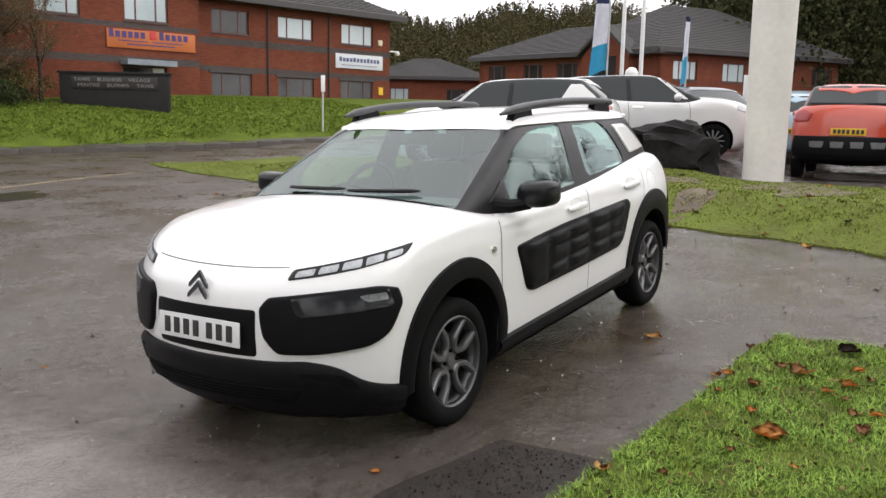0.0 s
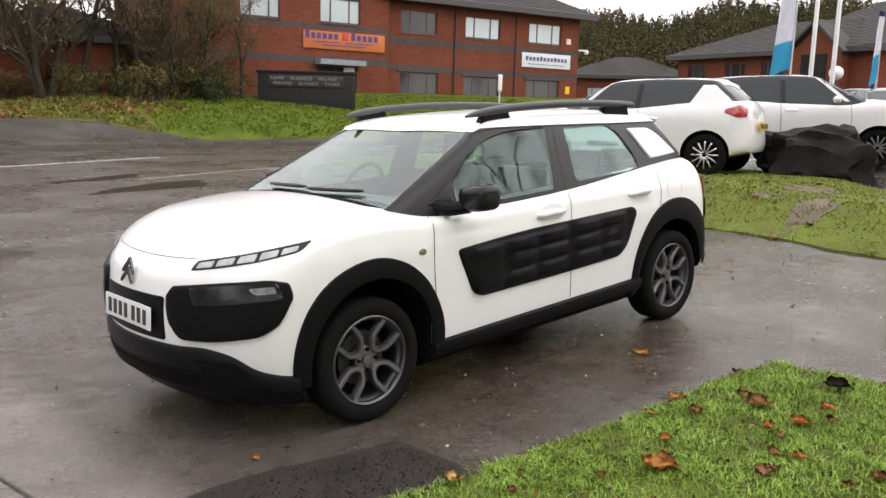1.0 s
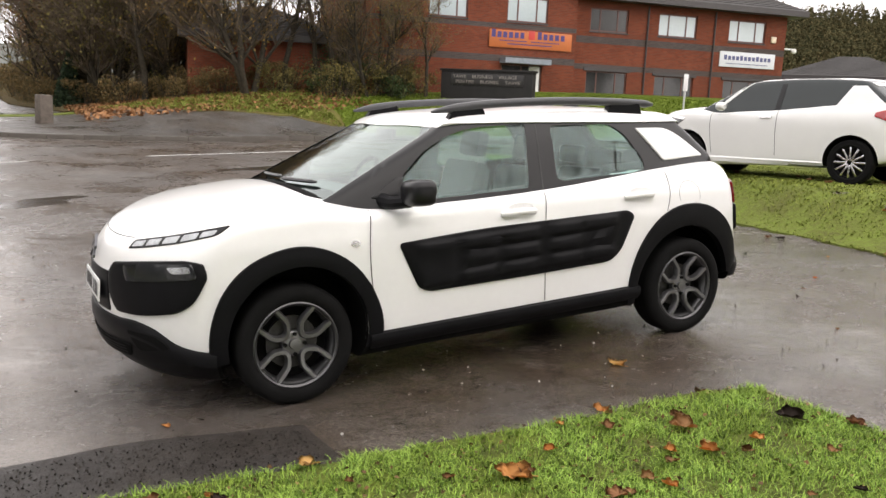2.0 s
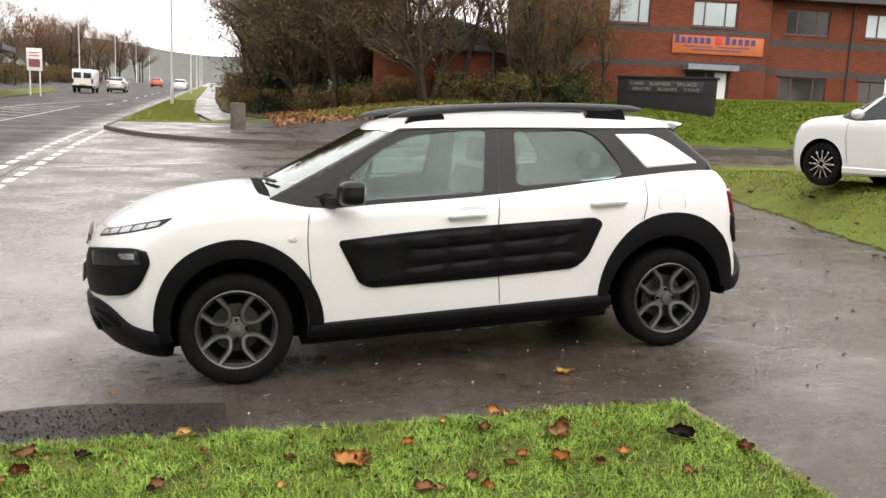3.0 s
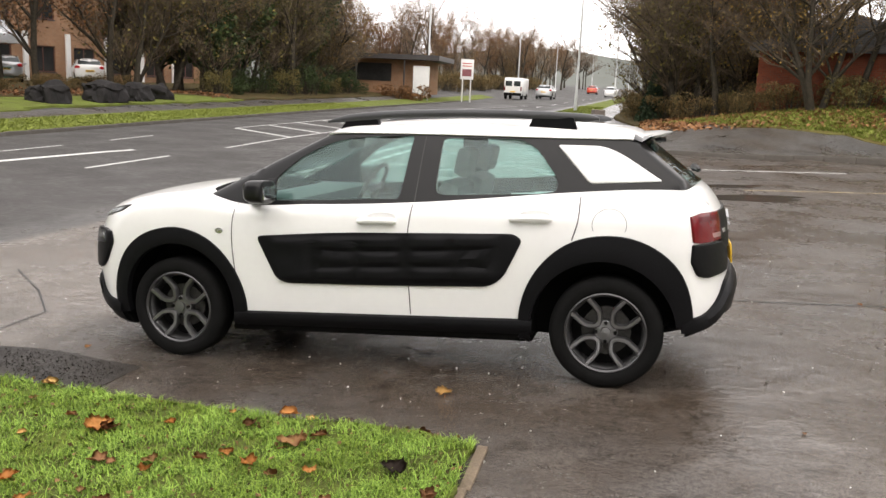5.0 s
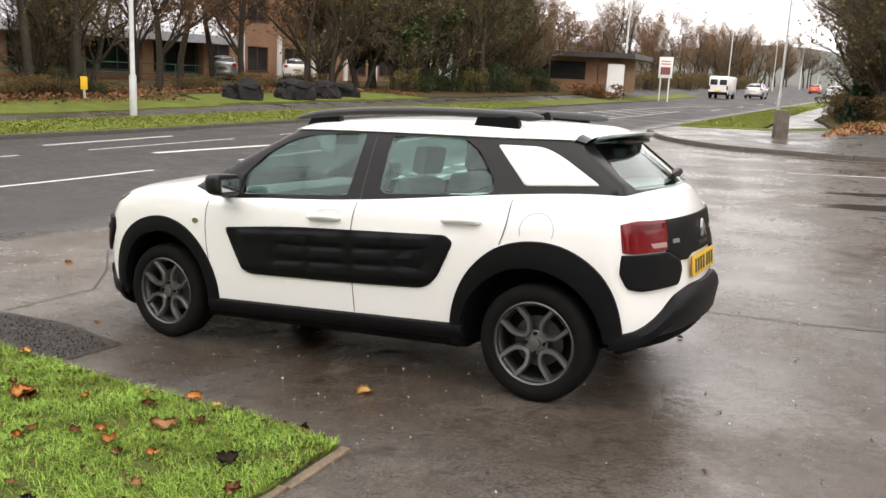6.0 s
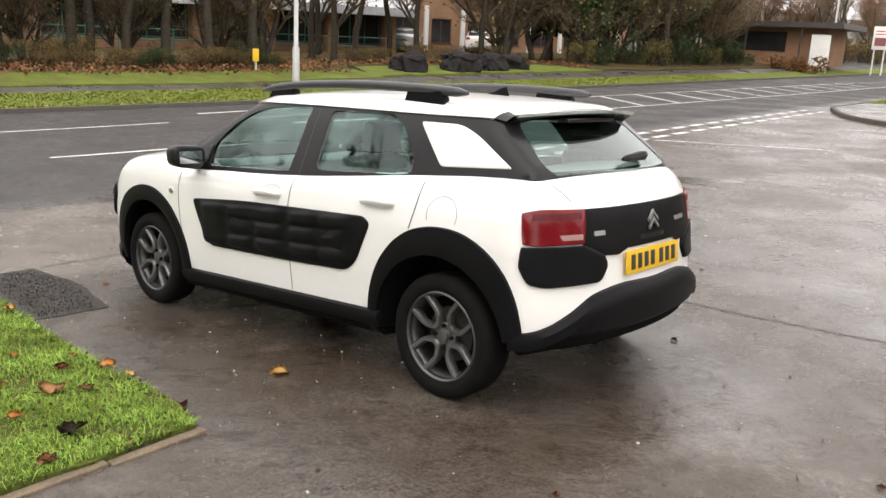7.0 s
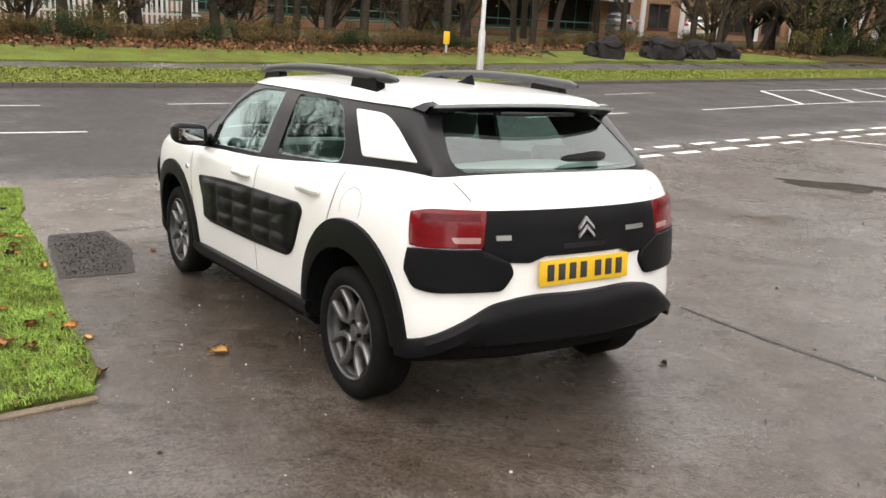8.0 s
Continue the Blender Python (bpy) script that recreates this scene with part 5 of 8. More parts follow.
h1 = Vector((-0.26, 0.966))
other_car("parked_hatchback", "white hatchback parked on the grass bank", (8.0, 4.08), h1, (3.85, 1.69, 1.44), WHITE2, WHITE2)
h2 = Vector((0.42, -0.91))
other_car("parked_coupe", "white small car with a black roof beside boulder", (11.2, 3.1), h2, (4.1, 1.78, 1.56), WHITE2, GREY2)
other_car("parked_crossover", "orange-red crossover with black cladding facing away", (12.5, -0.5), Vector((0.99, 0.1)), (4.3, 1.84, 1.6), RED2, RED2, cladding=True)
other_car("parked_saloon", "pale blue car behind the white column", (16.0, 1.25), Vector((0.97, 0.2)), (4.2, 1.75, 1.45), BLUE2, BLUE2)
other_car("parked_wagon", "dark grey car parked behind the white one", (16.2, 3.4), Vector((-0.75, -0.66)), (4.3, 1.75, 1.42), GREY2, GREY2)
other_car("distant_car", "silver car driving away on the main road", (-11.2, 88.0), Vector((0.0, 1.0)), (4.3, 1.8, 1.5), SILVER2, SILVER2, "traffic")
other_car("distant_car", "red car far down the main road", (-11.4, 150.0), Vector((0.0, 1.0)), (4.3, 1.8, 1.5), RED2, RED2, "traffic")
other_car("distant_car", "white car far down the main road", (-6.6, 125.0), Vector((0.0, -1.0)), (4.3, 1.8, 1.5), WHITE2, WHITE2, "traffic")
other_car("distant_car", "pale car parked by the brick offices", (-35.0, 36.5), Vector((-0.66, 0.75)), (4.3, 1.8, 1.5), SILVER2, SILVER2, "parked cars")
other_car("distant_car", "white car parked by the brick offices", (-34.5, 43.0), Vector((-0.66, 0.75)), (4.3, 1.8, 1.5), WHITE2, WHITE2, "parked cars")


def van(x, y):
    v = thing("delivery_van", "white delivery van driving away on the road", "van", pose(x, y, float(land(x, y)) + 0.03), "traffic")
    bm = bmesh.new()
    box(bm, (-0.88, -1.9, 0.35), (0.88, 2.3, 2.05), 0.14)
    part("body", bm, WHITE2, v)
    for sx in (-1, 1):
        bm = bmesh.new()
        box(bm, (sx * 0.42 - 0.32, -1.93, 1.25), (sx * 0.42 + 0.32, -1.88, 1.75), 0.02)
        part("rear_window", bm, DARKGLASS, v)
        bm = bmesh.new()
        box(bm, (sx * 0.8 - 0.07, -1.93, 0.8), (sx * 0.8 + 0.07, -1.88, 1.2), 0.02)
        part("tail_lamp", bm, RED, v)
        for yy in (-1.2, 1.4):
            part("wheel", cylinder(bmesh.new(), (sx * 0.78, yy, 0.32), (1, 0, 0), 0.32, 0.2, 24), RUBBER, v)
    bm = bmesh.new()
    box(bm, (-0.85, -1.98, 0.35), (0.85, -1.86, 0.62), 0.03)
    part("bumper", bm, CLAD, v)
    bm = bmesh.new()
    box(bm, (-0.26, -1.99, 0.66), (0.26, -1.9, 0.77))
    part("number_plate", bm, PLATE_Y, v, smooth=False)


van(-13.1, 80.0)

# ---------------------------------------------------------------- plants
BARK = material("bark", (0.075, 0.06, 0.046), 0.95, spread=0.5, scale=9, bump=1.0, bump_scale=40, alt=(0.026, 0.026, 0.019), spec=0.1)
TWIG = material("twigs", (0.14, 0.108, 0.078), 0.95, spread=0.4, scale=3, spec=0.1)


def leaf_material(name, a, b, spec=0.2):
    m = bpy.data.materials.new(name)
    m.use_nodes = True
    n, l = m.node_tree.nodes, m.node_tree.links
    s = n["Principled BSDF"]
    s.inputs["Roughness"].default_value, s.inputs["Specular IOR Level"].default_value = 0.7, spec
    g, r, o, mx = n.new("ShaderNodeNewGeometry"), n.new("ShaderNodeValToRGB"), n.new("ShaderNodeObjectInfo"), n.new("ShaderNodeMath")
    mx.operation = "FRACT"
    ad = n.new("ShaderNodeMath")
    l.new(g.outputs["Random Per Island"], ad.inputs[0])
    sc = n.new("ShaderNodeMath")
    sc.operation, sc.inputs[1].default_value = "MULTIPLY", 0.35
    l.new(o.outputs["Random"], sc.inputs[0])
    l.new(sc.outputs[0], ad.inputs[1])
    l.new(ad.outputs[0], mx.inputs[0])
    l.new(mx.outputs[0], r.inputs[0])
    r.color_ramp.elements[0].color, r.color_ramp.elements[1].color = (*a, 1), (*b, 1)
    l.new(r.outputs[0], s.inputs["Base Color"])
    return m


LEAF_GOLD = leaf_material("golden_leaves", (0.09, 0.07, 0.025), (0.30, 0.18, 0.045))
LEAF_BROWN = leaf_material("brown_leaves", (0.10, 0.05, 0.025), (0.24, 0.12, 0.045))
LEAF_GREEN = leaf_material("dark_leaves", (0.018, 0.032, 0.014), (0.06, 0.085, 0.025))
LEAF_OLIVE = leaf_material("olive_leaves", (0.055, 0.053, 0.02), (0.19, 0.15, 0.045))
LEAF_BRAMBLE = leaf_material("bramble_leaves", (0.055, 0.052, 0.02), (0.20, 0.125, 0.05))
LEAF_PINE = leaf_material("pine_needles", (0.012, 0.025, 0.014), (0.035, 0.055, 0.025))


def quads(name, centres, sizes, mat, parent=None, seed=0, flat=0.0, label="", category="", kind="", long=1.6):
    """Many small leaves in one mesh."""
    r = np.random.RandomState(seed)
    c = np.asarray(centres, float)
    n = len(c)
    u = r.normal(size=(n, 3))
    if flat:
        u[:, 2] *= 1 - flat
    u /= np.linalg.norm(u, axis=1)[:, None]
    v = r.normal(size=(n, 3))
    if flat:
        v[:, 2] *= 1 - flat
    v -= u * np.sum(u * v, axis=1)[:, None]
    v /= np.linalg.norm(v, axis=1)[:, None]
    s = np.asarray(sizes, float)[:, None] * np.ones((n, 1))
    w = np.cross(u, v) * s * 0.25
    co = np.stack([c - u * s * long / 2, c + v * s * 0.5 + w, c + u * s * long / 2, c - v * s * 0.5 + w], 1).reshape(-1, 3)
    me = bpy.data.meshes.new(name)
    me.vertices.add(4 * n)
    me.vertices.foreach_set("co", co.ravel())
    me.loops.add(4 * n)
    me.loops.foreach_set("vertex_index", np.arange(4 * n))
    me.polygons.add(n)
    me.polygons.foreach_set("loop_start", np.arange(0, 4 * n, 4))
    me.polygons.foreach_set("loop_total", np.full(n, 4))
    me.update()
    me.validate()
    me.materials.append(mat)
    ob = new(name, me)
    ob.parent = parent
    return tagged(ob, label, category, kind=kind)


def tubes_mesh(name, segs, mat, parent, sides=5):
    """Tapered pieces (a, b, radius a, radius b) joined into one mesh."""
    a, b = np.array([s[0] for s in segs], float), np.array([s[1] for s in segs], float)
    ra, rb = np.array([s[2] for s in segs]), np.array([s[3] for s in segs])
    d = b - a
    d /= np.maximum(np.linalg.norm(d, axis=1), 1e-6)[:, None]
    ref = np.where(np.abs(d[:, 2:3]) < 0.9, np.array([[0, 0, 1.0]]), np.array([[1.0, 0, 0]]))
    u = np.cross(d, ref)
    u /= np.linalg.norm(u, axis=1)[:, None]
    v = np.cross(d, u)
    ang = np.arange(sides) * 2 * math.pi / sides
    ring = u[:, None, :] * np.cos(ang)[None, :, None] + v[:, None, :] * np.sin(ang)[None, :, None]
    lo, hi = a[:, None, :] + ring * ra[:, None, None], b[:, None, :] + ring * rb[:, None, None]
    co = np.concatenate([lo, hi], 1).reshape(-1, 3)
    n = len(segs)
    base = (np.arange(n) * 2 * sides)[:, None, None]
    k = np.arange(sides)
    f = np.stack([k, (k + 1) % sides, (k + 1) % sides + sides, k + sides], 1)[None] + base
    f = f.reshape(-1, 4)
    me = bpy.data.meshes.new(name)
    me.vertices.add(len(co))
    me.vertices.foreach_set("co", co.ravel())
    me.loops.add(f.size)
    me.loops.foreach_set("vertex_index", f.ravel())
    me.polygons.add(len(f))
    me.polygons.foreach_set("loop_start", np.arange(0, f.size, 4))
    me.polygons.foreach_set("loop_total", np.full(len(f), 4))
    me.polygons.foreach_set("use_smooth", [True] * len(f))
    me.update()
    me.materials.append(mat)
    ob = new(name, me)
    ob.parent = parent
    return ob


def tree(seed, height, spread, leaf, leaves, label, stems=1, leaf_size=0.09, low=0.25, twigs=5):
    """A tapered trunk with limbs, twigs and what leaves it has left."""
    r = random.Random(seed)
    wood, thin, tips = [], [], []

    def grow(p, d, length, radius, level):
        steps = 4 if level == 0 else 3
        for k in range(steps):
            q = p + d * length / steps
            r2 = radius * (1 - 0.75 * (k + 1) / steps) if level else radius * (1 - 0.6 * (k + 1) / steps)
            r1 = radius * (1 - 0.75 * k / steps) if level else radius * (1 - 0.6 * k / steps)
            (wood if level < 2 else thin).append((tuple(p), tuple(q), max(r1, 0.004), max(r2, 0.003)))
            h = (k + 1) / steps
            if level == 0 and h > low or level > 0:
                for _ in range({0: 3, 1: 3, 2: twigs}.get(level, 0)):
                    a = r.uniform(0, 6.283)
                    side = Vector((math.cos(a), math.sin(a), 0))
                    nd = (d * r.uniform(0.35, 0.9) + side * r.uniform(0.5, 1.0) * spread + Vector((0, 0, r.uniform(-0.1, 0.45)))).normalized()
                    grow(q, nd, length * r.uniform(0.34, 0.58), max(r2 * r.uniform(0.45, 0.7), 0.005), level + 1)
            d = (d + Vector((r.uniform(-1, 1), r.uniform(-1, 1), r.uniform(-0.2, 0.6))) * 0.16 * (1 + level * 0.6)).normalized()
            p = q
            if level >= 2:
                tips.append(tuple(p))

    t = thing("tree", label, "tree", None, "roadside trees")
    for s in range(stems):
        a = r.uniform(0, 6.28)
        lean = Vector((math.cos(a), math.sin(a), 0)) * (0.35 if stems > 1 else 0.06)
        grow(Vector((lean.x * 0.4, lean.y * 0.4, -0.2)), (Vector((0, 0, 1)) + lean).normalized(), height * 0.62 * r.uniform(0.85, 1.0), height * (0.016 if stems == 1 else 0.015), 0)
    tubes_mesh("trunk", wood, BARK, t, 7)
    tubes_mesh("twig_crown", thin, TWIG, t, 3)
    if leaves:
        tip = np.array([r.choice(tips) for _ in range(leaves)]) + np.random.RandomState(seed).normal(size=(leaves, 3)) * 0.22
        quads("crown", tip, np.random.RandomState(seed + 1).uniform(0.6, 1.4, leaves) * leaf_size, leaf, t, seed)
    return t


def place(model, spots):
    """Copies of a model tree at (x, y, size, turn)."""
    for x, y, s, turn in spots:
        m = pose(x, y, float(land(x, y)), 0, 0, turn)
        copy_thing(model, m @ Matrix.Scale(s, 4))


def bush(seed, rx, ry, h, mat, n, label, size=0.10, name="bush"):
    r = np.random.RandomState(seed)
    t = thing(name, label, "bush", None, "roadside bushes")
    lobes = [(r.uniform(-0.8, 0.8) * rx, r.uniform(-0.7, 0.7) * ry, r.uniform(0.15, 0.9) * h, r.uniform(0.14, 0.36)) for _ in range(22)]
    pts = []
    for k in range(n):
        cx, cy, cz, q = lobes[k % 22]
        d = r.normal(size=3)
        d /= np.linalg.norm(d)
        s = r.uniform(0.55, 1.0) ** 0.5
        pts.append((cx + d[0] * rx * q * s, cy + d[1] * ry * q * s, max(0.02, cz + d[2] * h * q * 0.9 * s)))
    quads("leaves", pts, r.uniform(0.6, 1.4, n) * size, mat, t, seed)
    segs = []
    for k in range(60):
        a, w = r.uniform(0, 6.28), r.uniform(0.1, 0.85)
        segs.append(((rx * w * 0.6 * math.cos(a), ry * w * 0.6 * math.sin(a), -0.1), (rx * w * math.cos(a + 0.2), ry * w * math.sin(a + 0.2), h * r.uniform(0.5, 1.25)), 0.014, 0.004))
    tubes_mesh("woody_base", segs, BARK, t, 4)
    return t


rt = random.Random(5)
gold = tree(11, 9.5, 1.0, LEAF_GOLD, 4200, "spreading roadside tree with thin golden autumn leaves", 3, 0.06, 0.2, 5)
bare = tree(23, 10.5, 0.75, LEAF_BROWN, 1300, "nearly bare brown roadside tree in late autumn", 1, 0.055, 0.3)
slim = tree(37, 11.0, 0.55, LEAF_OLIVE, 3000, "slim roadside tree with sparse olive leaves", 1, 0.06, 0.3)
leafy = tree(41, 10.0, 0.8, LEAF_GREEN, 9000, "dark green leafy roadside tree", 1, 0.17, 0.12, 4)
rust = tree(53, 10.5, 0.8, LEAF_BROWN, 4800, "tree with hanging rust-brown leaves", 1, 0.08, 0.2)
gold.matrix_world = pose(6.7, 28.2, float(land(6.7, 28.2)), 0, 0, 40)
bare.matrix_world = pose(3.6, 38.5, float(land(3.6, 38.5)))
slim.matrix_world = pose(10.6, 27.6, float(land(10.6, 27.6)))
leafy.matrix_world = pose(-21.5, 37.0, float(land(-21.5, 37)))
rust.matrix_world = pose(-25.5, 27.5, float(land(-25.5, 27.5)))


def grove(models, n, x0, x1, y0, y1, s0, s1, seed):
    r = random.Random(seed)
    for k in range(n):
        x, y = r.uniform(x0, x1), r.uniform(y0, y1)
        place(models[k % len(models)], [(x, y, r.uniform(s0, s1), r.uniform(0, 360))])


# the wood at the corner and along the east side of the road
grove([bare, gold, bare, slim, rust], 10, 1.4, 5.2, 34, 40, 0.75, 1.05, 1)
grove([bare, rust, bare, slim], 12, 1.4, 8, 40, 48, 0.85, 1.15, 12)
grove([bare, rust, bare], 20, 1.0, 9, 46, 90, 0.9, 1.25, 2)
grove([bare, rust], 16, 1.0, 10, 90, 190, 0.9, 1.3, 3)
# along the west side
place(bare, [(-22.6, 8.9, 1.1, 10), (-22.2, 10.4, 0.95, 80), (-21.8, 11.6, 1.05, 150), (-21.2, 12.9, 1.0, 200), (-23.6, 7.2, 1.15, 260), (-23.9, 4.8, 1.0, 300), (-24.2, 2.6, 1.1, 20), (-24.6, 0.2, 1.0, 70), (-25.0, -3.0, 1.1, 120)])
place(slim, [(-20.8, 14.4, 1.0, 30), (-22.9, 9.6, 0.9, 130), (-23.2, 6.0, 0.95, 220), (-24.8, 3.8, 1.0, 310)])
place(gold, [(-21.6, 15.2, 0.8, 90), (-23.0, 34.0, 1.0, 20)])
grove([rust, rust, bare], 9, -30, -22.5, 19, 33, 0.75, 1.1, 4)
grove([leafy, leafy, slim], 10, -25, -19.6, 33, 47, 0.75, 1.1, 5)
grove([gold, leafy, bare], 6, -24, -19.5, 46, 52, 0.7, 0.95, 6)
grove([bare, rust, bare], 26, -40, -21, 74, 112, 0.75, 1.05, 7)
grove([bare, rust, gold], 18, -36, -20, 112, 190, 0.8, 1.15, 8)
grove([leafy, bare], 8, -44, -28, 55, 72, 0.8, 1.0, 9)
grove([bare, rust, bare], 26, -31, -18.8, 118, 250, 0.95, 1.3, 13)
# trees behind the walk, that the windows mirror
place(bare, [(-36 + 6.2 * k, -12.4 - 1.6 * (k % 2), 1.0 + 0.1 * (k % 3), 67 * k) for k in range(12)])
# unseen leafy rows, added to hold down low sky light and reflections
place(leafy, [(-36 + 4.4 * k, -15.6 - 1.4 * (k % 2), 0.82 + 0.06 * (k % 3), 67 * k) for k in range(17)])
place(leafy, [(-33 + 5.4 * k, -20.5 - 1.2 * (k % 2), 1.15 + 0.06 * (k % 3), 40 + 67 * k) for k in range(13)])
place(bare, [(-6, -24, 1.2, 40), (0, -27, 1.3, 100), (6, -24, 1.2, 200), (12, -22, 1.1, 290), (-13, -20, 1.2, 10)])

green_bush = bush(3, 2.0, 1.5, 1.9, LEAF_GREEN, 4400, "dense dark green evergreen shrub", 0.055)
olive_bush = bush(4, 1.6, 1.4, 1.5, LEAF_OLIVE, 3200, "straggly olive-brown shrub with thin stems", 0.045)
brown_bush = bush(6, 1.7, 1.4, 1.2, LEAF_BRAMBLE, 3400, "rust-brown bramble thicket on leaf litter", 0.045)
for b, x, y in ((green_bush, 10.6, 27.6), (olive_bush, 11.9, 26.6), (brown_bush, 8.6, 29.4)):
    b.matrix_world = pose(x, y, float(land(x, y)) - 0.05)
place(olive_bush, [(9.6, 26.6, 1.0, 50), (12.2, 26.0, 0.9, 120), (8.0, 28.2, 0.8, 200), (4.6, 32.5, 0.8, 10), (11.2, 27.6, 1.0, 70)])
place(green_bush, [(11.8, 26.4, 0.8, 80), (9.8, 29.6, 0.9, 160), (5.4, 34.0, 0.8, 230)])
place(brown_bush, [(6.0, 29.2, 0.9, 20), (4.4, 30.0, 0.8, 90), (2.9, 31.6, 0.9, 170), (6.9, 30.6, 1.0, 240), (1.8, 33.5, 0.9, 300), (0.8, 36.5, 1.0, 33), (0.4, 40.0, 1.0, 133), (0.3, 45.0, 1.1, 60), (0.2, 52.0, 1.2, 10), (5.2, 31.8, 1.0, 77)])
# brushwood of many thin stems
brush = tree(61, 7.5, 0.75, LEAF_OLIVE, 2600, "tangle of thin leafless stems with a few olive leaves", 6, 0.09, 0.06, 5)
brush.matrix_world = pose(6.2, 31.0, float(land(6.2, 31.0)))
place(slim, [(9.4, 28.6, 0.7, 80), (11.7, 26.1, 0.62, 10), (12.9, 25.5, 0.5, 150)])
place(bare, [(8.2, 28.8, 0.8, 15), (10.0, 27.6, 0.72, 190), (3.4, 31.2, 0.85, 250), (5.2, 30.6, 0.8, 300), (5.0, 40.5, 1.15, 60), (8.6, 42.5, 1.15, 200)])
place(gold, [(10.9, 26.3, 0.6, 200), (4.4, 32.4, 0.9, 120)])
place(brush, [(2.2, 33.5, 0.9, 40), (4.2, 32.6, 0.8, 110), (11.2, 27.8, 0.5, 330), (1.2, 38.0, 1.0, 160), (0.9, 44.0, 1.0, 250), (5.6, 36.0, 1.1, 20)])
place(brush, [(-21.0, 35.0, 1.0, 10), (-21.5, 39.0, 1.1, 100), (-21.3, 43.0, 1.0, 190), (-22.0, 47.5, 1.0, 260), (-23.5, 31.5, 1.0, 330)])
place(brush, [(-24.5, 1.5, 0.6, 10), (-24.0, 4.4, 0.7, 80), (-23.8, 8.0, 0.6, 150), (-23.4, 11.0, 0.7, 210), (-22.6, 14.0, 0.6, 300), (-25.4, -2.5, 0.6, 45)])
place(leafy, [(-23.5, 36.0, 1.1, 70), (-24.0, 41.0, 1.2, 160), (-23.0, 45.0, 1.1, 240)])
r = random.Random(9)
for k in range(22):
    place(brown_bush if k % 4 else green_bush, [(-20.2 - r.uniform(0, 1.0), -6 + 1.02 * k, r.uniform(0.4, 0.6), r.uniform(0, 360))])
for k in range(15):
    y = -3 + 2.0 * k
    if y < 16.5 or y > 31:
        place(brown_bush if k % 3 else olive_bush, [(-20.6 - r.uniform(0, 2.5), y + r.uniform(-0.6, 0.6), r.uniform(0.45, 0.75), r.uniform(0, 360))])
for k in range(9):
    place(green_bush if k % 3 else olive_bush, [(-19.6 - r.uniform(0, 1.2), 34 + 2.2 * k, r.uniform(0.7, 1.05), r.uniform(0, 360))])
for k in range(5):
    place(brown_bush, [(-22.5 - r.uniform(0, 2), 21 + 2.4 * k, r.uniform(0.5, 0.7), r.uniform(0, 360))])
for k in range(16):
    place(brown_bush, [(-20 - r.uniform(0, 3), 66 + 5 * k, r.uniform(1.2, 1.8), r.uniform(0, 360)), (1.5 + r.uniform(0, 2), 56 + 6 * k, r.uniform(1.2, 1.8), r.uniform(0, 360))])

# small spruce at the edge of the wood
spruce = thing("young_spruce", "small young blue-green spruce among brambles", "tree", pose(0.9, 34.5, float(land(0.9, 34.5))))
rs = np.random.RandomState(8)
pts = []
for k in range(2600):
    h = rs.uniform(0.05, 1) ** 1.3
    rad = (1 - h) * 0.85 * rs.uniform(0.2, 1)
    a = rs.uniform(0, 6.28)
    pts.append((rad * math.cos(a), rad * math.sin(a), 0.2 + 2.3 * h - 0.25 * rad))
quads("needles", pts, rs.uniform(0.06, 0.12, 2600), LEAF_PINE, spruce, 8)
tubes_mesh("trunk", [((0, 0, -0.1), (0, 0, 2.3), 0.05, 0.01)], BARK, spruce, 6)


# ---------------------------------------------------------------- far woods and hills
def wood_hill(name, bearing0, bearing1, dist0, dist1, height, n, seed, mats, label, size, per=40, leaf=0.11):
    """A far wooded slope: land with thousands of tree-shaped clumps."""
    r = np.random.RandomState(seed)
    bm = bmesh.new()
    rows = []
    for d in np.linspace(dist0, dist1, 8):
        f = (d - dist0) / (dist1 - dist0)
        rows.append([(d * math.cos(radians(b)), d * math.sin(radians(b)), height * f * (1 + 0.1 * math.sin(b * 0.31) + 0.05 * math.sin(b * 0.9)) - 0.5) for b in np.linspace(bearing0, bearing1, 40)])
    grid_faces(bm, rows)
    hill = tagged(part(name, bm, mats[0]), label, "hill", kind="structure")
    f = r.uniform(0, 1, n) ** 0.7
    b = np.radians(r.uniform(bearing0, bearing1, n))
    d = dist0 + (dist1 - dist0) * f
    bd = np.degrees(b)
    z = height * f * (1 + 0.1 * np.sin(bd * 0.31) + 0.05 * np.sin(bd * 0.9)) - 0.5
    h = size * r.uniform(0.6, 1.35, n)
    cs, sz = [], []
    for k in range(per):
        q = r.uniform(0, 1, n)
        rad = (1 - q) * h * 0.26 + 0.02 * h
        a = r.uniform(0, 6.28, n)
        cs.append(np.stack([d * np.cos(b) + rad * np.cos(a), d * np.sin(b) + rad * np.sin(a), z + h * (0.1 + 0.9 * q)], 1))
        sz.append(h * leaf)
    quads(name.replace("hill", "trees"), np.concatenate(cs), np.concatenate(sz), mats[1], None, seed, 0.0, label.replace("slope", "trees on the slope"), "trees", "stuff", 1.3)
    return hill


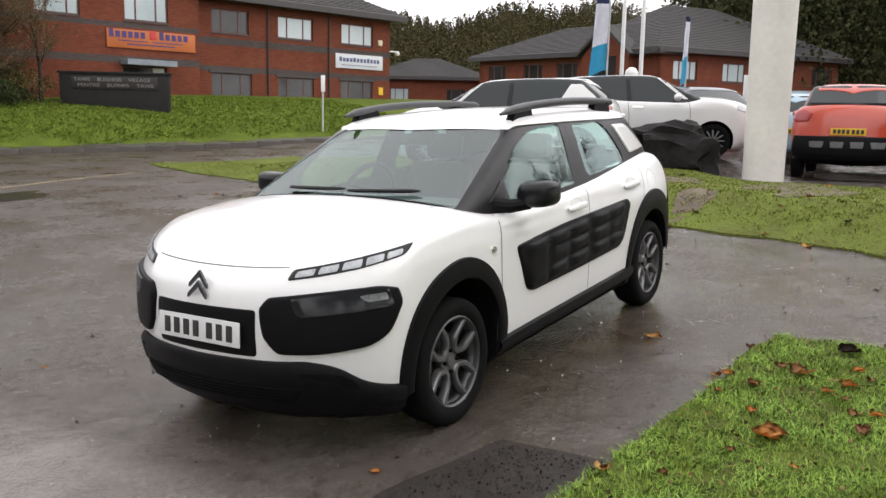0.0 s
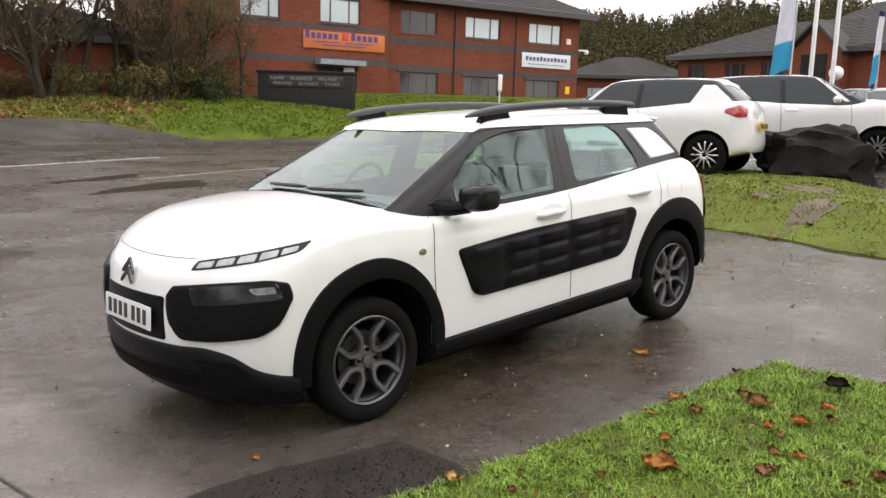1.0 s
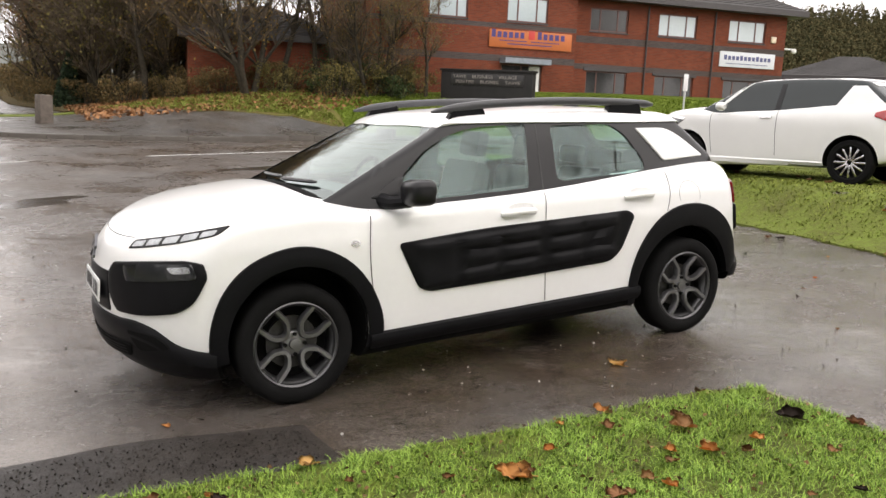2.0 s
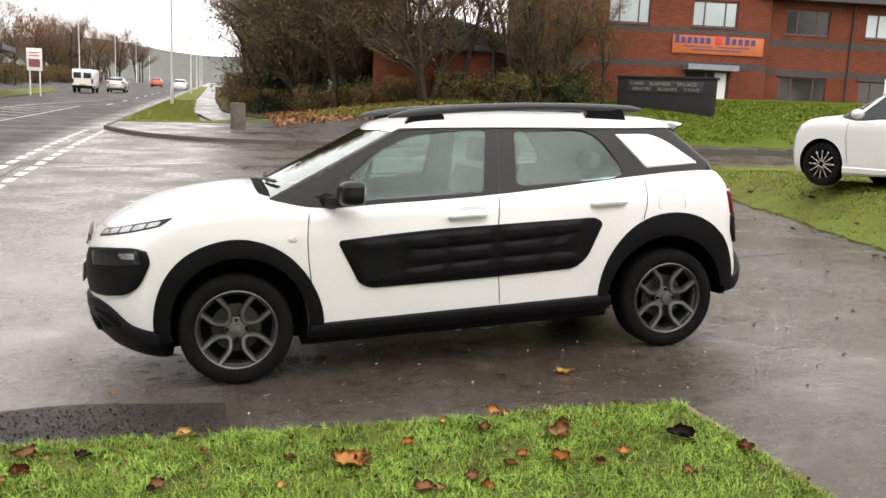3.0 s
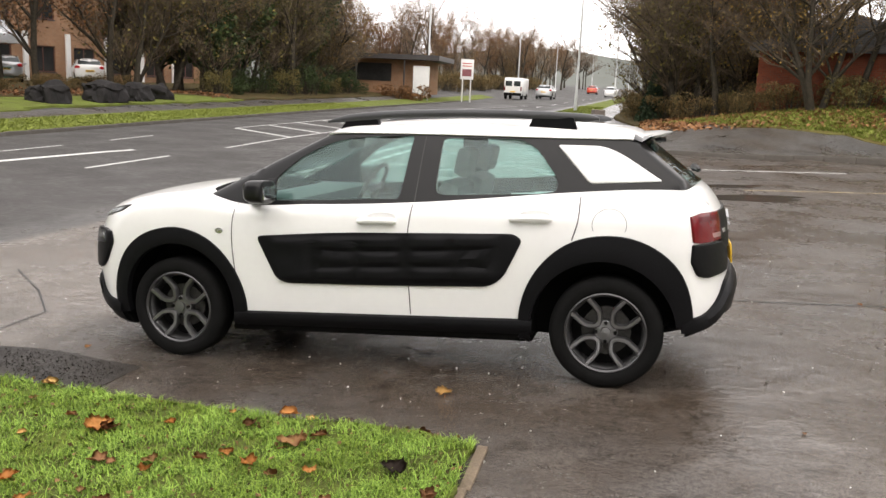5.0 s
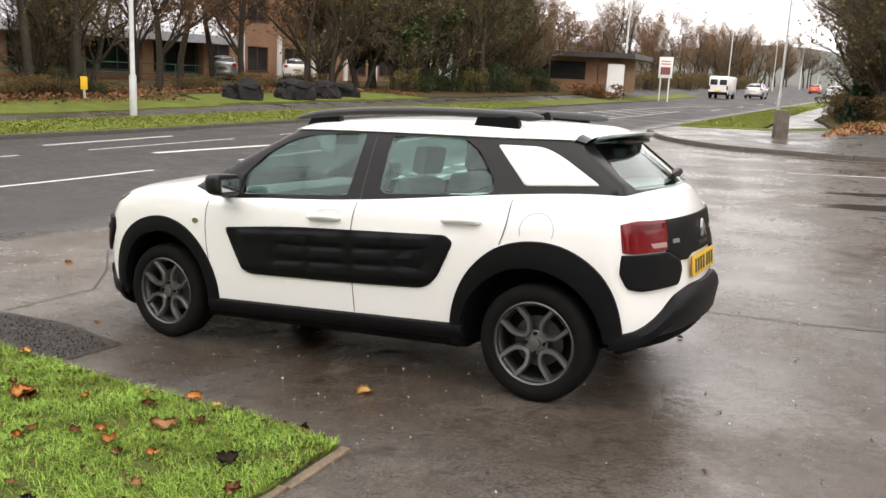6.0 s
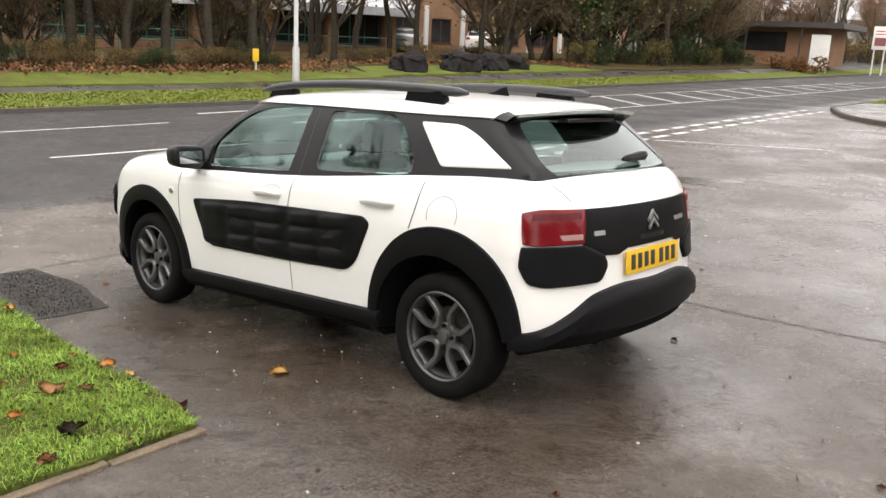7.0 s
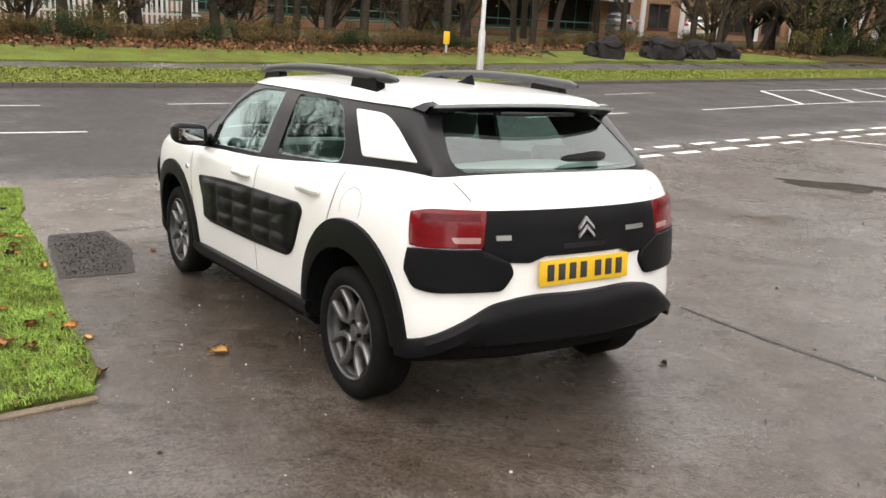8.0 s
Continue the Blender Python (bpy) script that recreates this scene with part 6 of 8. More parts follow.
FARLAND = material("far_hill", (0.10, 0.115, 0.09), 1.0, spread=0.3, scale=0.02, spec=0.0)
# far leaves are paler than near ones, with distance haze put into their colour
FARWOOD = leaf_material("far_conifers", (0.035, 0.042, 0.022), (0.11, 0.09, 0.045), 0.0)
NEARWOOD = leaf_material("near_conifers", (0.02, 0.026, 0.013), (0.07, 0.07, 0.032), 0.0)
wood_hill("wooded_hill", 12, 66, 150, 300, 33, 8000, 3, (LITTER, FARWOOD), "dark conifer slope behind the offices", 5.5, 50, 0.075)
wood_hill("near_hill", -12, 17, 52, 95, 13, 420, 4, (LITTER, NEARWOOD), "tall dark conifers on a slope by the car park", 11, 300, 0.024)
# there is no mist here: haze is put into the hill's base colour
PALEHILL = material("haze_tinted_hill", (0.145, 0.152, 0.14), 1.0, spread=0.12, scale=0.01, spec=0.0)
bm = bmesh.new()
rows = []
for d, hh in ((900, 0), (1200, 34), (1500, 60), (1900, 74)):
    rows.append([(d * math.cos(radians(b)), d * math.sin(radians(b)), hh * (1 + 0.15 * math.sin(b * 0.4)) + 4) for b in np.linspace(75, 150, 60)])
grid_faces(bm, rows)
tagged(part("distant_hill", bm, PALEHILL), "pale haze-coloured hill at the end of the road", "hill", kind="structure")


# ---------------------------------------------------------------- brick offices
def brick_material(name, a, b, mortar, scale=1.0):
    m = bpy.data.materials.new(name)
    m.use_nodes = True
    n, l = m.node_tree.nodes, m.node_tree.links
    s = n["Principled BSDF"]
    s.inputs["Roughness"].default_value, s.inputs["Specular IOR Level"].default_value = 0.9, 0.2
    co, mp, br, sep, cmb = n.new("ShaderNodeTexCoord"), n.new("ShaderNodeMapping"), n.new("ShaderNodeTexBrick"), n.new("ShaderNodeSeparateXYZ"), n.new("ShaderNodeCombineXYZ")
    l.new(co.outputs["Object"], sep.inputs[0])
    ad = n.new("ShaderNodeMath")
    l.new(sep.outputs[0], ad.inputs[0])
    l.new(sep.outputs[1], ad.inputs[1])
    l.new(ad.outputs[0], cmb.inputs[0])
    l.new(sep.outputs[2], cmb.inputs[1])
    l.new(cmb.outputs[0], br.inputs["Vector"])
    br.inputs["Color1"].default_value, br.inputs["Color2"].default_value, br.inputs["Mortar"].default_value = (*a, 1), (*b, 1), (*mortar, 1)
    br.inputs["Scale"].default_value = 1.0
    br.inputs["Brick Width"].default_value, br.inputs["Row Height"].default_value, br.inputs["Mortar Size"].default_value = 0.225, 0.075, 0.006
    nz, mx = n.new("ShaderNodeTexNoise"), n.new("ShaderNodeMix")
    nz.inputs["Scale"].default_value, nz.inputs["Detail"].default_value = 0.7, 6
    mx.data_type, mx.blend_type = "RGBA", "MULTIPLY"
    mx.inputs["Factor"].default_value = 0.5
    l.new(co.outputs["Object"], nz.inputs["Vector"])
    l.new(br.outputs["Color"], mx.inputs["A"])
    l.new(nz.outputs[0], mx.inputs["B"])
    l.new(mx.outputs["Result"], s.inputs["Base Color"])
    bp = n.new("ShaderNodeBump")
    bp.inputs["Distance"].default_value, bp.inputs["Strength"].default_value = 0.01, 0.5
    l.new(br.outputs["Fac"], bp.inputs["Height"])
    bp.invert = True
    l.new(bp.outputs[0], s.inputs["Normal"])
    return m


BRICK = brick_material("red_brick", (0.245, 0.064, 0.032), (0.18, 0.047, 0.026), (0.17, 0.10, 0.07))
BAND = brick_material("grey_brick_band", (0.105, 0.085, 0.08), (0.08, 0.066, 0.064), (0.13, 0.115, 0.105))
TANBRICK = brick_material("tan_brick", (0.42, 0.24, 0.14), (0.36, 0.19, 0.11), (0.4, 0.3, 0.22))
TILE = material("roof_tiles", (0.045, 0.042, 0.041), 0.8, spread=0.35, scale=3, bump=0.3, bump_scale=30)
FRAME = material("brown_window_frame", (0.10, 0.04, 0.03), 0.5, spread=0.1)
# the sky's reflection is put into these panes as a pale base colour
SKYPANE = material("pane_sky_colour", (0.40, 0.47, 0.49), 0.12, spread=0.06, scale=1.2, coat=0.7)
DIMPANE = material("dim_window_glass", (0.03, 0.03, 0.03), 0.08, spread=0.4, scale=1.0, coat=0.0, spec=0.4)
FASCIA = material("dark_fascia", (0.04, 0.035, 0.035), 0.5, spread=0.1)
WHITEPAINT = material("white_sheet", (0.75, 0.75, 0.74), 0.5, spread=0.08, scale=1.0)


def wall(name, length, z0, z1, openings, mat, parent, bands=(), depth=0.25, reveal=0.1):
    """A wall along x at y = 0 facing -y, with real openings and bands of other brick."""
    xs = sorted({0.0, length, *(v for o in openings for v in o[:2])})
    zs = sorted({z0, z1, *(v for o in openings for v in o[2:4]), *(v for b in bands for v in b)})
    bm = bmesh.new()
    for i in range(len(xs) - 1):
        for j in range(len(zs) - 1):
            cx, cz = (xs[i] + xs[i + 1]) / 2, (zs[j] + zs[j + 1]) / 2
            if any(o[0] < cx < o[1] and o[2] < cz < o[3] for o in openings):
                continue
            f = bm.faces.new([bm.verts.new(p) for p in ((xs[i], 0, zs[j]), (xs[i + 1], 0, zs[j]), (xs[i + 1], 0, zs[j + 1]), (xs[i], 0, zs[j + 1]))])
            f.material_index = 1 if any(b[0] < cz < b[1] for b in bands) else 0
    for o in openings:
        p = [(o[0], o[2]), (o[1], o[2]), (o[1], o[3]), (o[0], o[3])]
        for k in range(4):
            a, b = p[k], p[(k + 1) % 4]
            bm.faces.new([bm.verts.new(v) for v in ((a[0], 0, a[1]), (b[0], 0, b[1]), (b[0], depth, b[1]), (a[0], depth, a[1]))])
    for a, b in (((0, 0), (0, depth)), ((length, 0), (length, depth))):
        bm.faces.new([bm.verts.new(v) for v in ((a[0], 0, z0), (a[0], depth, z0), (a[0], depth, z1), (a[0], 0, z1))])
    return part(name, bm, [mat, BAND], parent, smooth=False)


def window(o, panes, pane_mat, parent, lights=3):
    """A window in the opening o = (x0, x1, z0, z1): frame, mullions and panes."""
    x0, x1, z0, z1 = o
    bm = bmesh.new()
    for lo, hi in (((x0, 0.07, z0), (x1, 0.13, z0 + 0.07)), ((x0, 0.07, z1 - 0.07), (x1, 0.13, z1)), ((x0, 0.072, z0 + 0.07), (x0 + 0.07, 0.128, z1 - 0.07)), ((x1 - 0.07, 0.072, z0 + 0.07), (x1, 0.128, z1 - 0.07))):
        box(bm, lo, hi)
    bmesh.ops.remove_doubles(bm, verts=bm.verts, dist=0.006)
    cuts = [x0 + (x1 - x0) * f for f in ((0.27, 0.73) if lights == 3 else (0.5,))]
    w = part("window", bm, FRAME, parent, smooth=False)
    for c in cuts:
        bm = bmesh.new()
        box(bm, (c - 0.035, 0.074, z0 + 0.068), (c + 0.035, 0.126, z1 - 0.068))
        part("mullion", bm, FRAME, w, smooth=False)
    e = [x0 + 0.07] + cuts + [x1 - 0.07]
    for a, b in zip(e[:-1], e[1:]):
        bm = bmesh.new()
        box(bm, (a, 0.095, z0 + 0.06), (b, 0.105, z1 - 0.06))
        part("pane", bm, pane_mat, w, smooth=False)
    bm = bmesh.new()
    box(bm, (x0 - 0.04, -0.04, z0 - 0.06), (x1 + 0.04, 0.09, z0 - 0.002))
    part("sill", bm, FASCIA, w, smooth=False)
    return w


def plain_wall(name, lo, hi, mat, parent):
    bm = bmesh.new()
    box(bm, lo, hi)
    return part(name, bm, mat, parent, smooth=False)


def hip_roof(parent, x0, x1, y0, y1, z, rise, over=0.5, inset=None, courses=True):
    """A hipped roof with an eaves board; x0..x1, y0..y1: the walls."""
    x0, x1, y0, y1 = x0 - over, x1 + over, y0 - over, y1 + over
    half = min(x1 - x0, y1 - y0) / 2
    bm = bmesh.new()
    base = [Vector((x0, y0, z)), Vector((x1, y0, z)), Vector((x1, y1, z)), Vector((x0, y1, z))]
    if x1 - x0 > y1 - y0:
        r0, r1 = Vector((x0 + half, (y0 + y1) / 2, z + rise)), Vector((x1 - half, (y0 + y1) / 2, z + rise))
        faces = [(base[0], base[1], r1, r0), (base[1], base[2], r1), (base[2], base[3], r0, r1), (base[3], base[0], r0)]
    else:
        r0, r1 = Vector(((x0 + x1) / 2, y0 + half, z + rise)), Vector(((x0 + x1) / 2, y1 - half, z + rise))
        faces = [(base[0], base[1], r0), (base[1], base[2], r1, r0), (base[2], base[3], r1), (base[3], base[0], r0, r1)]
    for f in faces:
        bm.faces.new([bm.verts.new(v) for v in f])
        bm.faces.new([bm.verts.new(v - Vector((0, 0, 0.12))) for v in f])
    roof = part("roof", bm, TILE, parent, smooth=False)
    if courses:
        bm = bmesh.new()
        for f in faces:
            lo, hi = (f[0], f[1]), (f[-1], f[2]) if len(f) == 4 else (f[2], f[2])
            n = int((hi[0] - lo[0]).length / 0.33)
            for k in range(1, n):
                a, b = lo[0].lerp(hi[0], k / n), lo[1].lerp(hi[1], k / n)
                up = (f[1] - f[0]).cross(f[2] - f[0]).normalized() * 0.03
                if up.z < 0:
                    up = -up
                c, d = lo[0].lerp(hi[0], (k + 0.92) / n), lo[1].lerp(hi[1], (k + 0.92) / n)
                bm.faces.new([bm.verts.new(v) for v in (a + up, b + up, d, c)])
                bm.faces.new([bm.verts.new(v) for v in (a, b, b + up, a + up)])
        tagged(part("tile_course", bm, TILE, roof, smooth=False), kind="stuff")
    bm = bmesh.new()
    for a, b in zip(base, base[1:] + base[:1]):
        d = (b - a).normalized()
        bm.faces.new([bm.verts.new(v) for v in (a - Vector((0, 0, 0.28)), b - Vector((0, 0, 0.28)), b, a)])
    bm.faces.new([bm.verts.new(v - Vector((0, 0, 0.28))) for v in base])
    part("fascia", bm, FASCIA, parent, smooth=False)
    return roof


# main office block: its face runs along its own x axis
FACE = pose(16.2, 26.5, 0.18, 0, 0, -9.9) @ Matrix.Scale(0.88, 4)
office = thing("office_building", "two-storey red brick office building with grey bands", "building", FACE)
left_open = [(-3.1 + 6.0, -1.2 + 6.0, 5.3, 6.45), (0.75 + 6.0, 2.85 + 6.0, 5.3, 6.45), (0.6 + 6.0, 2.7 + 6.0, 1.95, 3.35), (-6.7 + 6.0, -4.8 + 6.0, 5.3, 6.45)]
wl_ = wall("wall", 10.4, 0.6, 8.6, [o for o in left_open if o[0] > 0], BRICK, office, ((4.98, 5.2), (3.45, 3.75)))
wl_.matrix_local = pose(-6.0, -0.45, 0)
for o in left_open[:2]:
    window(o, 3, SKYPANE, wl_)
window(left_open[2], 2, DIMPANE, wl_, 2)
plain_wall("door_panel", (8.05, 0.06, 1.95), (8.6, 0.09, 3.3), WHITEPAINT, wl_)
plain_wall("canopy", (6.5, -0.7, 3.38), (8.85, 0.1, 3.62), material("canopy_lead", (0.22, 0.25, 0.28), 0.5), wl_)
right_open = [(5.35, 7.45, 5.2, 6.32), (9.2, 11.45, 5.2, 6.32), (13.4, 15.7, 5.2, 6.32), (5.3, 7.6, 2.0, 3.3), (9.2, 11.5, 2.0, 3.25), (13.35, 15.7, 2.0, 3.25)]
wr = wall("wall", 17.0 - 4.4, 0.6, 6.75, [(a - 4.4, b - 4.4, c, d) for a, b, c, d in right_open], BRICK, office, ((4.62, 4.95), (3.35, 3.62)))
wr.matrix_local = pose(4.4, 0, 0)
for k, (a, b, c, d) in enumerate(right_open):
    window((a - 4.4, b - 4.4, c, d), 3, SKYPANE if k in (1, 2) else DIMPANE, wr)
for k in (3, 4, 5):
    a, b, c, d = right_open[k]
    plain_wall("lintel", (a - 4.4 - 0.15, -0.05, d), (b - 4.4 + 0.15, 0.06, d + 0.14), FASCIA, wr)
plain_wall("wall", (-6.0, -0.2, 0.6), (4.4, 10.5, 8.6), BRICK, office).location.z = 0
plain_wall("wall", (4.41, 0.26, 0.6), (17.0, 10.5, 6.7), DIMPANE, office)
plain_wall("wall", (16.76, 0.25, 0.6), (17.0, 10.5, 6.72), BRICK, office)
plain_wall("wall", (-13.5, 1.5, 0.4), (-6.0, 10.5, 4.0), BRICK, office)
hip_roof(office, -13.5, -6.05, 1.5, 10.5, 4.1, 1.6, 0.4)
for x in (4.55, 8.55, 12.5):
    bm = bmesh.new()
    tube(bm, [(x, -0.06, 0.8), (x, -0.06, 6.6)], 0.045, 8)
    part("drainpipe", bm, FASCIA, office)
hip_roof(office, 4.6, 17.0, 0.0, 10.5, 6.95, 3.0, 0.75)
hip_roof(office, -6.0, 4.4, -0.45, 10.5, 8.8, 3.2, 0.6, courses=False)


def sign_board(name, label, m, w, h, face, bars, ink):
    """A board with bars where its lettering is not to be read."""
    s = thing(name, label, "sign", m)
    bm = bmesh.new()
    box(bm, (0, -0.06, 0), (w, 0, h), 0.01)
    part("board", bm, face, s)
    for a, b, c, d in bars:
        bm = bmesh.new()
        box(bm, (a, -0.075, c), (b, -0.058, d))
        part("lettering_bar", bm, ink, s, smooth=False)
    return s


ORANGE = material("orange_sign", (0.45, 0.12, 0.025), 0.5, spread=0.12, scale=0.8)
PURPLE = material("purple_letters", (0.05, 0.03, 0.14), 0.5, spread=0.1)
REDMARK = material("red_mark", (0.5, 0.04, 0.03), 0.5, spread=0.1)
letters = [(0.10 + 0.29 * k, 0.10 + 0.29 * k + 0.2, 0.45, 0.72 if k else 0.80) for k in range(6)] + [(2.45 + 0.3 * k, 2.45 + 0.3 * k + 0.2, 0.45, 0.72 if k else 0.80) for k in range(5)]
s = sign_board("office_sign", "orange sign board with purple lettering bars", FACE @ pose(-0.1, -0.46, 4.1), 4.25, 0.8, ORANGE, letters + [(0.5, 1.9, 0.3, 0.34), (2.1, 3.6, 0.3, 0.34), (0.9, 3.2, 0.15, 0.2)], PURPLE)
bm = bmesh.new()
box(bm, (1.98, -0.08, 0.42), (2.3, -0.058, 0.82), 0.01)
part("emblem", bm, REDMARK, s)
GREYSIGN = material("pale_grey_sign", (0.62, 0.64, 0.67), 0.5, spread=0.06)
NAVY = material("navy_letters", (0.08, 0.09, 0.2), 0.5, spread=0.1)
sign_board("office_sign", "pale grey sign board with blue lettering bars", FACE @ pose(12.95, -0.01, 3.92), 3.45, 0.78, GREYSIGN, [(0.25 + 0.25 * k, 0.25 + 0.25 * k + 0.17, 0.36, 0.56 if k % 4 else 0.6) for k in range(12)] + [(0.4, 3.0, 0.16, 0.19)], NAVY)
# camera and alarm box on the corner
cctv = thing("security_camera", "white security camera on a wall bracket", "camera", FACE @ pose(17.0, -0.02, 5.0))
bm = bmesh.new()
box(bm, (0, -0.05, 0), (0.55, 0.05, 0.08), 0.02)
part("bracket", bm, WHITEPAINT, cctv)
bm = bmesh.new()
bmesh.ops.create_uvsphere(bm, u_segments=14, v_segments=10, radius=0.14)
bmesh.ops.translate(bm, verts=bm.verts, vec=(0.6, 0, -0.05))
part("dome", bm, WHITEPAINT, cctv)
alarm = thing("alarm_box", "pale alarm box on the brick wall", "alarm box", FACE @ pose(16.2, -0.04, 5.45))
bm = bmesh.new()
box(bm, (-0.16, -0.06, -0.16), (0.16, 0.04, 0.16), 0.04)
part("cover", bm, material("cream_plastic", (0.7, 0.6, 0.45), 0.5), alarm)
notice = thing("wall_notice", "small yellow notice on the brick wall", "notice", FACE @ pose(16.15, -0.02, 2.55))
bm = bmesh.new()
box(bm, (0, -0.02, 0), (0.32, 0.02, 0.42), 0.005)
part("panel", bm, PLATE_Y, notice)

# the dark stone name wall on the lawn
a, b = Vector((13.3, 25.0)), Vector((15.6, 22.1))
ang = math.degrees(math.atan2(b.y - a.y, b.x - a.x))
zb = min(float(land(*a)), float(land(*b)))
mon = thing("name_wall", "dark stone name wall with grey lettering on lawn", "sign", pose(a.x, a.y, 0, 0, 0, ang))
SLATE = material("dark_slate", (0.018, 0.017, 0.0165), 0.6, spread=0.3, scale=3, bump=0.1, spec=0.25)
ln = (b - a).length
bm = bmesh.new()
box(bm, (0, 0, zb - 0.4), (ln, 0.4, 2.66), 0.02)
part("slab", bm, SLATE, mon)
bm = bmesh.new()
box(bm, (-0.05, -0.05, 2.66), (ln + 0.05, 0.45, 2.74), 0.015)
part("coping", bm, SLATE, mon)
bm = bmesh.new()
box(bm, (0.42, -0.03, 2.13), (ln - 0.35, 0.002, 2.56), 0.008)
panel = part("panel", bm, material("panel_black", (0.02, 0.019, 0.019), 0.35, spread=0.2), mon)
LETTER = material("grey_letters", (0.22, 0.20, 0.18), 0.6, spread=0.1)
for txt, x, z in (("TAWE    BUSINESS    VILLAGE", 0.50, 2.40), ("PENTRE    BUSNES    TAWE", 0.62, 2.21)):
    cu = bpy.data.curves.new("lettering", "FONT")
    cu.body, cu.size, cu.extrude = txt, 0.17, 0.006
    tmp = new("lettering", cu)
    bpy.context.view_layer.update()
    me = bpy.data.meshes.new_from_object(tmp.evaluated_get(bpy.context.evaluated_depsgraph_get()))
    bpy.data.objects.remove(tmp)
    me.materials.clear()
    me.materials.append(LETTER)
    wdt = max(v.co.x for v in me.vertices)
    ob = new("lettering", me)
    ob.parent = panel
    ob.matrix_local = Matrix.Translation((x, -0.04, z)) @ Euler((radians(90), 0, 0)).to_matrix().to_4x4() @ Matrix.Diagonal(((ln - 1.1) / wdt, 1, 1, 1))

# ---------------------------------------------------------------- offices beyond
def small_office(m, w, d, z0, eave, rise, label, wins):
    o = thing("office_building", label, "building", m, "brick offices")
    w1 = wall("wall", w, z0, eave, wins, BRICK, o, ((z0, z0 + 1.0),))
    for q in wins:
        window(q, 3, SKYPANE if int(q[0]) % 2 else DIMPANE, w1)
    plain_wall("wall", (0, 0.26, z0), (w, d, eave), BRICK, o)
    side = wall("wall", d, z0, eave, [(2, 3.8, eave - 1.6, eave - 0.5), (d - 4.5, d - 2.7, eave - 1.6, eave - 0.5)], BRICK, o, ((z0, z0 + 1.0),))
    side.matrix_local = pose(0, d, 0, 0, 0, -90) @ pose(0, -0.004, 0)
    for q in [(2, 3.8, eave - 1.6, eave - 0.5), (d - 4.5, d - 2.7, eave - 1.6, eave - 0.5)]:
        window(q, 3, DIMPANE, side)
    hip_roof(o, 0, w, 0, d, eave + 0.25, rise, 0.6)
    return o


o2 = small_office(pose(0, 0, 0), 15.0, 11.0, 0.5, 5.2, 3.2, "brick office with a grey hipped tile roof", [(1.2, 3.0, 3.7, 4.8), (5.0, 6.8, 3.7, 4.8), (8.8, 10.6, 3.7, 4.8), (12.6, 14.4, 3.7, 4.8)])
o2.matrix_world = pose(42.4, 14.0, 0, 0, 0, -28.7)
o3 = small_office(pose(0, 0, 0), 14.0, 8.0, 0.4, 5.1, 2.0, "long brick office wing with grey tiles", [(0.9, 2.4, 3.7, 4.8), (4.0, 5.6, 3.7, 4.8), (6.8, 8.4, 3.7, 4.8), (10.6, 12.2, 3.7, 4.8)])
o3.matrix_world = pose(45.9, 27.6, 0, 0, 0, -104.5)
o4 = small_office(pose(0, 0, 0), 9.0, 7.0, 0.4, 4.3, 1.6, "low brick bungalow office with a grey roof", [(1.5, 3.0, 2.6, 3.6), (6.0, 7.6, 2.6, 3.6)])
o4.matrix_world = pose(50.4, 40.4, 0, 0, 0, -55)
g = thing("porch_gable", "brick gable porch with a pointed tile roof", "porch", pose(43.5, 18.6, 0, 0, 0, -104.5))
bm = prism([(0, 0.5), (3.4, 0.5), (3.4, 5.0), (1.7, 6.5), (0, 5.0)], 1, -0.7, 0.5)
part("gable", bm, BRICK, g, smooth=False)
bm = bmesh.new()
for s_ in (-1, 1):
    box(bm, (-0.15, -1.0, 0), (2.5, 0.6, 0.14), 0.0, pose(1.7, 0, 6.62) @ Matrix.Diagonal((s_, 1, 1, 1)) @ pose(0, 0, 0, 0, 41, 0))
part("roof", bm, TILE, g, smooth=False)
plain_wall("window", (0.9, -0.75, 3.6), (2.5, -0.68, 5.0), DIMPANE, g)

# ---------------------------------------------------------------- things by the car park
COLUMN = material("cream_column", (0.72, 0.70, 0.64), 0.45, spread=0.08, scale=1.0)
col = thing("sign_column", "tall cream-white round column in the grass", "column", pose(9.6, 0.36, float(land(9.6, 0.36)) - 0.05))
bm = bmesh.new()
tube(bm, [(0, 0, 0), (0, 0, 0.06), (0, 0, 3.0), (0, 0, 7.5)], [0.325, 0.315, 0.34, 0.345], 40)
part("shaft", bm, COLUMN, col)
bm = bmesh.new()
box(bm, (-0.9, -0.45, 7.5), (0.9, 0.45, 9.0), 0.1)
part("head", bm, COLUMN, col)


def rock(name, x, y, size, seed, label, sink=0.1, turn=0, stone=None):
    bm = bmesh.new()
    bmesh.ops.create_icosphere(bm, subdivisions=4, radius=1)
    for v in bm.verts:
        p = v.co.copy()
        f = 1 + 0.30 * noise.noise(p * 1.1 + Vector((seed, 0, 0))) + 0.12 * noise.noise(p * 2.7 + Vector((0, seed, 0)))
        q = Vector([math.copysign(abs(c) ** 0.7, c) for c in p]) * f
        q += Vector((0, 0, 0.10)) * round(noise.noise(p * 2.0) * 5) * 0.5 + p * 0.10 * noise.cell(p * 3.1 + Vector((seed, 0, 0)))
        v.co = Vector((q.x * size[0], q.y * size[1], q.z * size[2]))
    ob = part(name, bm, stone or ROCK, None, auto=28)
    ob.matrix_world = pose(x, y, float(land(x, y)) + size[2] * 0.75 - sink, 0, 0, turn)
    return tagged(ob, label, "boulder", "boulders")


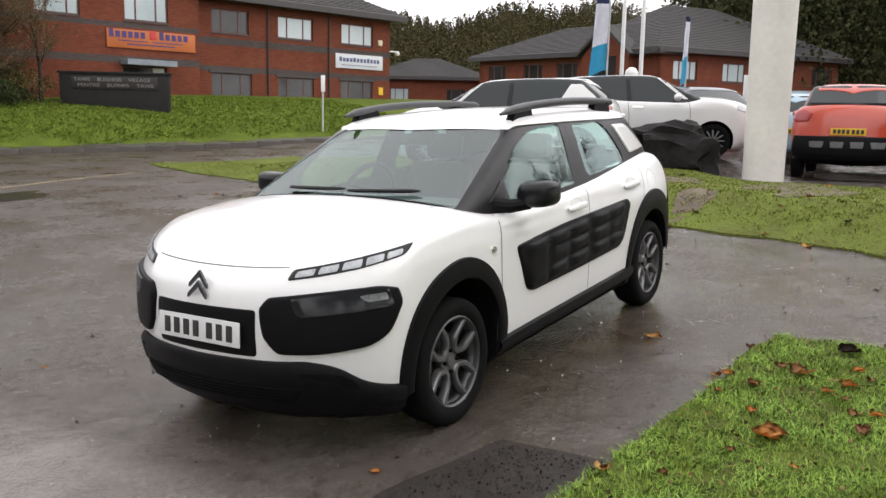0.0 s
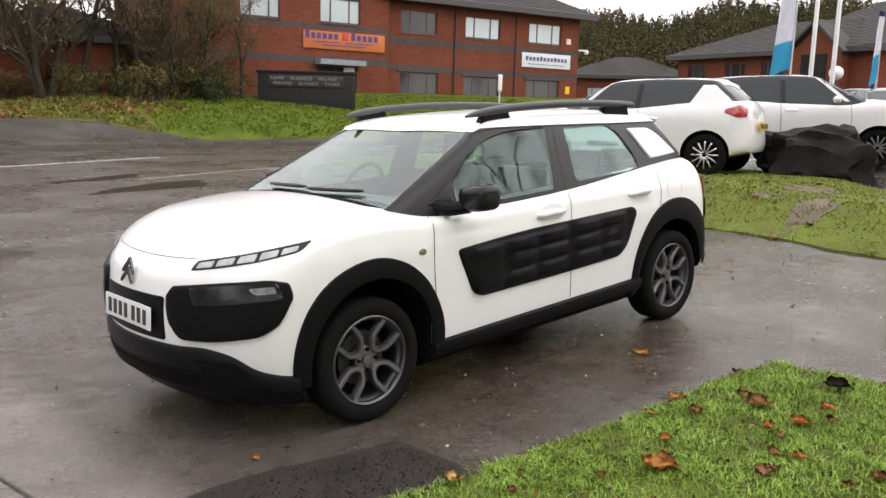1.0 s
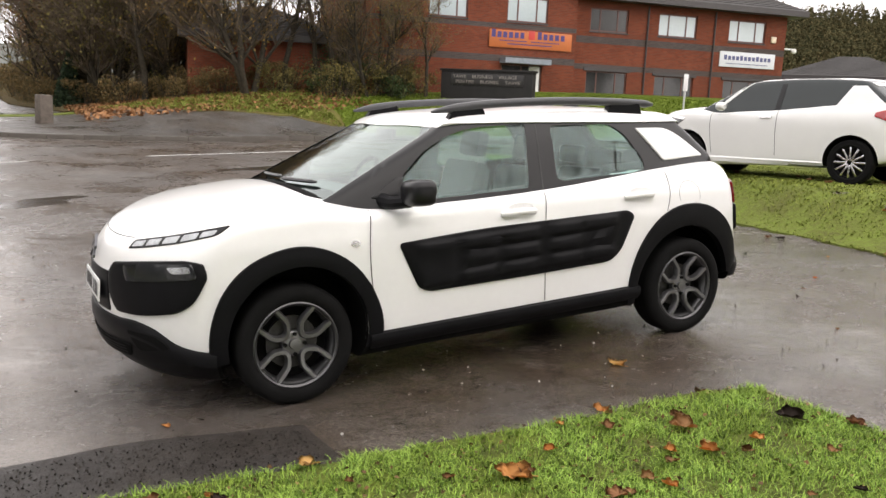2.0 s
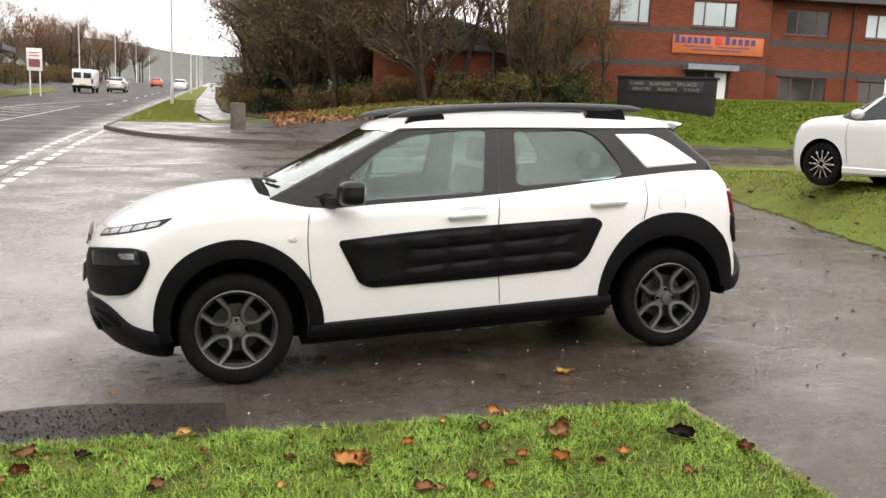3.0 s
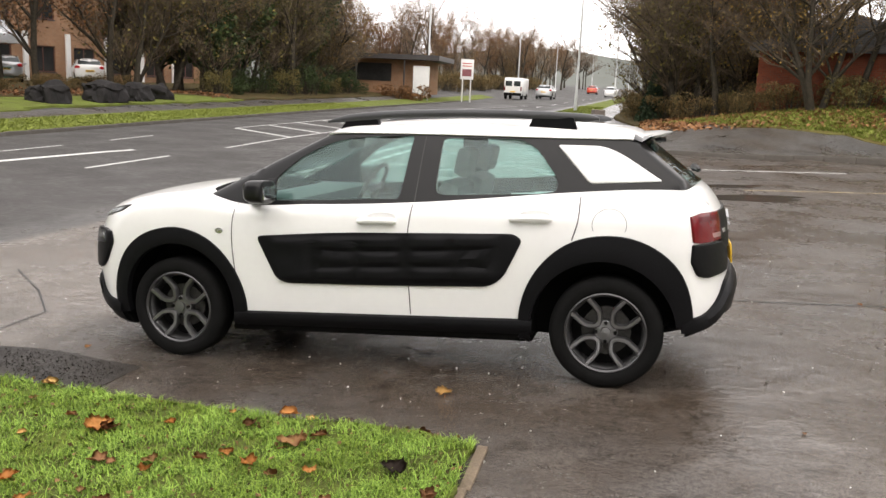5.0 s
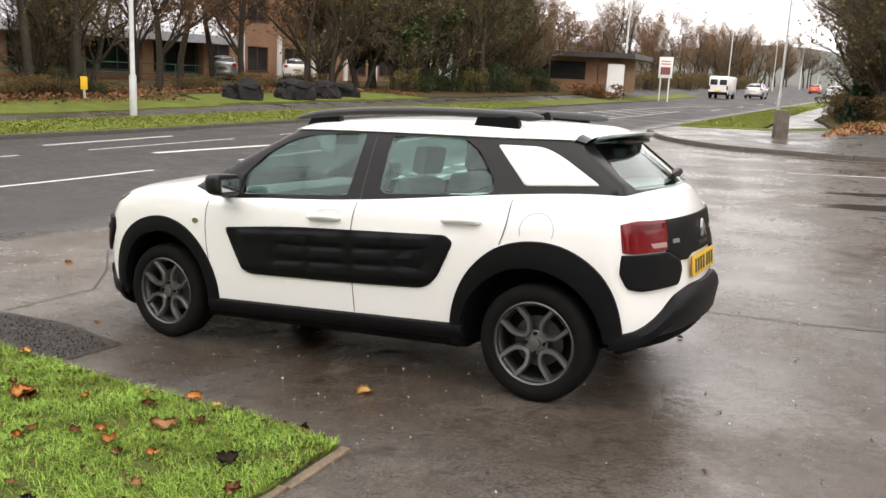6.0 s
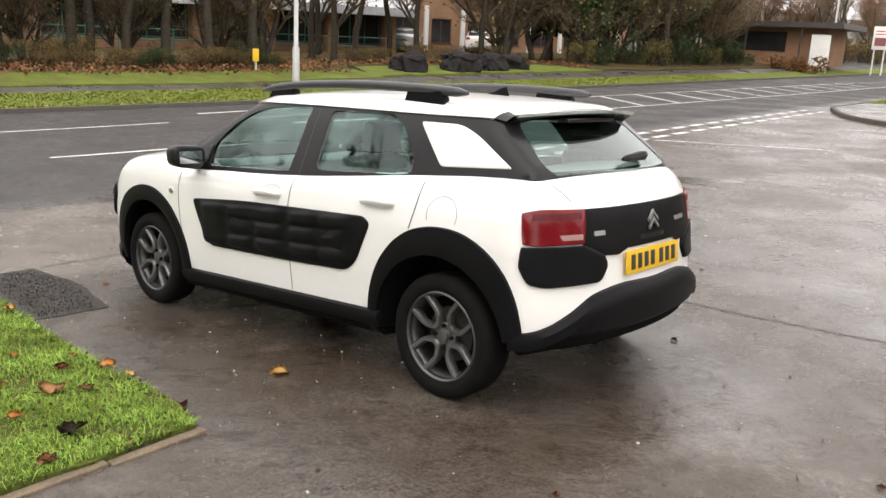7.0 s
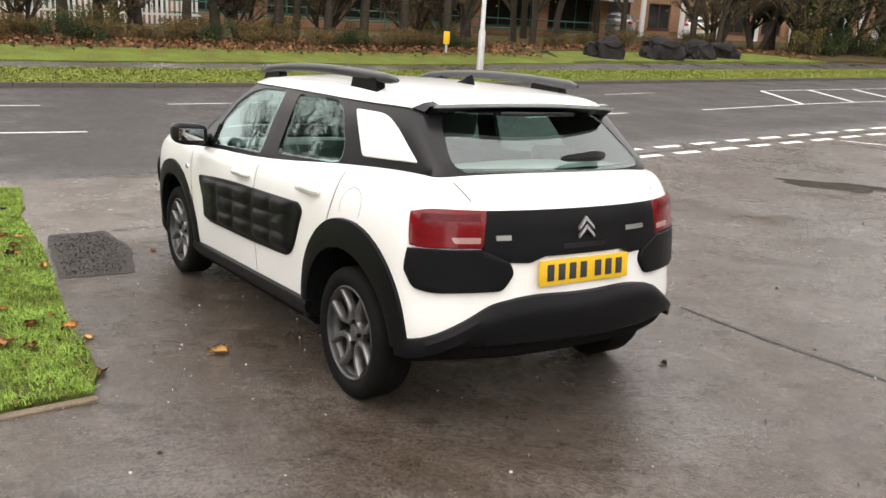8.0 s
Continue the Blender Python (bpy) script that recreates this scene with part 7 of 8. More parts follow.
ROCK = material("dark_boulder", (0.03, 0.027, 0.027), 0.75, spread=0.6, scale=3.5, bump=1.0, bump_scale=9, alt=(0.009, 0.009, 0.009), spec=0.15)
rock("boulder", 9.55, 1.95, (0.80, 0.55, 0.50), 3.0, "big dark boulder on the grass bank", 0.1, -50)
rock("boulder", -18.9, 20.1, (0.65, 0.5, 0.48), 7.0, "dark boulder on the roadside grass", 0.1, 70)
rock("boulder", -18.8, 22.8, (0.8, 0.55, 0.50), 9.0, "dark boulder on the roadside grass", 0.1, 80)
rock("boulder", -18.9, 24.9, (0.9, 0.5, 0.46), 12.0, "dark boulder on the roadside grass", 0.1, 95)
rock("boulder", -19.2, 26.7, (0.7, 0.5, 0.42), 15.0, "dark boulder on the roadside grass", 0.1, 60)

POLE = material("galvanised_pole", (0.50, 0.51, 0.51), 0.5, metal=0.3, spread=0.15)
CYAN = material("cyan_cloth", (0.06, 0.42, 0.62), 0.8, spread=0.1)
CLOTH = material("white_cloth", (0.72, 0.73, 0.78), 0.8, spread=0.08)
NAVYC = material("navy_cloth", (0.03, 0.04, 0.12), 0.8, spread=0.1)


def feather_flag(x, y, base, low, high, turn):
    f = thing("feather_flag", "white and cyan feather flag on a pole", "flag", pose(x, y, 0, 0, 0, turn), "flags")
    bm = bmesh.new()
    tube(bm, [(0, 0, base), (0, 0, low), (0.02, 0, high)], [0.03, 0.028, 0.02], 8)
    part("pole", bm, POLE, f)
    for name, za, zb_, mat in (("lower_cloth", low, low + (high - low) * 0.38, CYAN), ("cloth", low + (high - low) * 0.38, high - 0.12, CLOTH), ("top_cloth", high - 0.12, high, NAVYC)):
        bm = bmesh.new()
        rows = []
        for k in range(9):
            z = za + (zb_ - za) * k / 8
            q = (z - low) / (high - low)
            w = 0.52 - 0.16 * q
            sag = -0.25 * (1 - q)
            rows.append([(-w * j / 6 - 0.02, 0.05 * math.sin(j * 1.3 + z * 2.5), z + sag * (j / 6) ** 1.5) for j in range(7)])
        grid_faces(bm, rows)
        bmesh.ops.solidify(bm, geom=list(bm.faces), thickness=0.006)
        part(name, bm, mat, f)


feather_flag(19.3, 7.2, 0.4, 2.85, 4.85, -55)
feather_flag(18.2, 4.5, 0.4, 2.55, 4.1, 10)
for x, y in ((21.3, 7.55), (21.5, 7.0)):
    bm = bmesh.new()
    tube(bm, [(0, 0, 0), (0, 0, 9)], [0.07, 0.05], 10)
    p = thing("flagpole", "tall pale flagpole by the car park", "flagpole", pose(x, y, float(land(x, y))), "flagpoles")
    part("pole", bm, WHITEPAINT, p)
gl = thing("globe_lamp", "white globe lamp on a short post", "lamp", pose(31.5, 11.2, 0.6))
bm = bmesh.new()
tube(bm, [(0, 0, 0), (0, 0, 2.6)], 0.05, 8)
part("post", bm, FASCIA, gl)
bm = bmesh.new()
bmesh.ops.create_uvsphere(bm, u_segments=18, v_segments=12, radius=0.28)
bmesh.ops.translate(bm, verts=bm.verts, vec=(0, 0, 2.8))
part("globe", bm, WHITEPAINT, gl)
info = thing("info_board", "small white information board on posts", "sign", pose(20.6, 3.5, float(land(20.6, 3.5)), 0, 0, -60))
for x in (0.0, 0.9):
    bm = bmesh.new()
    tube(bm, [(x, 0, 0), (x, 0, 1.7)], 0.04, 6)
    part("post", bm, WHITEPAINT, info)
bm = bmesh.new()
box(bm, (-0.1, -0.05, 0.7), (1.0, 0.03, 1.8), 0.01)
part("panel", bm, WHITEPAINT, info)
sp = thing("sign_post", "thin grey sign post with a narrow plate", "sign", pose(19.9, 18.7, float(land(19.9, 18.7)), 0, 0, -30))
bm = bmesh.new()
tube(bm, [(0, 0, 0), (0, 0, 2.2)], 0.035, 8)
part("post", bm, POLE, sp)
bm = bmesh.new()
box(bm, (-0.08, -0.05, 1.6), (0.08, -0.03, 2.2), 0.005)
part("plate", bm, WHITEPAINT, sp)


# ---------------------------------------------------------------- street furniture
def street_lamp(x, y, h, arm, face, label="tall grey street lamp on the verge", band=False):
    z = float(land(x, y))
    s = thing("street_lamp", label, "street lamp", pose(x, y, z, 0, 0, face), "street lamps")
    bm = bmesh.new()
    tube(bm, [(0, 0, -0.1), (0, 0, 1.15), (0, 0, 1.22), (0, 0, h * 0.6), (0, 0, h)], [0.105, 0.105, 0.07, 0.062, 0.045], 12)
    part("post", bm, POLE, s)
    bm = bmesh.new()
    tube(bm, [(0, 0, h - 0.02), (arm * 0.3, 0, h + 0.22), (arm, 0, h + 0.32)], [0.04, 0.034, 0.03], 8)
    part("arm", bm, POLE, s)
    bm = bmesh.new()
    box(bm, (arm - 0.1, -0.13, h + 0.24), (arm + 0.6, 0.13, h + 0.40), 0.05)
    part("lantern", bm, POLE, s)
    if band:
        bm = bmesh.new()
        tube(bm, [(0, 0, 1.95), (0, 0, 2.2)], 0.066, 12)
        part("band", bm, PLATE_Y, s)


street_lamp(-16.75, 12.9, 9.0, 1.4, 0, band=True)
street_lamp(-4.1, 50.0, 9.5, 1.4, 180)
street_lamp(-17.2, 62.0, 9.0, 1.4, 0)
for k in range(4):
    street_lamp(-17.0 - 0.3 * k, 104 + 40 * k, 9.0, 1.4, 0, "distant street lamp beside the main road")
    street_lamp(-4.2 - 0.3 * k, 92 + 40 * k, 9.0, 1.4, 180, "distant street lamp beside the main road")
bl = thing("stone_bollard", "weathered square stone bollard on the pavement", "bollard", pose(-0.75, 24.6, float(land(-0.75, 24.6)), 0, 0, 20))
bm = bmesh.new()
box(bm, (-0.21, -0.21, -0.1), (0.21, 0.21, 0.98), 0.04)
for v in bm.verts:
    v.co.x *= 1 - 0.06 * v.co.z
    v.co.y *= 1 - 0.06 * v.co.z
part("shaft", bm, material("bollard_stone", (0.11, 0.09, 0.075), 0.85, spread=0.5, scale=5, bump=0.6, bump_scale=40), bl)
bm = bmesh.new()
box(bm, (-0.33, -0.33, -0.1), (0.33, 0.33, 0.05), 0.02)
part("footing", bm, KERBSTONE, bl)
yb = thing("marker_post", "small yellow marker post in the leaves", "marker", pose(-19.4, 13.4, float(land(-19.4, 13.4)), 0, 0, 60))
bm = bmesh.new()
tube(bm, [(0, 0, 0), (0, 0, 0.4)], 0.04, 8)
part("post", bm, POLE, yb)
bm = bmesh.new()
box(bm, (-0.10, -0.05, 0.36), (0.10, 0.05, 0.76), 0.02)
part("plate", bm, PLATE_Y, yb)
py = thing("pylon_sign", "white pylon sign with a dark red picture", "sign", pose(-13.9, 61.5, float(land(-13.9, 61.5)), 0, 0, 8))
for x in (-0.32, 0.32):
    bm = bmesh.new()
    tube(bm, [(x, 0, 0), (x, 0, 2.2)], 0.05, 8)
    part("post", bm, WHITEPAINT, py)
bm = bmesh.new()
box(bm, (-0.5, -0.12, 1.75), (0.5, 0.12, 3.3), 0.02)
part("panel", bm, WHITEPAINT, py)
bm = bmesh.new()
box(bm, (-0.36, -0.135, 2.0), (0.36, -0.115, 2.55))
part("picture", bm, material("poster_picture", (0.25, 0.08, 0.09), 0.5, spread=0.6, scale=4), py, smooth=False)
for z in (2.75, 2.95):
    bm = bmesh.new()
    box(bm, (-0.34, -0.135, z), (0.34, -0.115, z + 0.07))
    part("lettering_bar", bm, REDMARK, py, smooth=False)

# flat-roofed shop by the road
shop = thing("low_shop", "low flat-roofed building with a dark canopy", "building", pose(-22.0, 56.5, float(land(-22, 56.5)), 0, 0, 6))
plain_wall("wall", (-2.5, 0, 0), (6.0, 6, 2.5), TANBRICK, shop)
plain_wall("roof", (-3.2, -1.4, 2.5), (7.2, 6.5, 2.85), FASCIA, shop)
plain_wall("window", (-1.5, -0.06, 0.9), (3.4, 0.02, 2.2), DIMPANE, shop)
for x in (-2.9, 1.0, 4.6):
    bm = bmesh.new()
    tube(bm, [(x, -1.2, 0), (x, -1.2, 2.5)], 0.06, 8)
    part("post", bm, FASCIA, shop)
board = thing("white_hoarding", "plain white hoarding panel beside the shop", "hoarding", pose(-15.9, 56.2, float(land(-15.9, 56.2)), 0, 0, 6))
bm = bmesh.new()
box(bm, (-0.8, -0.06, 0.2), (0.4, 0.06, 2.5), 0.01)
part("panel", bm, WHITEPAINT, board)
for x in (-0.7, 0.3):
    bm = bmesh.new()
    tube(bm, [(x, 0.1, 0), (x, 0.1, 2.3)], 0.05, 6)
    part("post", bm, POLE, board)
hedge = bush(77, 2.2, 1.0, 1.0, LEAF_BROWN, 2600, "low clipped dark red hedge", 0.08, "hedge")
hedge.matrix_world = pose(-16.6, 54.0, float(land(-16.6, 54)))

# ---------------------------------------------------------------- buildings across the road
GREENRAIL = material("green_rail", (0.03, 0.13, 0.10), 0.5, spread=0.1)
RENDERW = material("weathered_white_roof", (0.55, 0.57, 0.60), 0.6, spread=0.2, scale=0.6)
low = thing("low_building", "long low building with white roof and piers", "building", pose(-39.5, -2.0, 0.45, 0, 0, 80))
plain_wall("glazing", (0, 0.0, 0), (36, 8, 2.4), DIMPANE, low)
plain_wall("plinth", (0, 0.05 - 0.12, 0), (36, -0.004, 0.7), TANBRICK, low)
plain_wall("fascia", (-1, -1.3, 2.4), (37, 9, 2.85), RENDERW, low)
bm = prism([(-1.3, 2.85), (9, 2.85), (5.5, 5.2), (3.0, 5.2)], 0, -1, 37)
part("roof", bm, RENDERW, low, smooth=False)
for k in range(10):
    x = 0.4 + 3.9 * k
    bm = bmesh.new()
    box(bm, (x - 0.35, -0.6, 0), (x + 0.35, 0.02, 2.4), 0.02)
    part("pier", bm, TANBRICK, low)
for k in range(9):
    x = 0.8 + 3.9 * k
    fr = plain_wall("window_frame", (x, -0.05, 0.72), (x + 3.1, -0.006, 0.80), GREENRAIL, low)
    for j in range(4):
        plain_wall("mullion", (x + 1.0 * j, -0.05, 0.8), (x + 1.0 * j + 0.06, -0.008, 2.38), GREENRAIL, fr)
rail = thing("railing", "thin green railing before the low building", "railing", pose(-36.6, -1.5, 0.5, 0, 0, 80))
for z in (0.6, 1.1):
    bm = bmesh.new()
    tube(bm, [(0, 0, z), (34, 0, z)], 0.03, 6)
    part("rail", bm, GREENRAIL, rail)
for k in range(14):
    bm = bmesh.new()
    tube(bm, [(0.2 + 2.55 * k, 0, 0), (0.2 + 2.55 * k, 0, 1.15)], 0.035, 6)
    part("post", bm, GREENRAIL, rail)

tall = thing("office_building", "tan brick office with rows of pale windows", "building", pose(-38.5, 30.0, 0.5, 0, 0, 78), "brick offices")
ops = [(1.2 + 3.1 * k, 2.9 + 3.1 * k, 0.9 + 3.2 * j, 2.5 + 3.2 * j) for k in range(9) for j in range(3)]
tw = wall("wall", 30, 0, 10.5, ops, TANBRICK, tall, ())
for q in ops:
    window(q, 2, DIMPANE if int(q[0] * 3) % 3 else SKYPANE, tw, 2)
plain_wall("wall", (0, 0.26, 0), (30, 10, 10.4), TANBRICK, tall)
for k in range(10):
    plain_wall("white_pier", (0.55 + 3.1 * k, -0.16, 0), (0.85 + 3.1 * k, -0.003, 3.3), WHITEPAINT, tall)
plain_wall("roof", (-0.6, -0.8, 10.5), (30.6, 10.6, 10.9), FASCIA, tall)

fence = thing("paling_fence", "white paling fence behind the trees", "fence", pose(-31.6, -6.0, float(land(-31.6, 0)), 0, 0, 102))
bm = bmesh.new()
box(bm, (-0.06, -0.015, 0.05), (0.06, 0.015, 1.55), 0.006)
pale = mesh_of("pale", bm, WHITEPAINT)
for k in range(70):
    ob = new("pale", pale)
    ob.parent = fence
    ob.matrix_local = pose(0.24 * k, 0, 0)
for z in (0.45, 1.2):
    bm = bmesh.new()
    box(bm, (-0.1, 0.02, z), (16.8, 0.06, z + 0.08))
    part("rail", bm, WHITEPAINT, fence, smooth=False)

# ---------------------------------------------------------------- grass blades and fallen leaves
BLADE = leaf_material("grass_blades", (0.09, 0.17, 0.025), (0.38, 0.57, 0.10), 0.25)
DRYBLADE = leaf_material("bank_blades", (0.13, 0.155, 0.03), (0.25, 0.29, 0.06), 0.15)


bn, bl = BLADE.node_tree.nodes, BLADE.node_tree.links
tc, tn, tr, tm = bn.new("ShaderNodeTexCoord"), bn.new("ShaderNodeTexNoise"), bn.new("ShaderNodeMapRange"), bn.new("ShaderNodeMix")
tn.inputs["Scale"].default_value, tn.inputs["Detail"].default_value = 4.5, 5
tr.inputs["From Min"].default_value, tr.inputs["From Max"].default_value = 0.38, 0.62
tm.data_type, tm.blend_type = "RGBA", "MULTIPLY"
tm.inputs["B"].default_value = (0.58, 0.56, 0.40, 1)
bl.new(tc.outputs["Object"], tn.inputs["Vector"])
bl.new(tn.outputs[0], tr.inputs["Value"])
bl.new(tr.outputs[0], tm.inputs["Factor"])
bl.new(bn["Principled BSDF"].inputs["Base Color"].links[0].from_socket, tm.inputs["A"])
bl.new(tm.outputs["Result"], bn["Principled BSDF"].inputs["Base Color"])


def inside(poly, x, y):
    px, py = np.array([p[0] for p in poly]), np.array([p[1] for p in poly])
    hit = np.zeros(len(x), bool)
    j = len(poly) - 1
    for i in range(len(poly)):
        c = (py[i] > y) != (py[j] > y)
        t = (px[j] - px[i]) * (y - py[i]) / (py[j] - py[i] + 1e-12) + px[i]
        hit ^= c & (x < t)
        j = i
    return hit


def blades(name, poly, n, height, width, mat, seed, lift, label, box_=None, thin=1.0):
    """Grass: single bent blades, in clumps, over a patch of land."""
    r = np.random.RandomState(seed)
    x0, x1, y0, y1 = box_ or (min(p[0] for p in poly), max(p[0] for p in poly), min(p[1] for p in poly), max(p[1] for p in poly))
    x, y = r.uniform(x0, x1, n), r.uniform(y0, y1, n)
    tuft = r.randint(0, n // 14, n)
    cx, cy = r.uniform(x0, x1, n // 14)[tuft], r.uniform(y0, y1, n // 14)[tuft]
    k = r.uniform(0, 1, n) < 0.65
    x, y = np.where(k, cx + r.normal(size=n) * 0.028, x), np.where(k, cy + r.normal(size=n) * 0.028, y)
    mat_ = np.sin(x * 9.1 + 2.0 * np.sin(y * 7.3)) + np.sin(y * 11.7 + 1.7 * np.sin(x * 5.9)) + 0.7 * np.sin(23 * x - 19 * y)
    keep = inside(poly, x, y) & ((mat_ > -0.75) | (r.uniform(0, 1, n) < thin))
    x, y = x[keep], y[keep]
    n = len(x)
    z = land(x, y) + lift
    h = height * r.uniform(0.45, 1.35, n)
    a = r.uniform(0, 6.28, n)
    lean = h * r.uniform(0.3, 2.2, n)
    ux, uy = np.cos(a), np.sin(a)
    wx, wy = -uy * width * r.uniform(0.6, 1.3, n), ux * width * r.uniform(0.6, 1.3, n)
    b0, b1 = np.stack([x - wx, y - wy, z - 0.01], 1), np.stack([x + wx, y + wy, z - 0.01], 1)
    m0 = np.stack([x - wx * 0.7 + ux * lean * 0.35, y - wy * 0.7 + uy * lean * 0.35, z + h * 0.6], 1)
    m1 = np.stack([x + wx * 0.7 + ux * lean * 0.35, y + wy * 0.7 + uy * lean * 0.35, z + h * 0.6], 1)
    tip = np.stack([x + ux * lean, y + uy * lean, z + h * 0.9], 1)
    co = np.stack([b0, b1, m1, m0, tip], 1).reshape(-1, 3)
    base = np.arange(n)[:, None] * 5
    loops = np.concatenate([base + np.array([[0, 1, 2, 3]]), base + np.array([[3, 2, 4]])], 1).ravel()
    me = bpy.data.meshes.new(name)
    me.vertices.add(5 * n)
    me.vertices.foreach_set("co", co.ravel())
    me.loops.add(7 * n)
    me.loops.foreach_set("vertex_index", loops)
    me.polygons.add(2 * n)
    me.polygons.foreach_set("loop_start", (np.arange(n)[:, None] * 7 + np.array([[0, 4]])).ravel())
    me.polygons.foreach_set("loop_total", np.tile([4, 3], n))
    me.update()
    me.materials.append(mat)
    return tagged(new(name, me), label, "grass", kind="stuff")


blades("grass_blades", VERGE, 290000, 0.026, 0.0026, BLADE, 1, 0.03, "short wet green grass blades", (-5.2, 1.0, -5.0, -1.3), 0.3)
blades("bank_grass", BANK, 150000, 0.020, 0.007, DRYBLADE, 2, 0.03, "tufty worn grass on the bank", (3.8, 11.5, -3.5, 15.8))
blades("far_grass", [(-16.4, -4), (-14.4, -4), (-14.4, 40), (-16.4, 40)], 60000, 0.05, 0.012, DRYBLADE, 3, 0.07, "roadside grass tufts across the road")
LAWNBLADE = leaf_material("lawn_blades", (0.11, 0.155, 0.02), (0.20, 0.27, 0.04), 0.12)
blades("lawn_grass", [(8.7, 23.4), (12, 21.6), (16, 19.6), (20, 18.2), (24, 17.2), (25, 22.5), (16, 25.6), (9, 27.0)], 130000, 0.05, 0.012, LAWNBLADE, 4, 0.12, "mown lawn grass before the offices")
blades("corner_grass", [(-4.8, 28.0), (-4.85, 62), (-3.1, 62), (-2.7, 40), (-2.1, 30)], 40000, 0.06, 0.014, DRYBLADE, 5, 0.12, "rough grass of the corner strip")
blades("rough_tufts", [(8.6, 23.2), (8.4, 25.6), (8.6, 30), (5, 31), (1.2, 30), (4.0, 24.9), (7.0, 24.1)], 40000, 0.09, 0.014, DRYBLADE, 6, 0.12, "rough tufts among the fallen leaves")

LEAF_FALLEN = [leaf_material("fallen_orange", (0.56, 0.22, 0.06), (0.70, 0.44, 0.16)), leaf_material("fallen_brown", (0.26, 0.12, 0.055), (0.48, 0.26, 0.12)), leaf_material("fallen_dark", (0.03, 0.02, 0.015), (0.07, 0.04, 0.025))]


def leaf_mesh(seed):
    """A lobed leaf, curled up at its rim."""
    r = random.Random(seed)
    bm = bmesh.new()
    c = bm.verts.new((0, 0, 0.004))
    rim = []
    n = 22
    for k in range(n):
        a = 2 * math.pi * k / n
        lobe = 0.62 + 0.38 * abs(math.cos(2.5 * a)) ** 0.8
        d = 0.055 * lobe * (1.15 - 0.25 * math.cos(a)) * r.uniform(0.92, 1.08)
        rim.append(bm.verts.new((d * math.cos(a), d * math.sin(a) * 0.8, 0.006 + 0.020 * r.random() + 0.3 * d * abs(math.sin(a + seed)))))
    mid = [bm.verts.new(tuple((v.co + c.co) / 2 - Vector((0, 0, 0.002)))) for v in rim]
    for k in range(n):
        bm.faces.new((c, mid[k], mid[(k + 1) % n]))
        bm.faces.new((mid[k], rim[k], rim[(k + 1) % n], mid[(k + 1) % n]))
    tube(bm, [(-0.045, 0, 0.006), (-0.085, 0.01, 0.012)], 0.0022, 4)
    bmesh.ops.solidify(bm, geom=list(bm.faces), thickness=0.0012)
    return bm


models = []
for k in range(4):
    for j, m in enumerate(LEAF_FALLEN):
        models.append((mesh_of("fallen_leaf", leaf_mesh(k), m), j))
r = random.Random(21)
spots = [(0.48, -1.13, 1.25, 0), (-0.9, -2.15, 1.7, 0), (0.05, -2.1, 1.5, 1), (-2.25, -2.05, 1.5, 0), (-1.6, -2.6, 1.4, 0), (0.55, -2.25, 1.4, 2), (5.2, 0.4, 1.6, 1), (4.4, -1.3, 1.4, 0), (-3.9, 0.5, 1.2, 0), (-2.2, -1.75, 1.2, 1)]
while len(spots) < 190:
    x, y = r.uniform(-4.8, 0.85), r.uniform(-4.8, -1.65)
    spots.append((x, y, r.uniform(0.45, 1.0), r.choice((0, 0, 0, 1, 1, 1, 1, 2))))
while len(spots) < 240:
    spots.append((r.uniform(4.6, 8.5), r.uniform(-3, 9), r.uniform(0.7, 1.3), r.choice((0, 1, 1, 2))))
while len(spots) < 270:
    spots.append((r.uniform(-4, 5), r.uniform(-2.5, 4), r.uniform(0.3, 0.6), r.choice((0, 1, 2))))
words = ("curled orange fallen leaf on the ground", "brown fallen leaf lying on the ground", "dark wet fallen leaf on the ground")
for x, y, s, j in spots:
    me = r.choice([m for m, q in models if q == j])
    ob = new("fallen_leaf", me)
    on_grass = bool(inside(VERGE, np.array([x]), np.array([y]))[0]) or x > float(edge_of_verge(y))
    ob.matrix_world = pose(x, y, float(land(x, y)) + (0.05 if on_grass else 0.002), r.uniform(-7, 7) * on_grass, r.uniform(-7, 7) * on_grass, r.uniform(0, 360)) @ Matrix.Scale(s * 0.78, 4)
    tagged(ob, words[j], "leaf", "fallen leaves")
# leaf litter across the road
rs = np.random.RandomState(31)
n = 9000
x, y = -18.4 - rs.gamma(2.2, 1.1, n), rs.uniform(-8, 33, n)
keep = (y < 17) | (y > 31) | (x < -20.6)
x, y = x[keep], y[keep]
quads("fallen_leaves", np.stack([x, y, land(x, y) + 0.10 + rs.uniform(0, 0.08, len(x))], 1), rs.uniform(0.06, 0.13, len(x)), leaf_material("litter_leaves", (0.07, 0.035, 0.02), (0.27, 0.13, 0.055)), None, 5, 0.6, "drift of brown fallen leaves on the bank", "leaves", "stuff", 1.2)
n = 6000
x, y = rs.uniform(0.5, 10.5, n), rs.uniform(24.6, 38, n)
quads("fallen_leaves", np.stack([x, y, land(x, y) + 0.14 + rs.uniform(0, 0.05, n)], 1), rs.uniform(0.07, 0.15, n), leaf_material("corner_leaves", (0.16, 0.075, 0.035), (0.32, 0.16, 0.07)), None, 6, 0.6, "brown fallen leaves under the corner trees", "leaves", "stuff", 1.2)
n = 2600
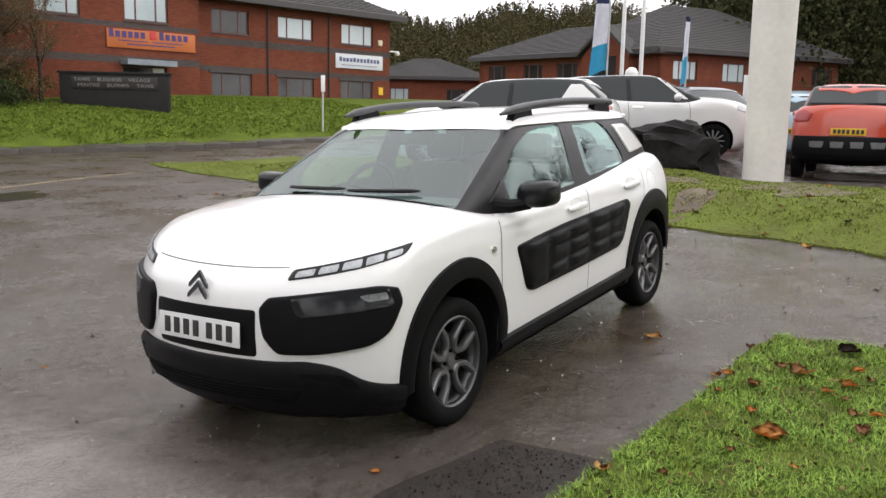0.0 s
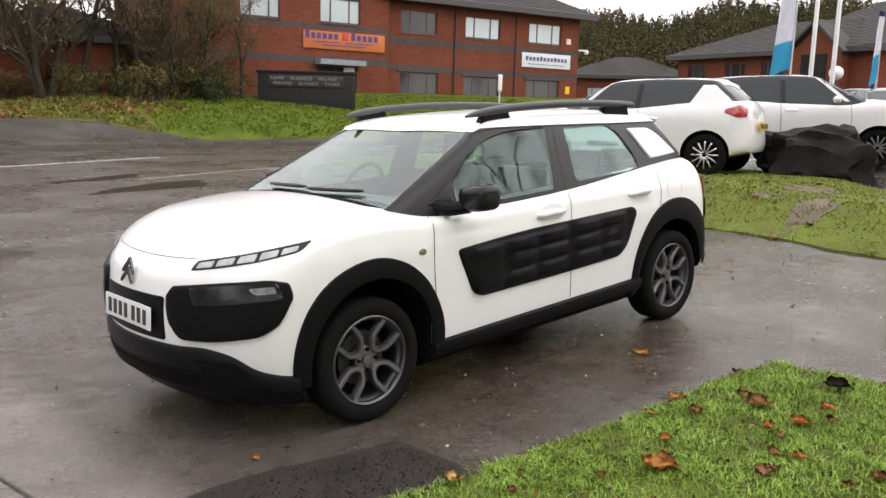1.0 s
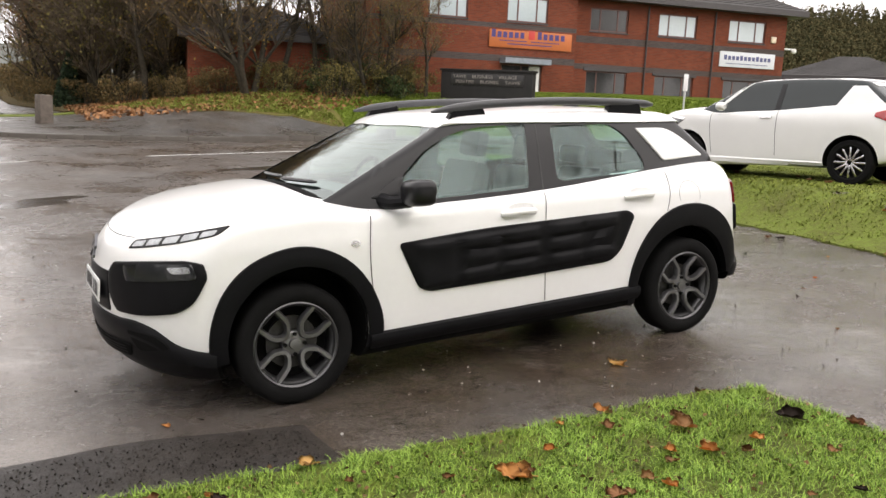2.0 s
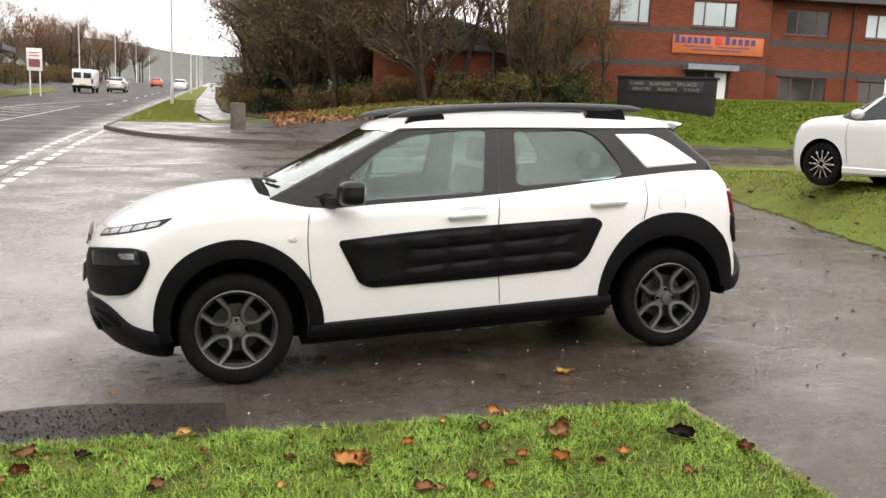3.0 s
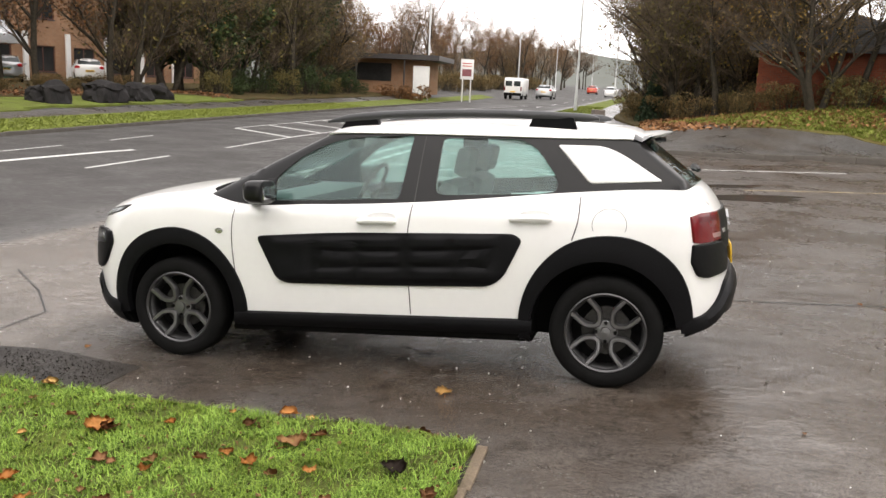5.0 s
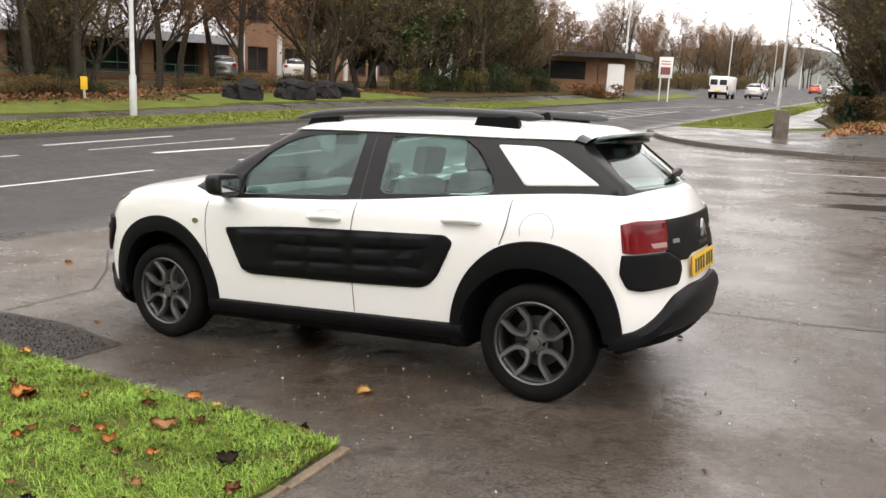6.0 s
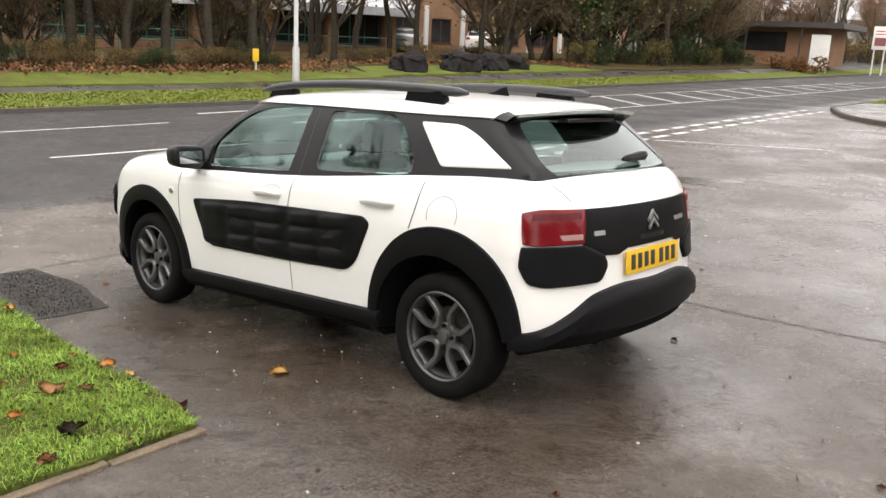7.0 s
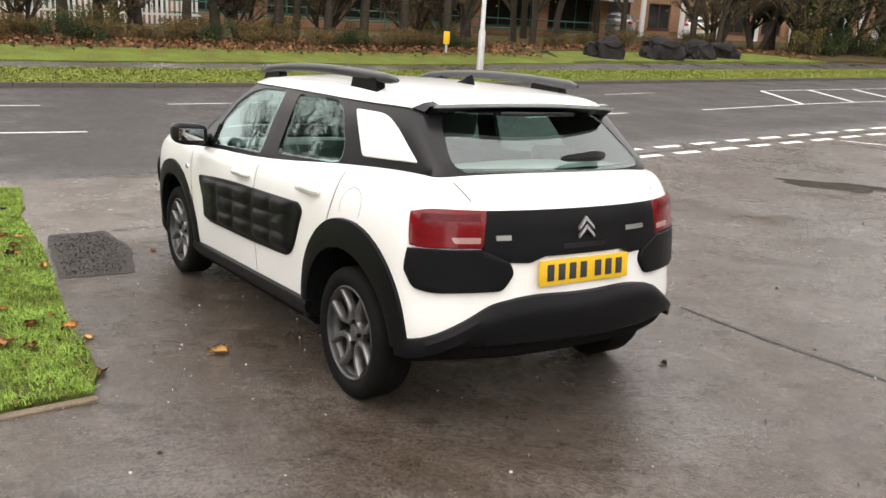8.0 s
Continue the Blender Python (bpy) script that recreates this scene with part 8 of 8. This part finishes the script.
x, y = rs.uniform(-4.8, 0.85, n), rs.uniform(-4.8, -1.6, n)
keep = inside(VERGE, x, y)
x, y = x[keep], y[keep]
quads("leaf_crumbs", np.stack([x, y, land(x, y) + 0.045 + rs.uniform(0, 0.012, len(x))], 1), rs.uniform(0.006, 0.022, len(x)), leaf_material("leaf_crumbs", (0.03, 0.018, 0.010), (0.26, 0.15, 0.065)), None, 8, 0.5, "torn bits of brown leaf in the grass", "leaves", "stuff", 1.3)
n = 420
x, y = rs.uniform(-4.5, 4.5, n), rs.uniform(-2.0, 4.5, n)
keep = ~inside(VERGE, x, y)
x, y = x[keep], y[keep]
PEBBLE = leaf_material("pale_grit", (0.10, 0.09, 0.08), (0.5, 0.48, 0.45))
quads("grit", np.stack([x, y, land(x, y) + 0.006], 1), rs.uniform(0.006, 0.018, len(x)), PEBBLE, None, 7, 0.2, "pale grit and bits on the tarmac", "grit", "stuff", 1.1)

n = 1900
x, y = rs.uniform(-2.78, -1.36, n), rs.uniform(-1.6, -0.95, n)
keep = inside([(-2.7, -1.05), (-2.1, -0.99), (-1.43, -1.15), (-1.41, -1.55), (-2.2, -1.48), (-2.65, -1.42)], x, y)
x, y = x[keep], y[keep]
n = len(x)
STONES = leaf_material("coarse_chippings", (0.012, 0.011, 0.010), (0.055, 0.048, 0.043), 0.1)
quads("chippings", np.stack([x, y, land(x, y) + 0.007 + rs.uniform(0, 0.006, n)], 1), rs.uniform(0.005, 0.013, n), STONES, None, 9, 0.2, "coarse loose chippings on the tarmac repair", "grit", "stuff", 1.2)
n = 700
x, y = rs.uniform(-5.5, 4.8, n), rs.uniform(-4.5, 6.5, n)
keep = ~inside(VERGE, x, y)
x, y = x[keep], y[keep]
quads("dark_crumbs", np.stack([x, y, land(x, y) + 0.006], 1), rs.gamma(2.0, 0.003, len(x)) + 0.004, leaf_material("dark_crumbs", (0.008, 0.006, 0.005), (0.06, 0.04, 0.025)), None, 10, 0.3, "dark wet crumbs of leaf on the tarmac", "grit", "stuff", 1.5)
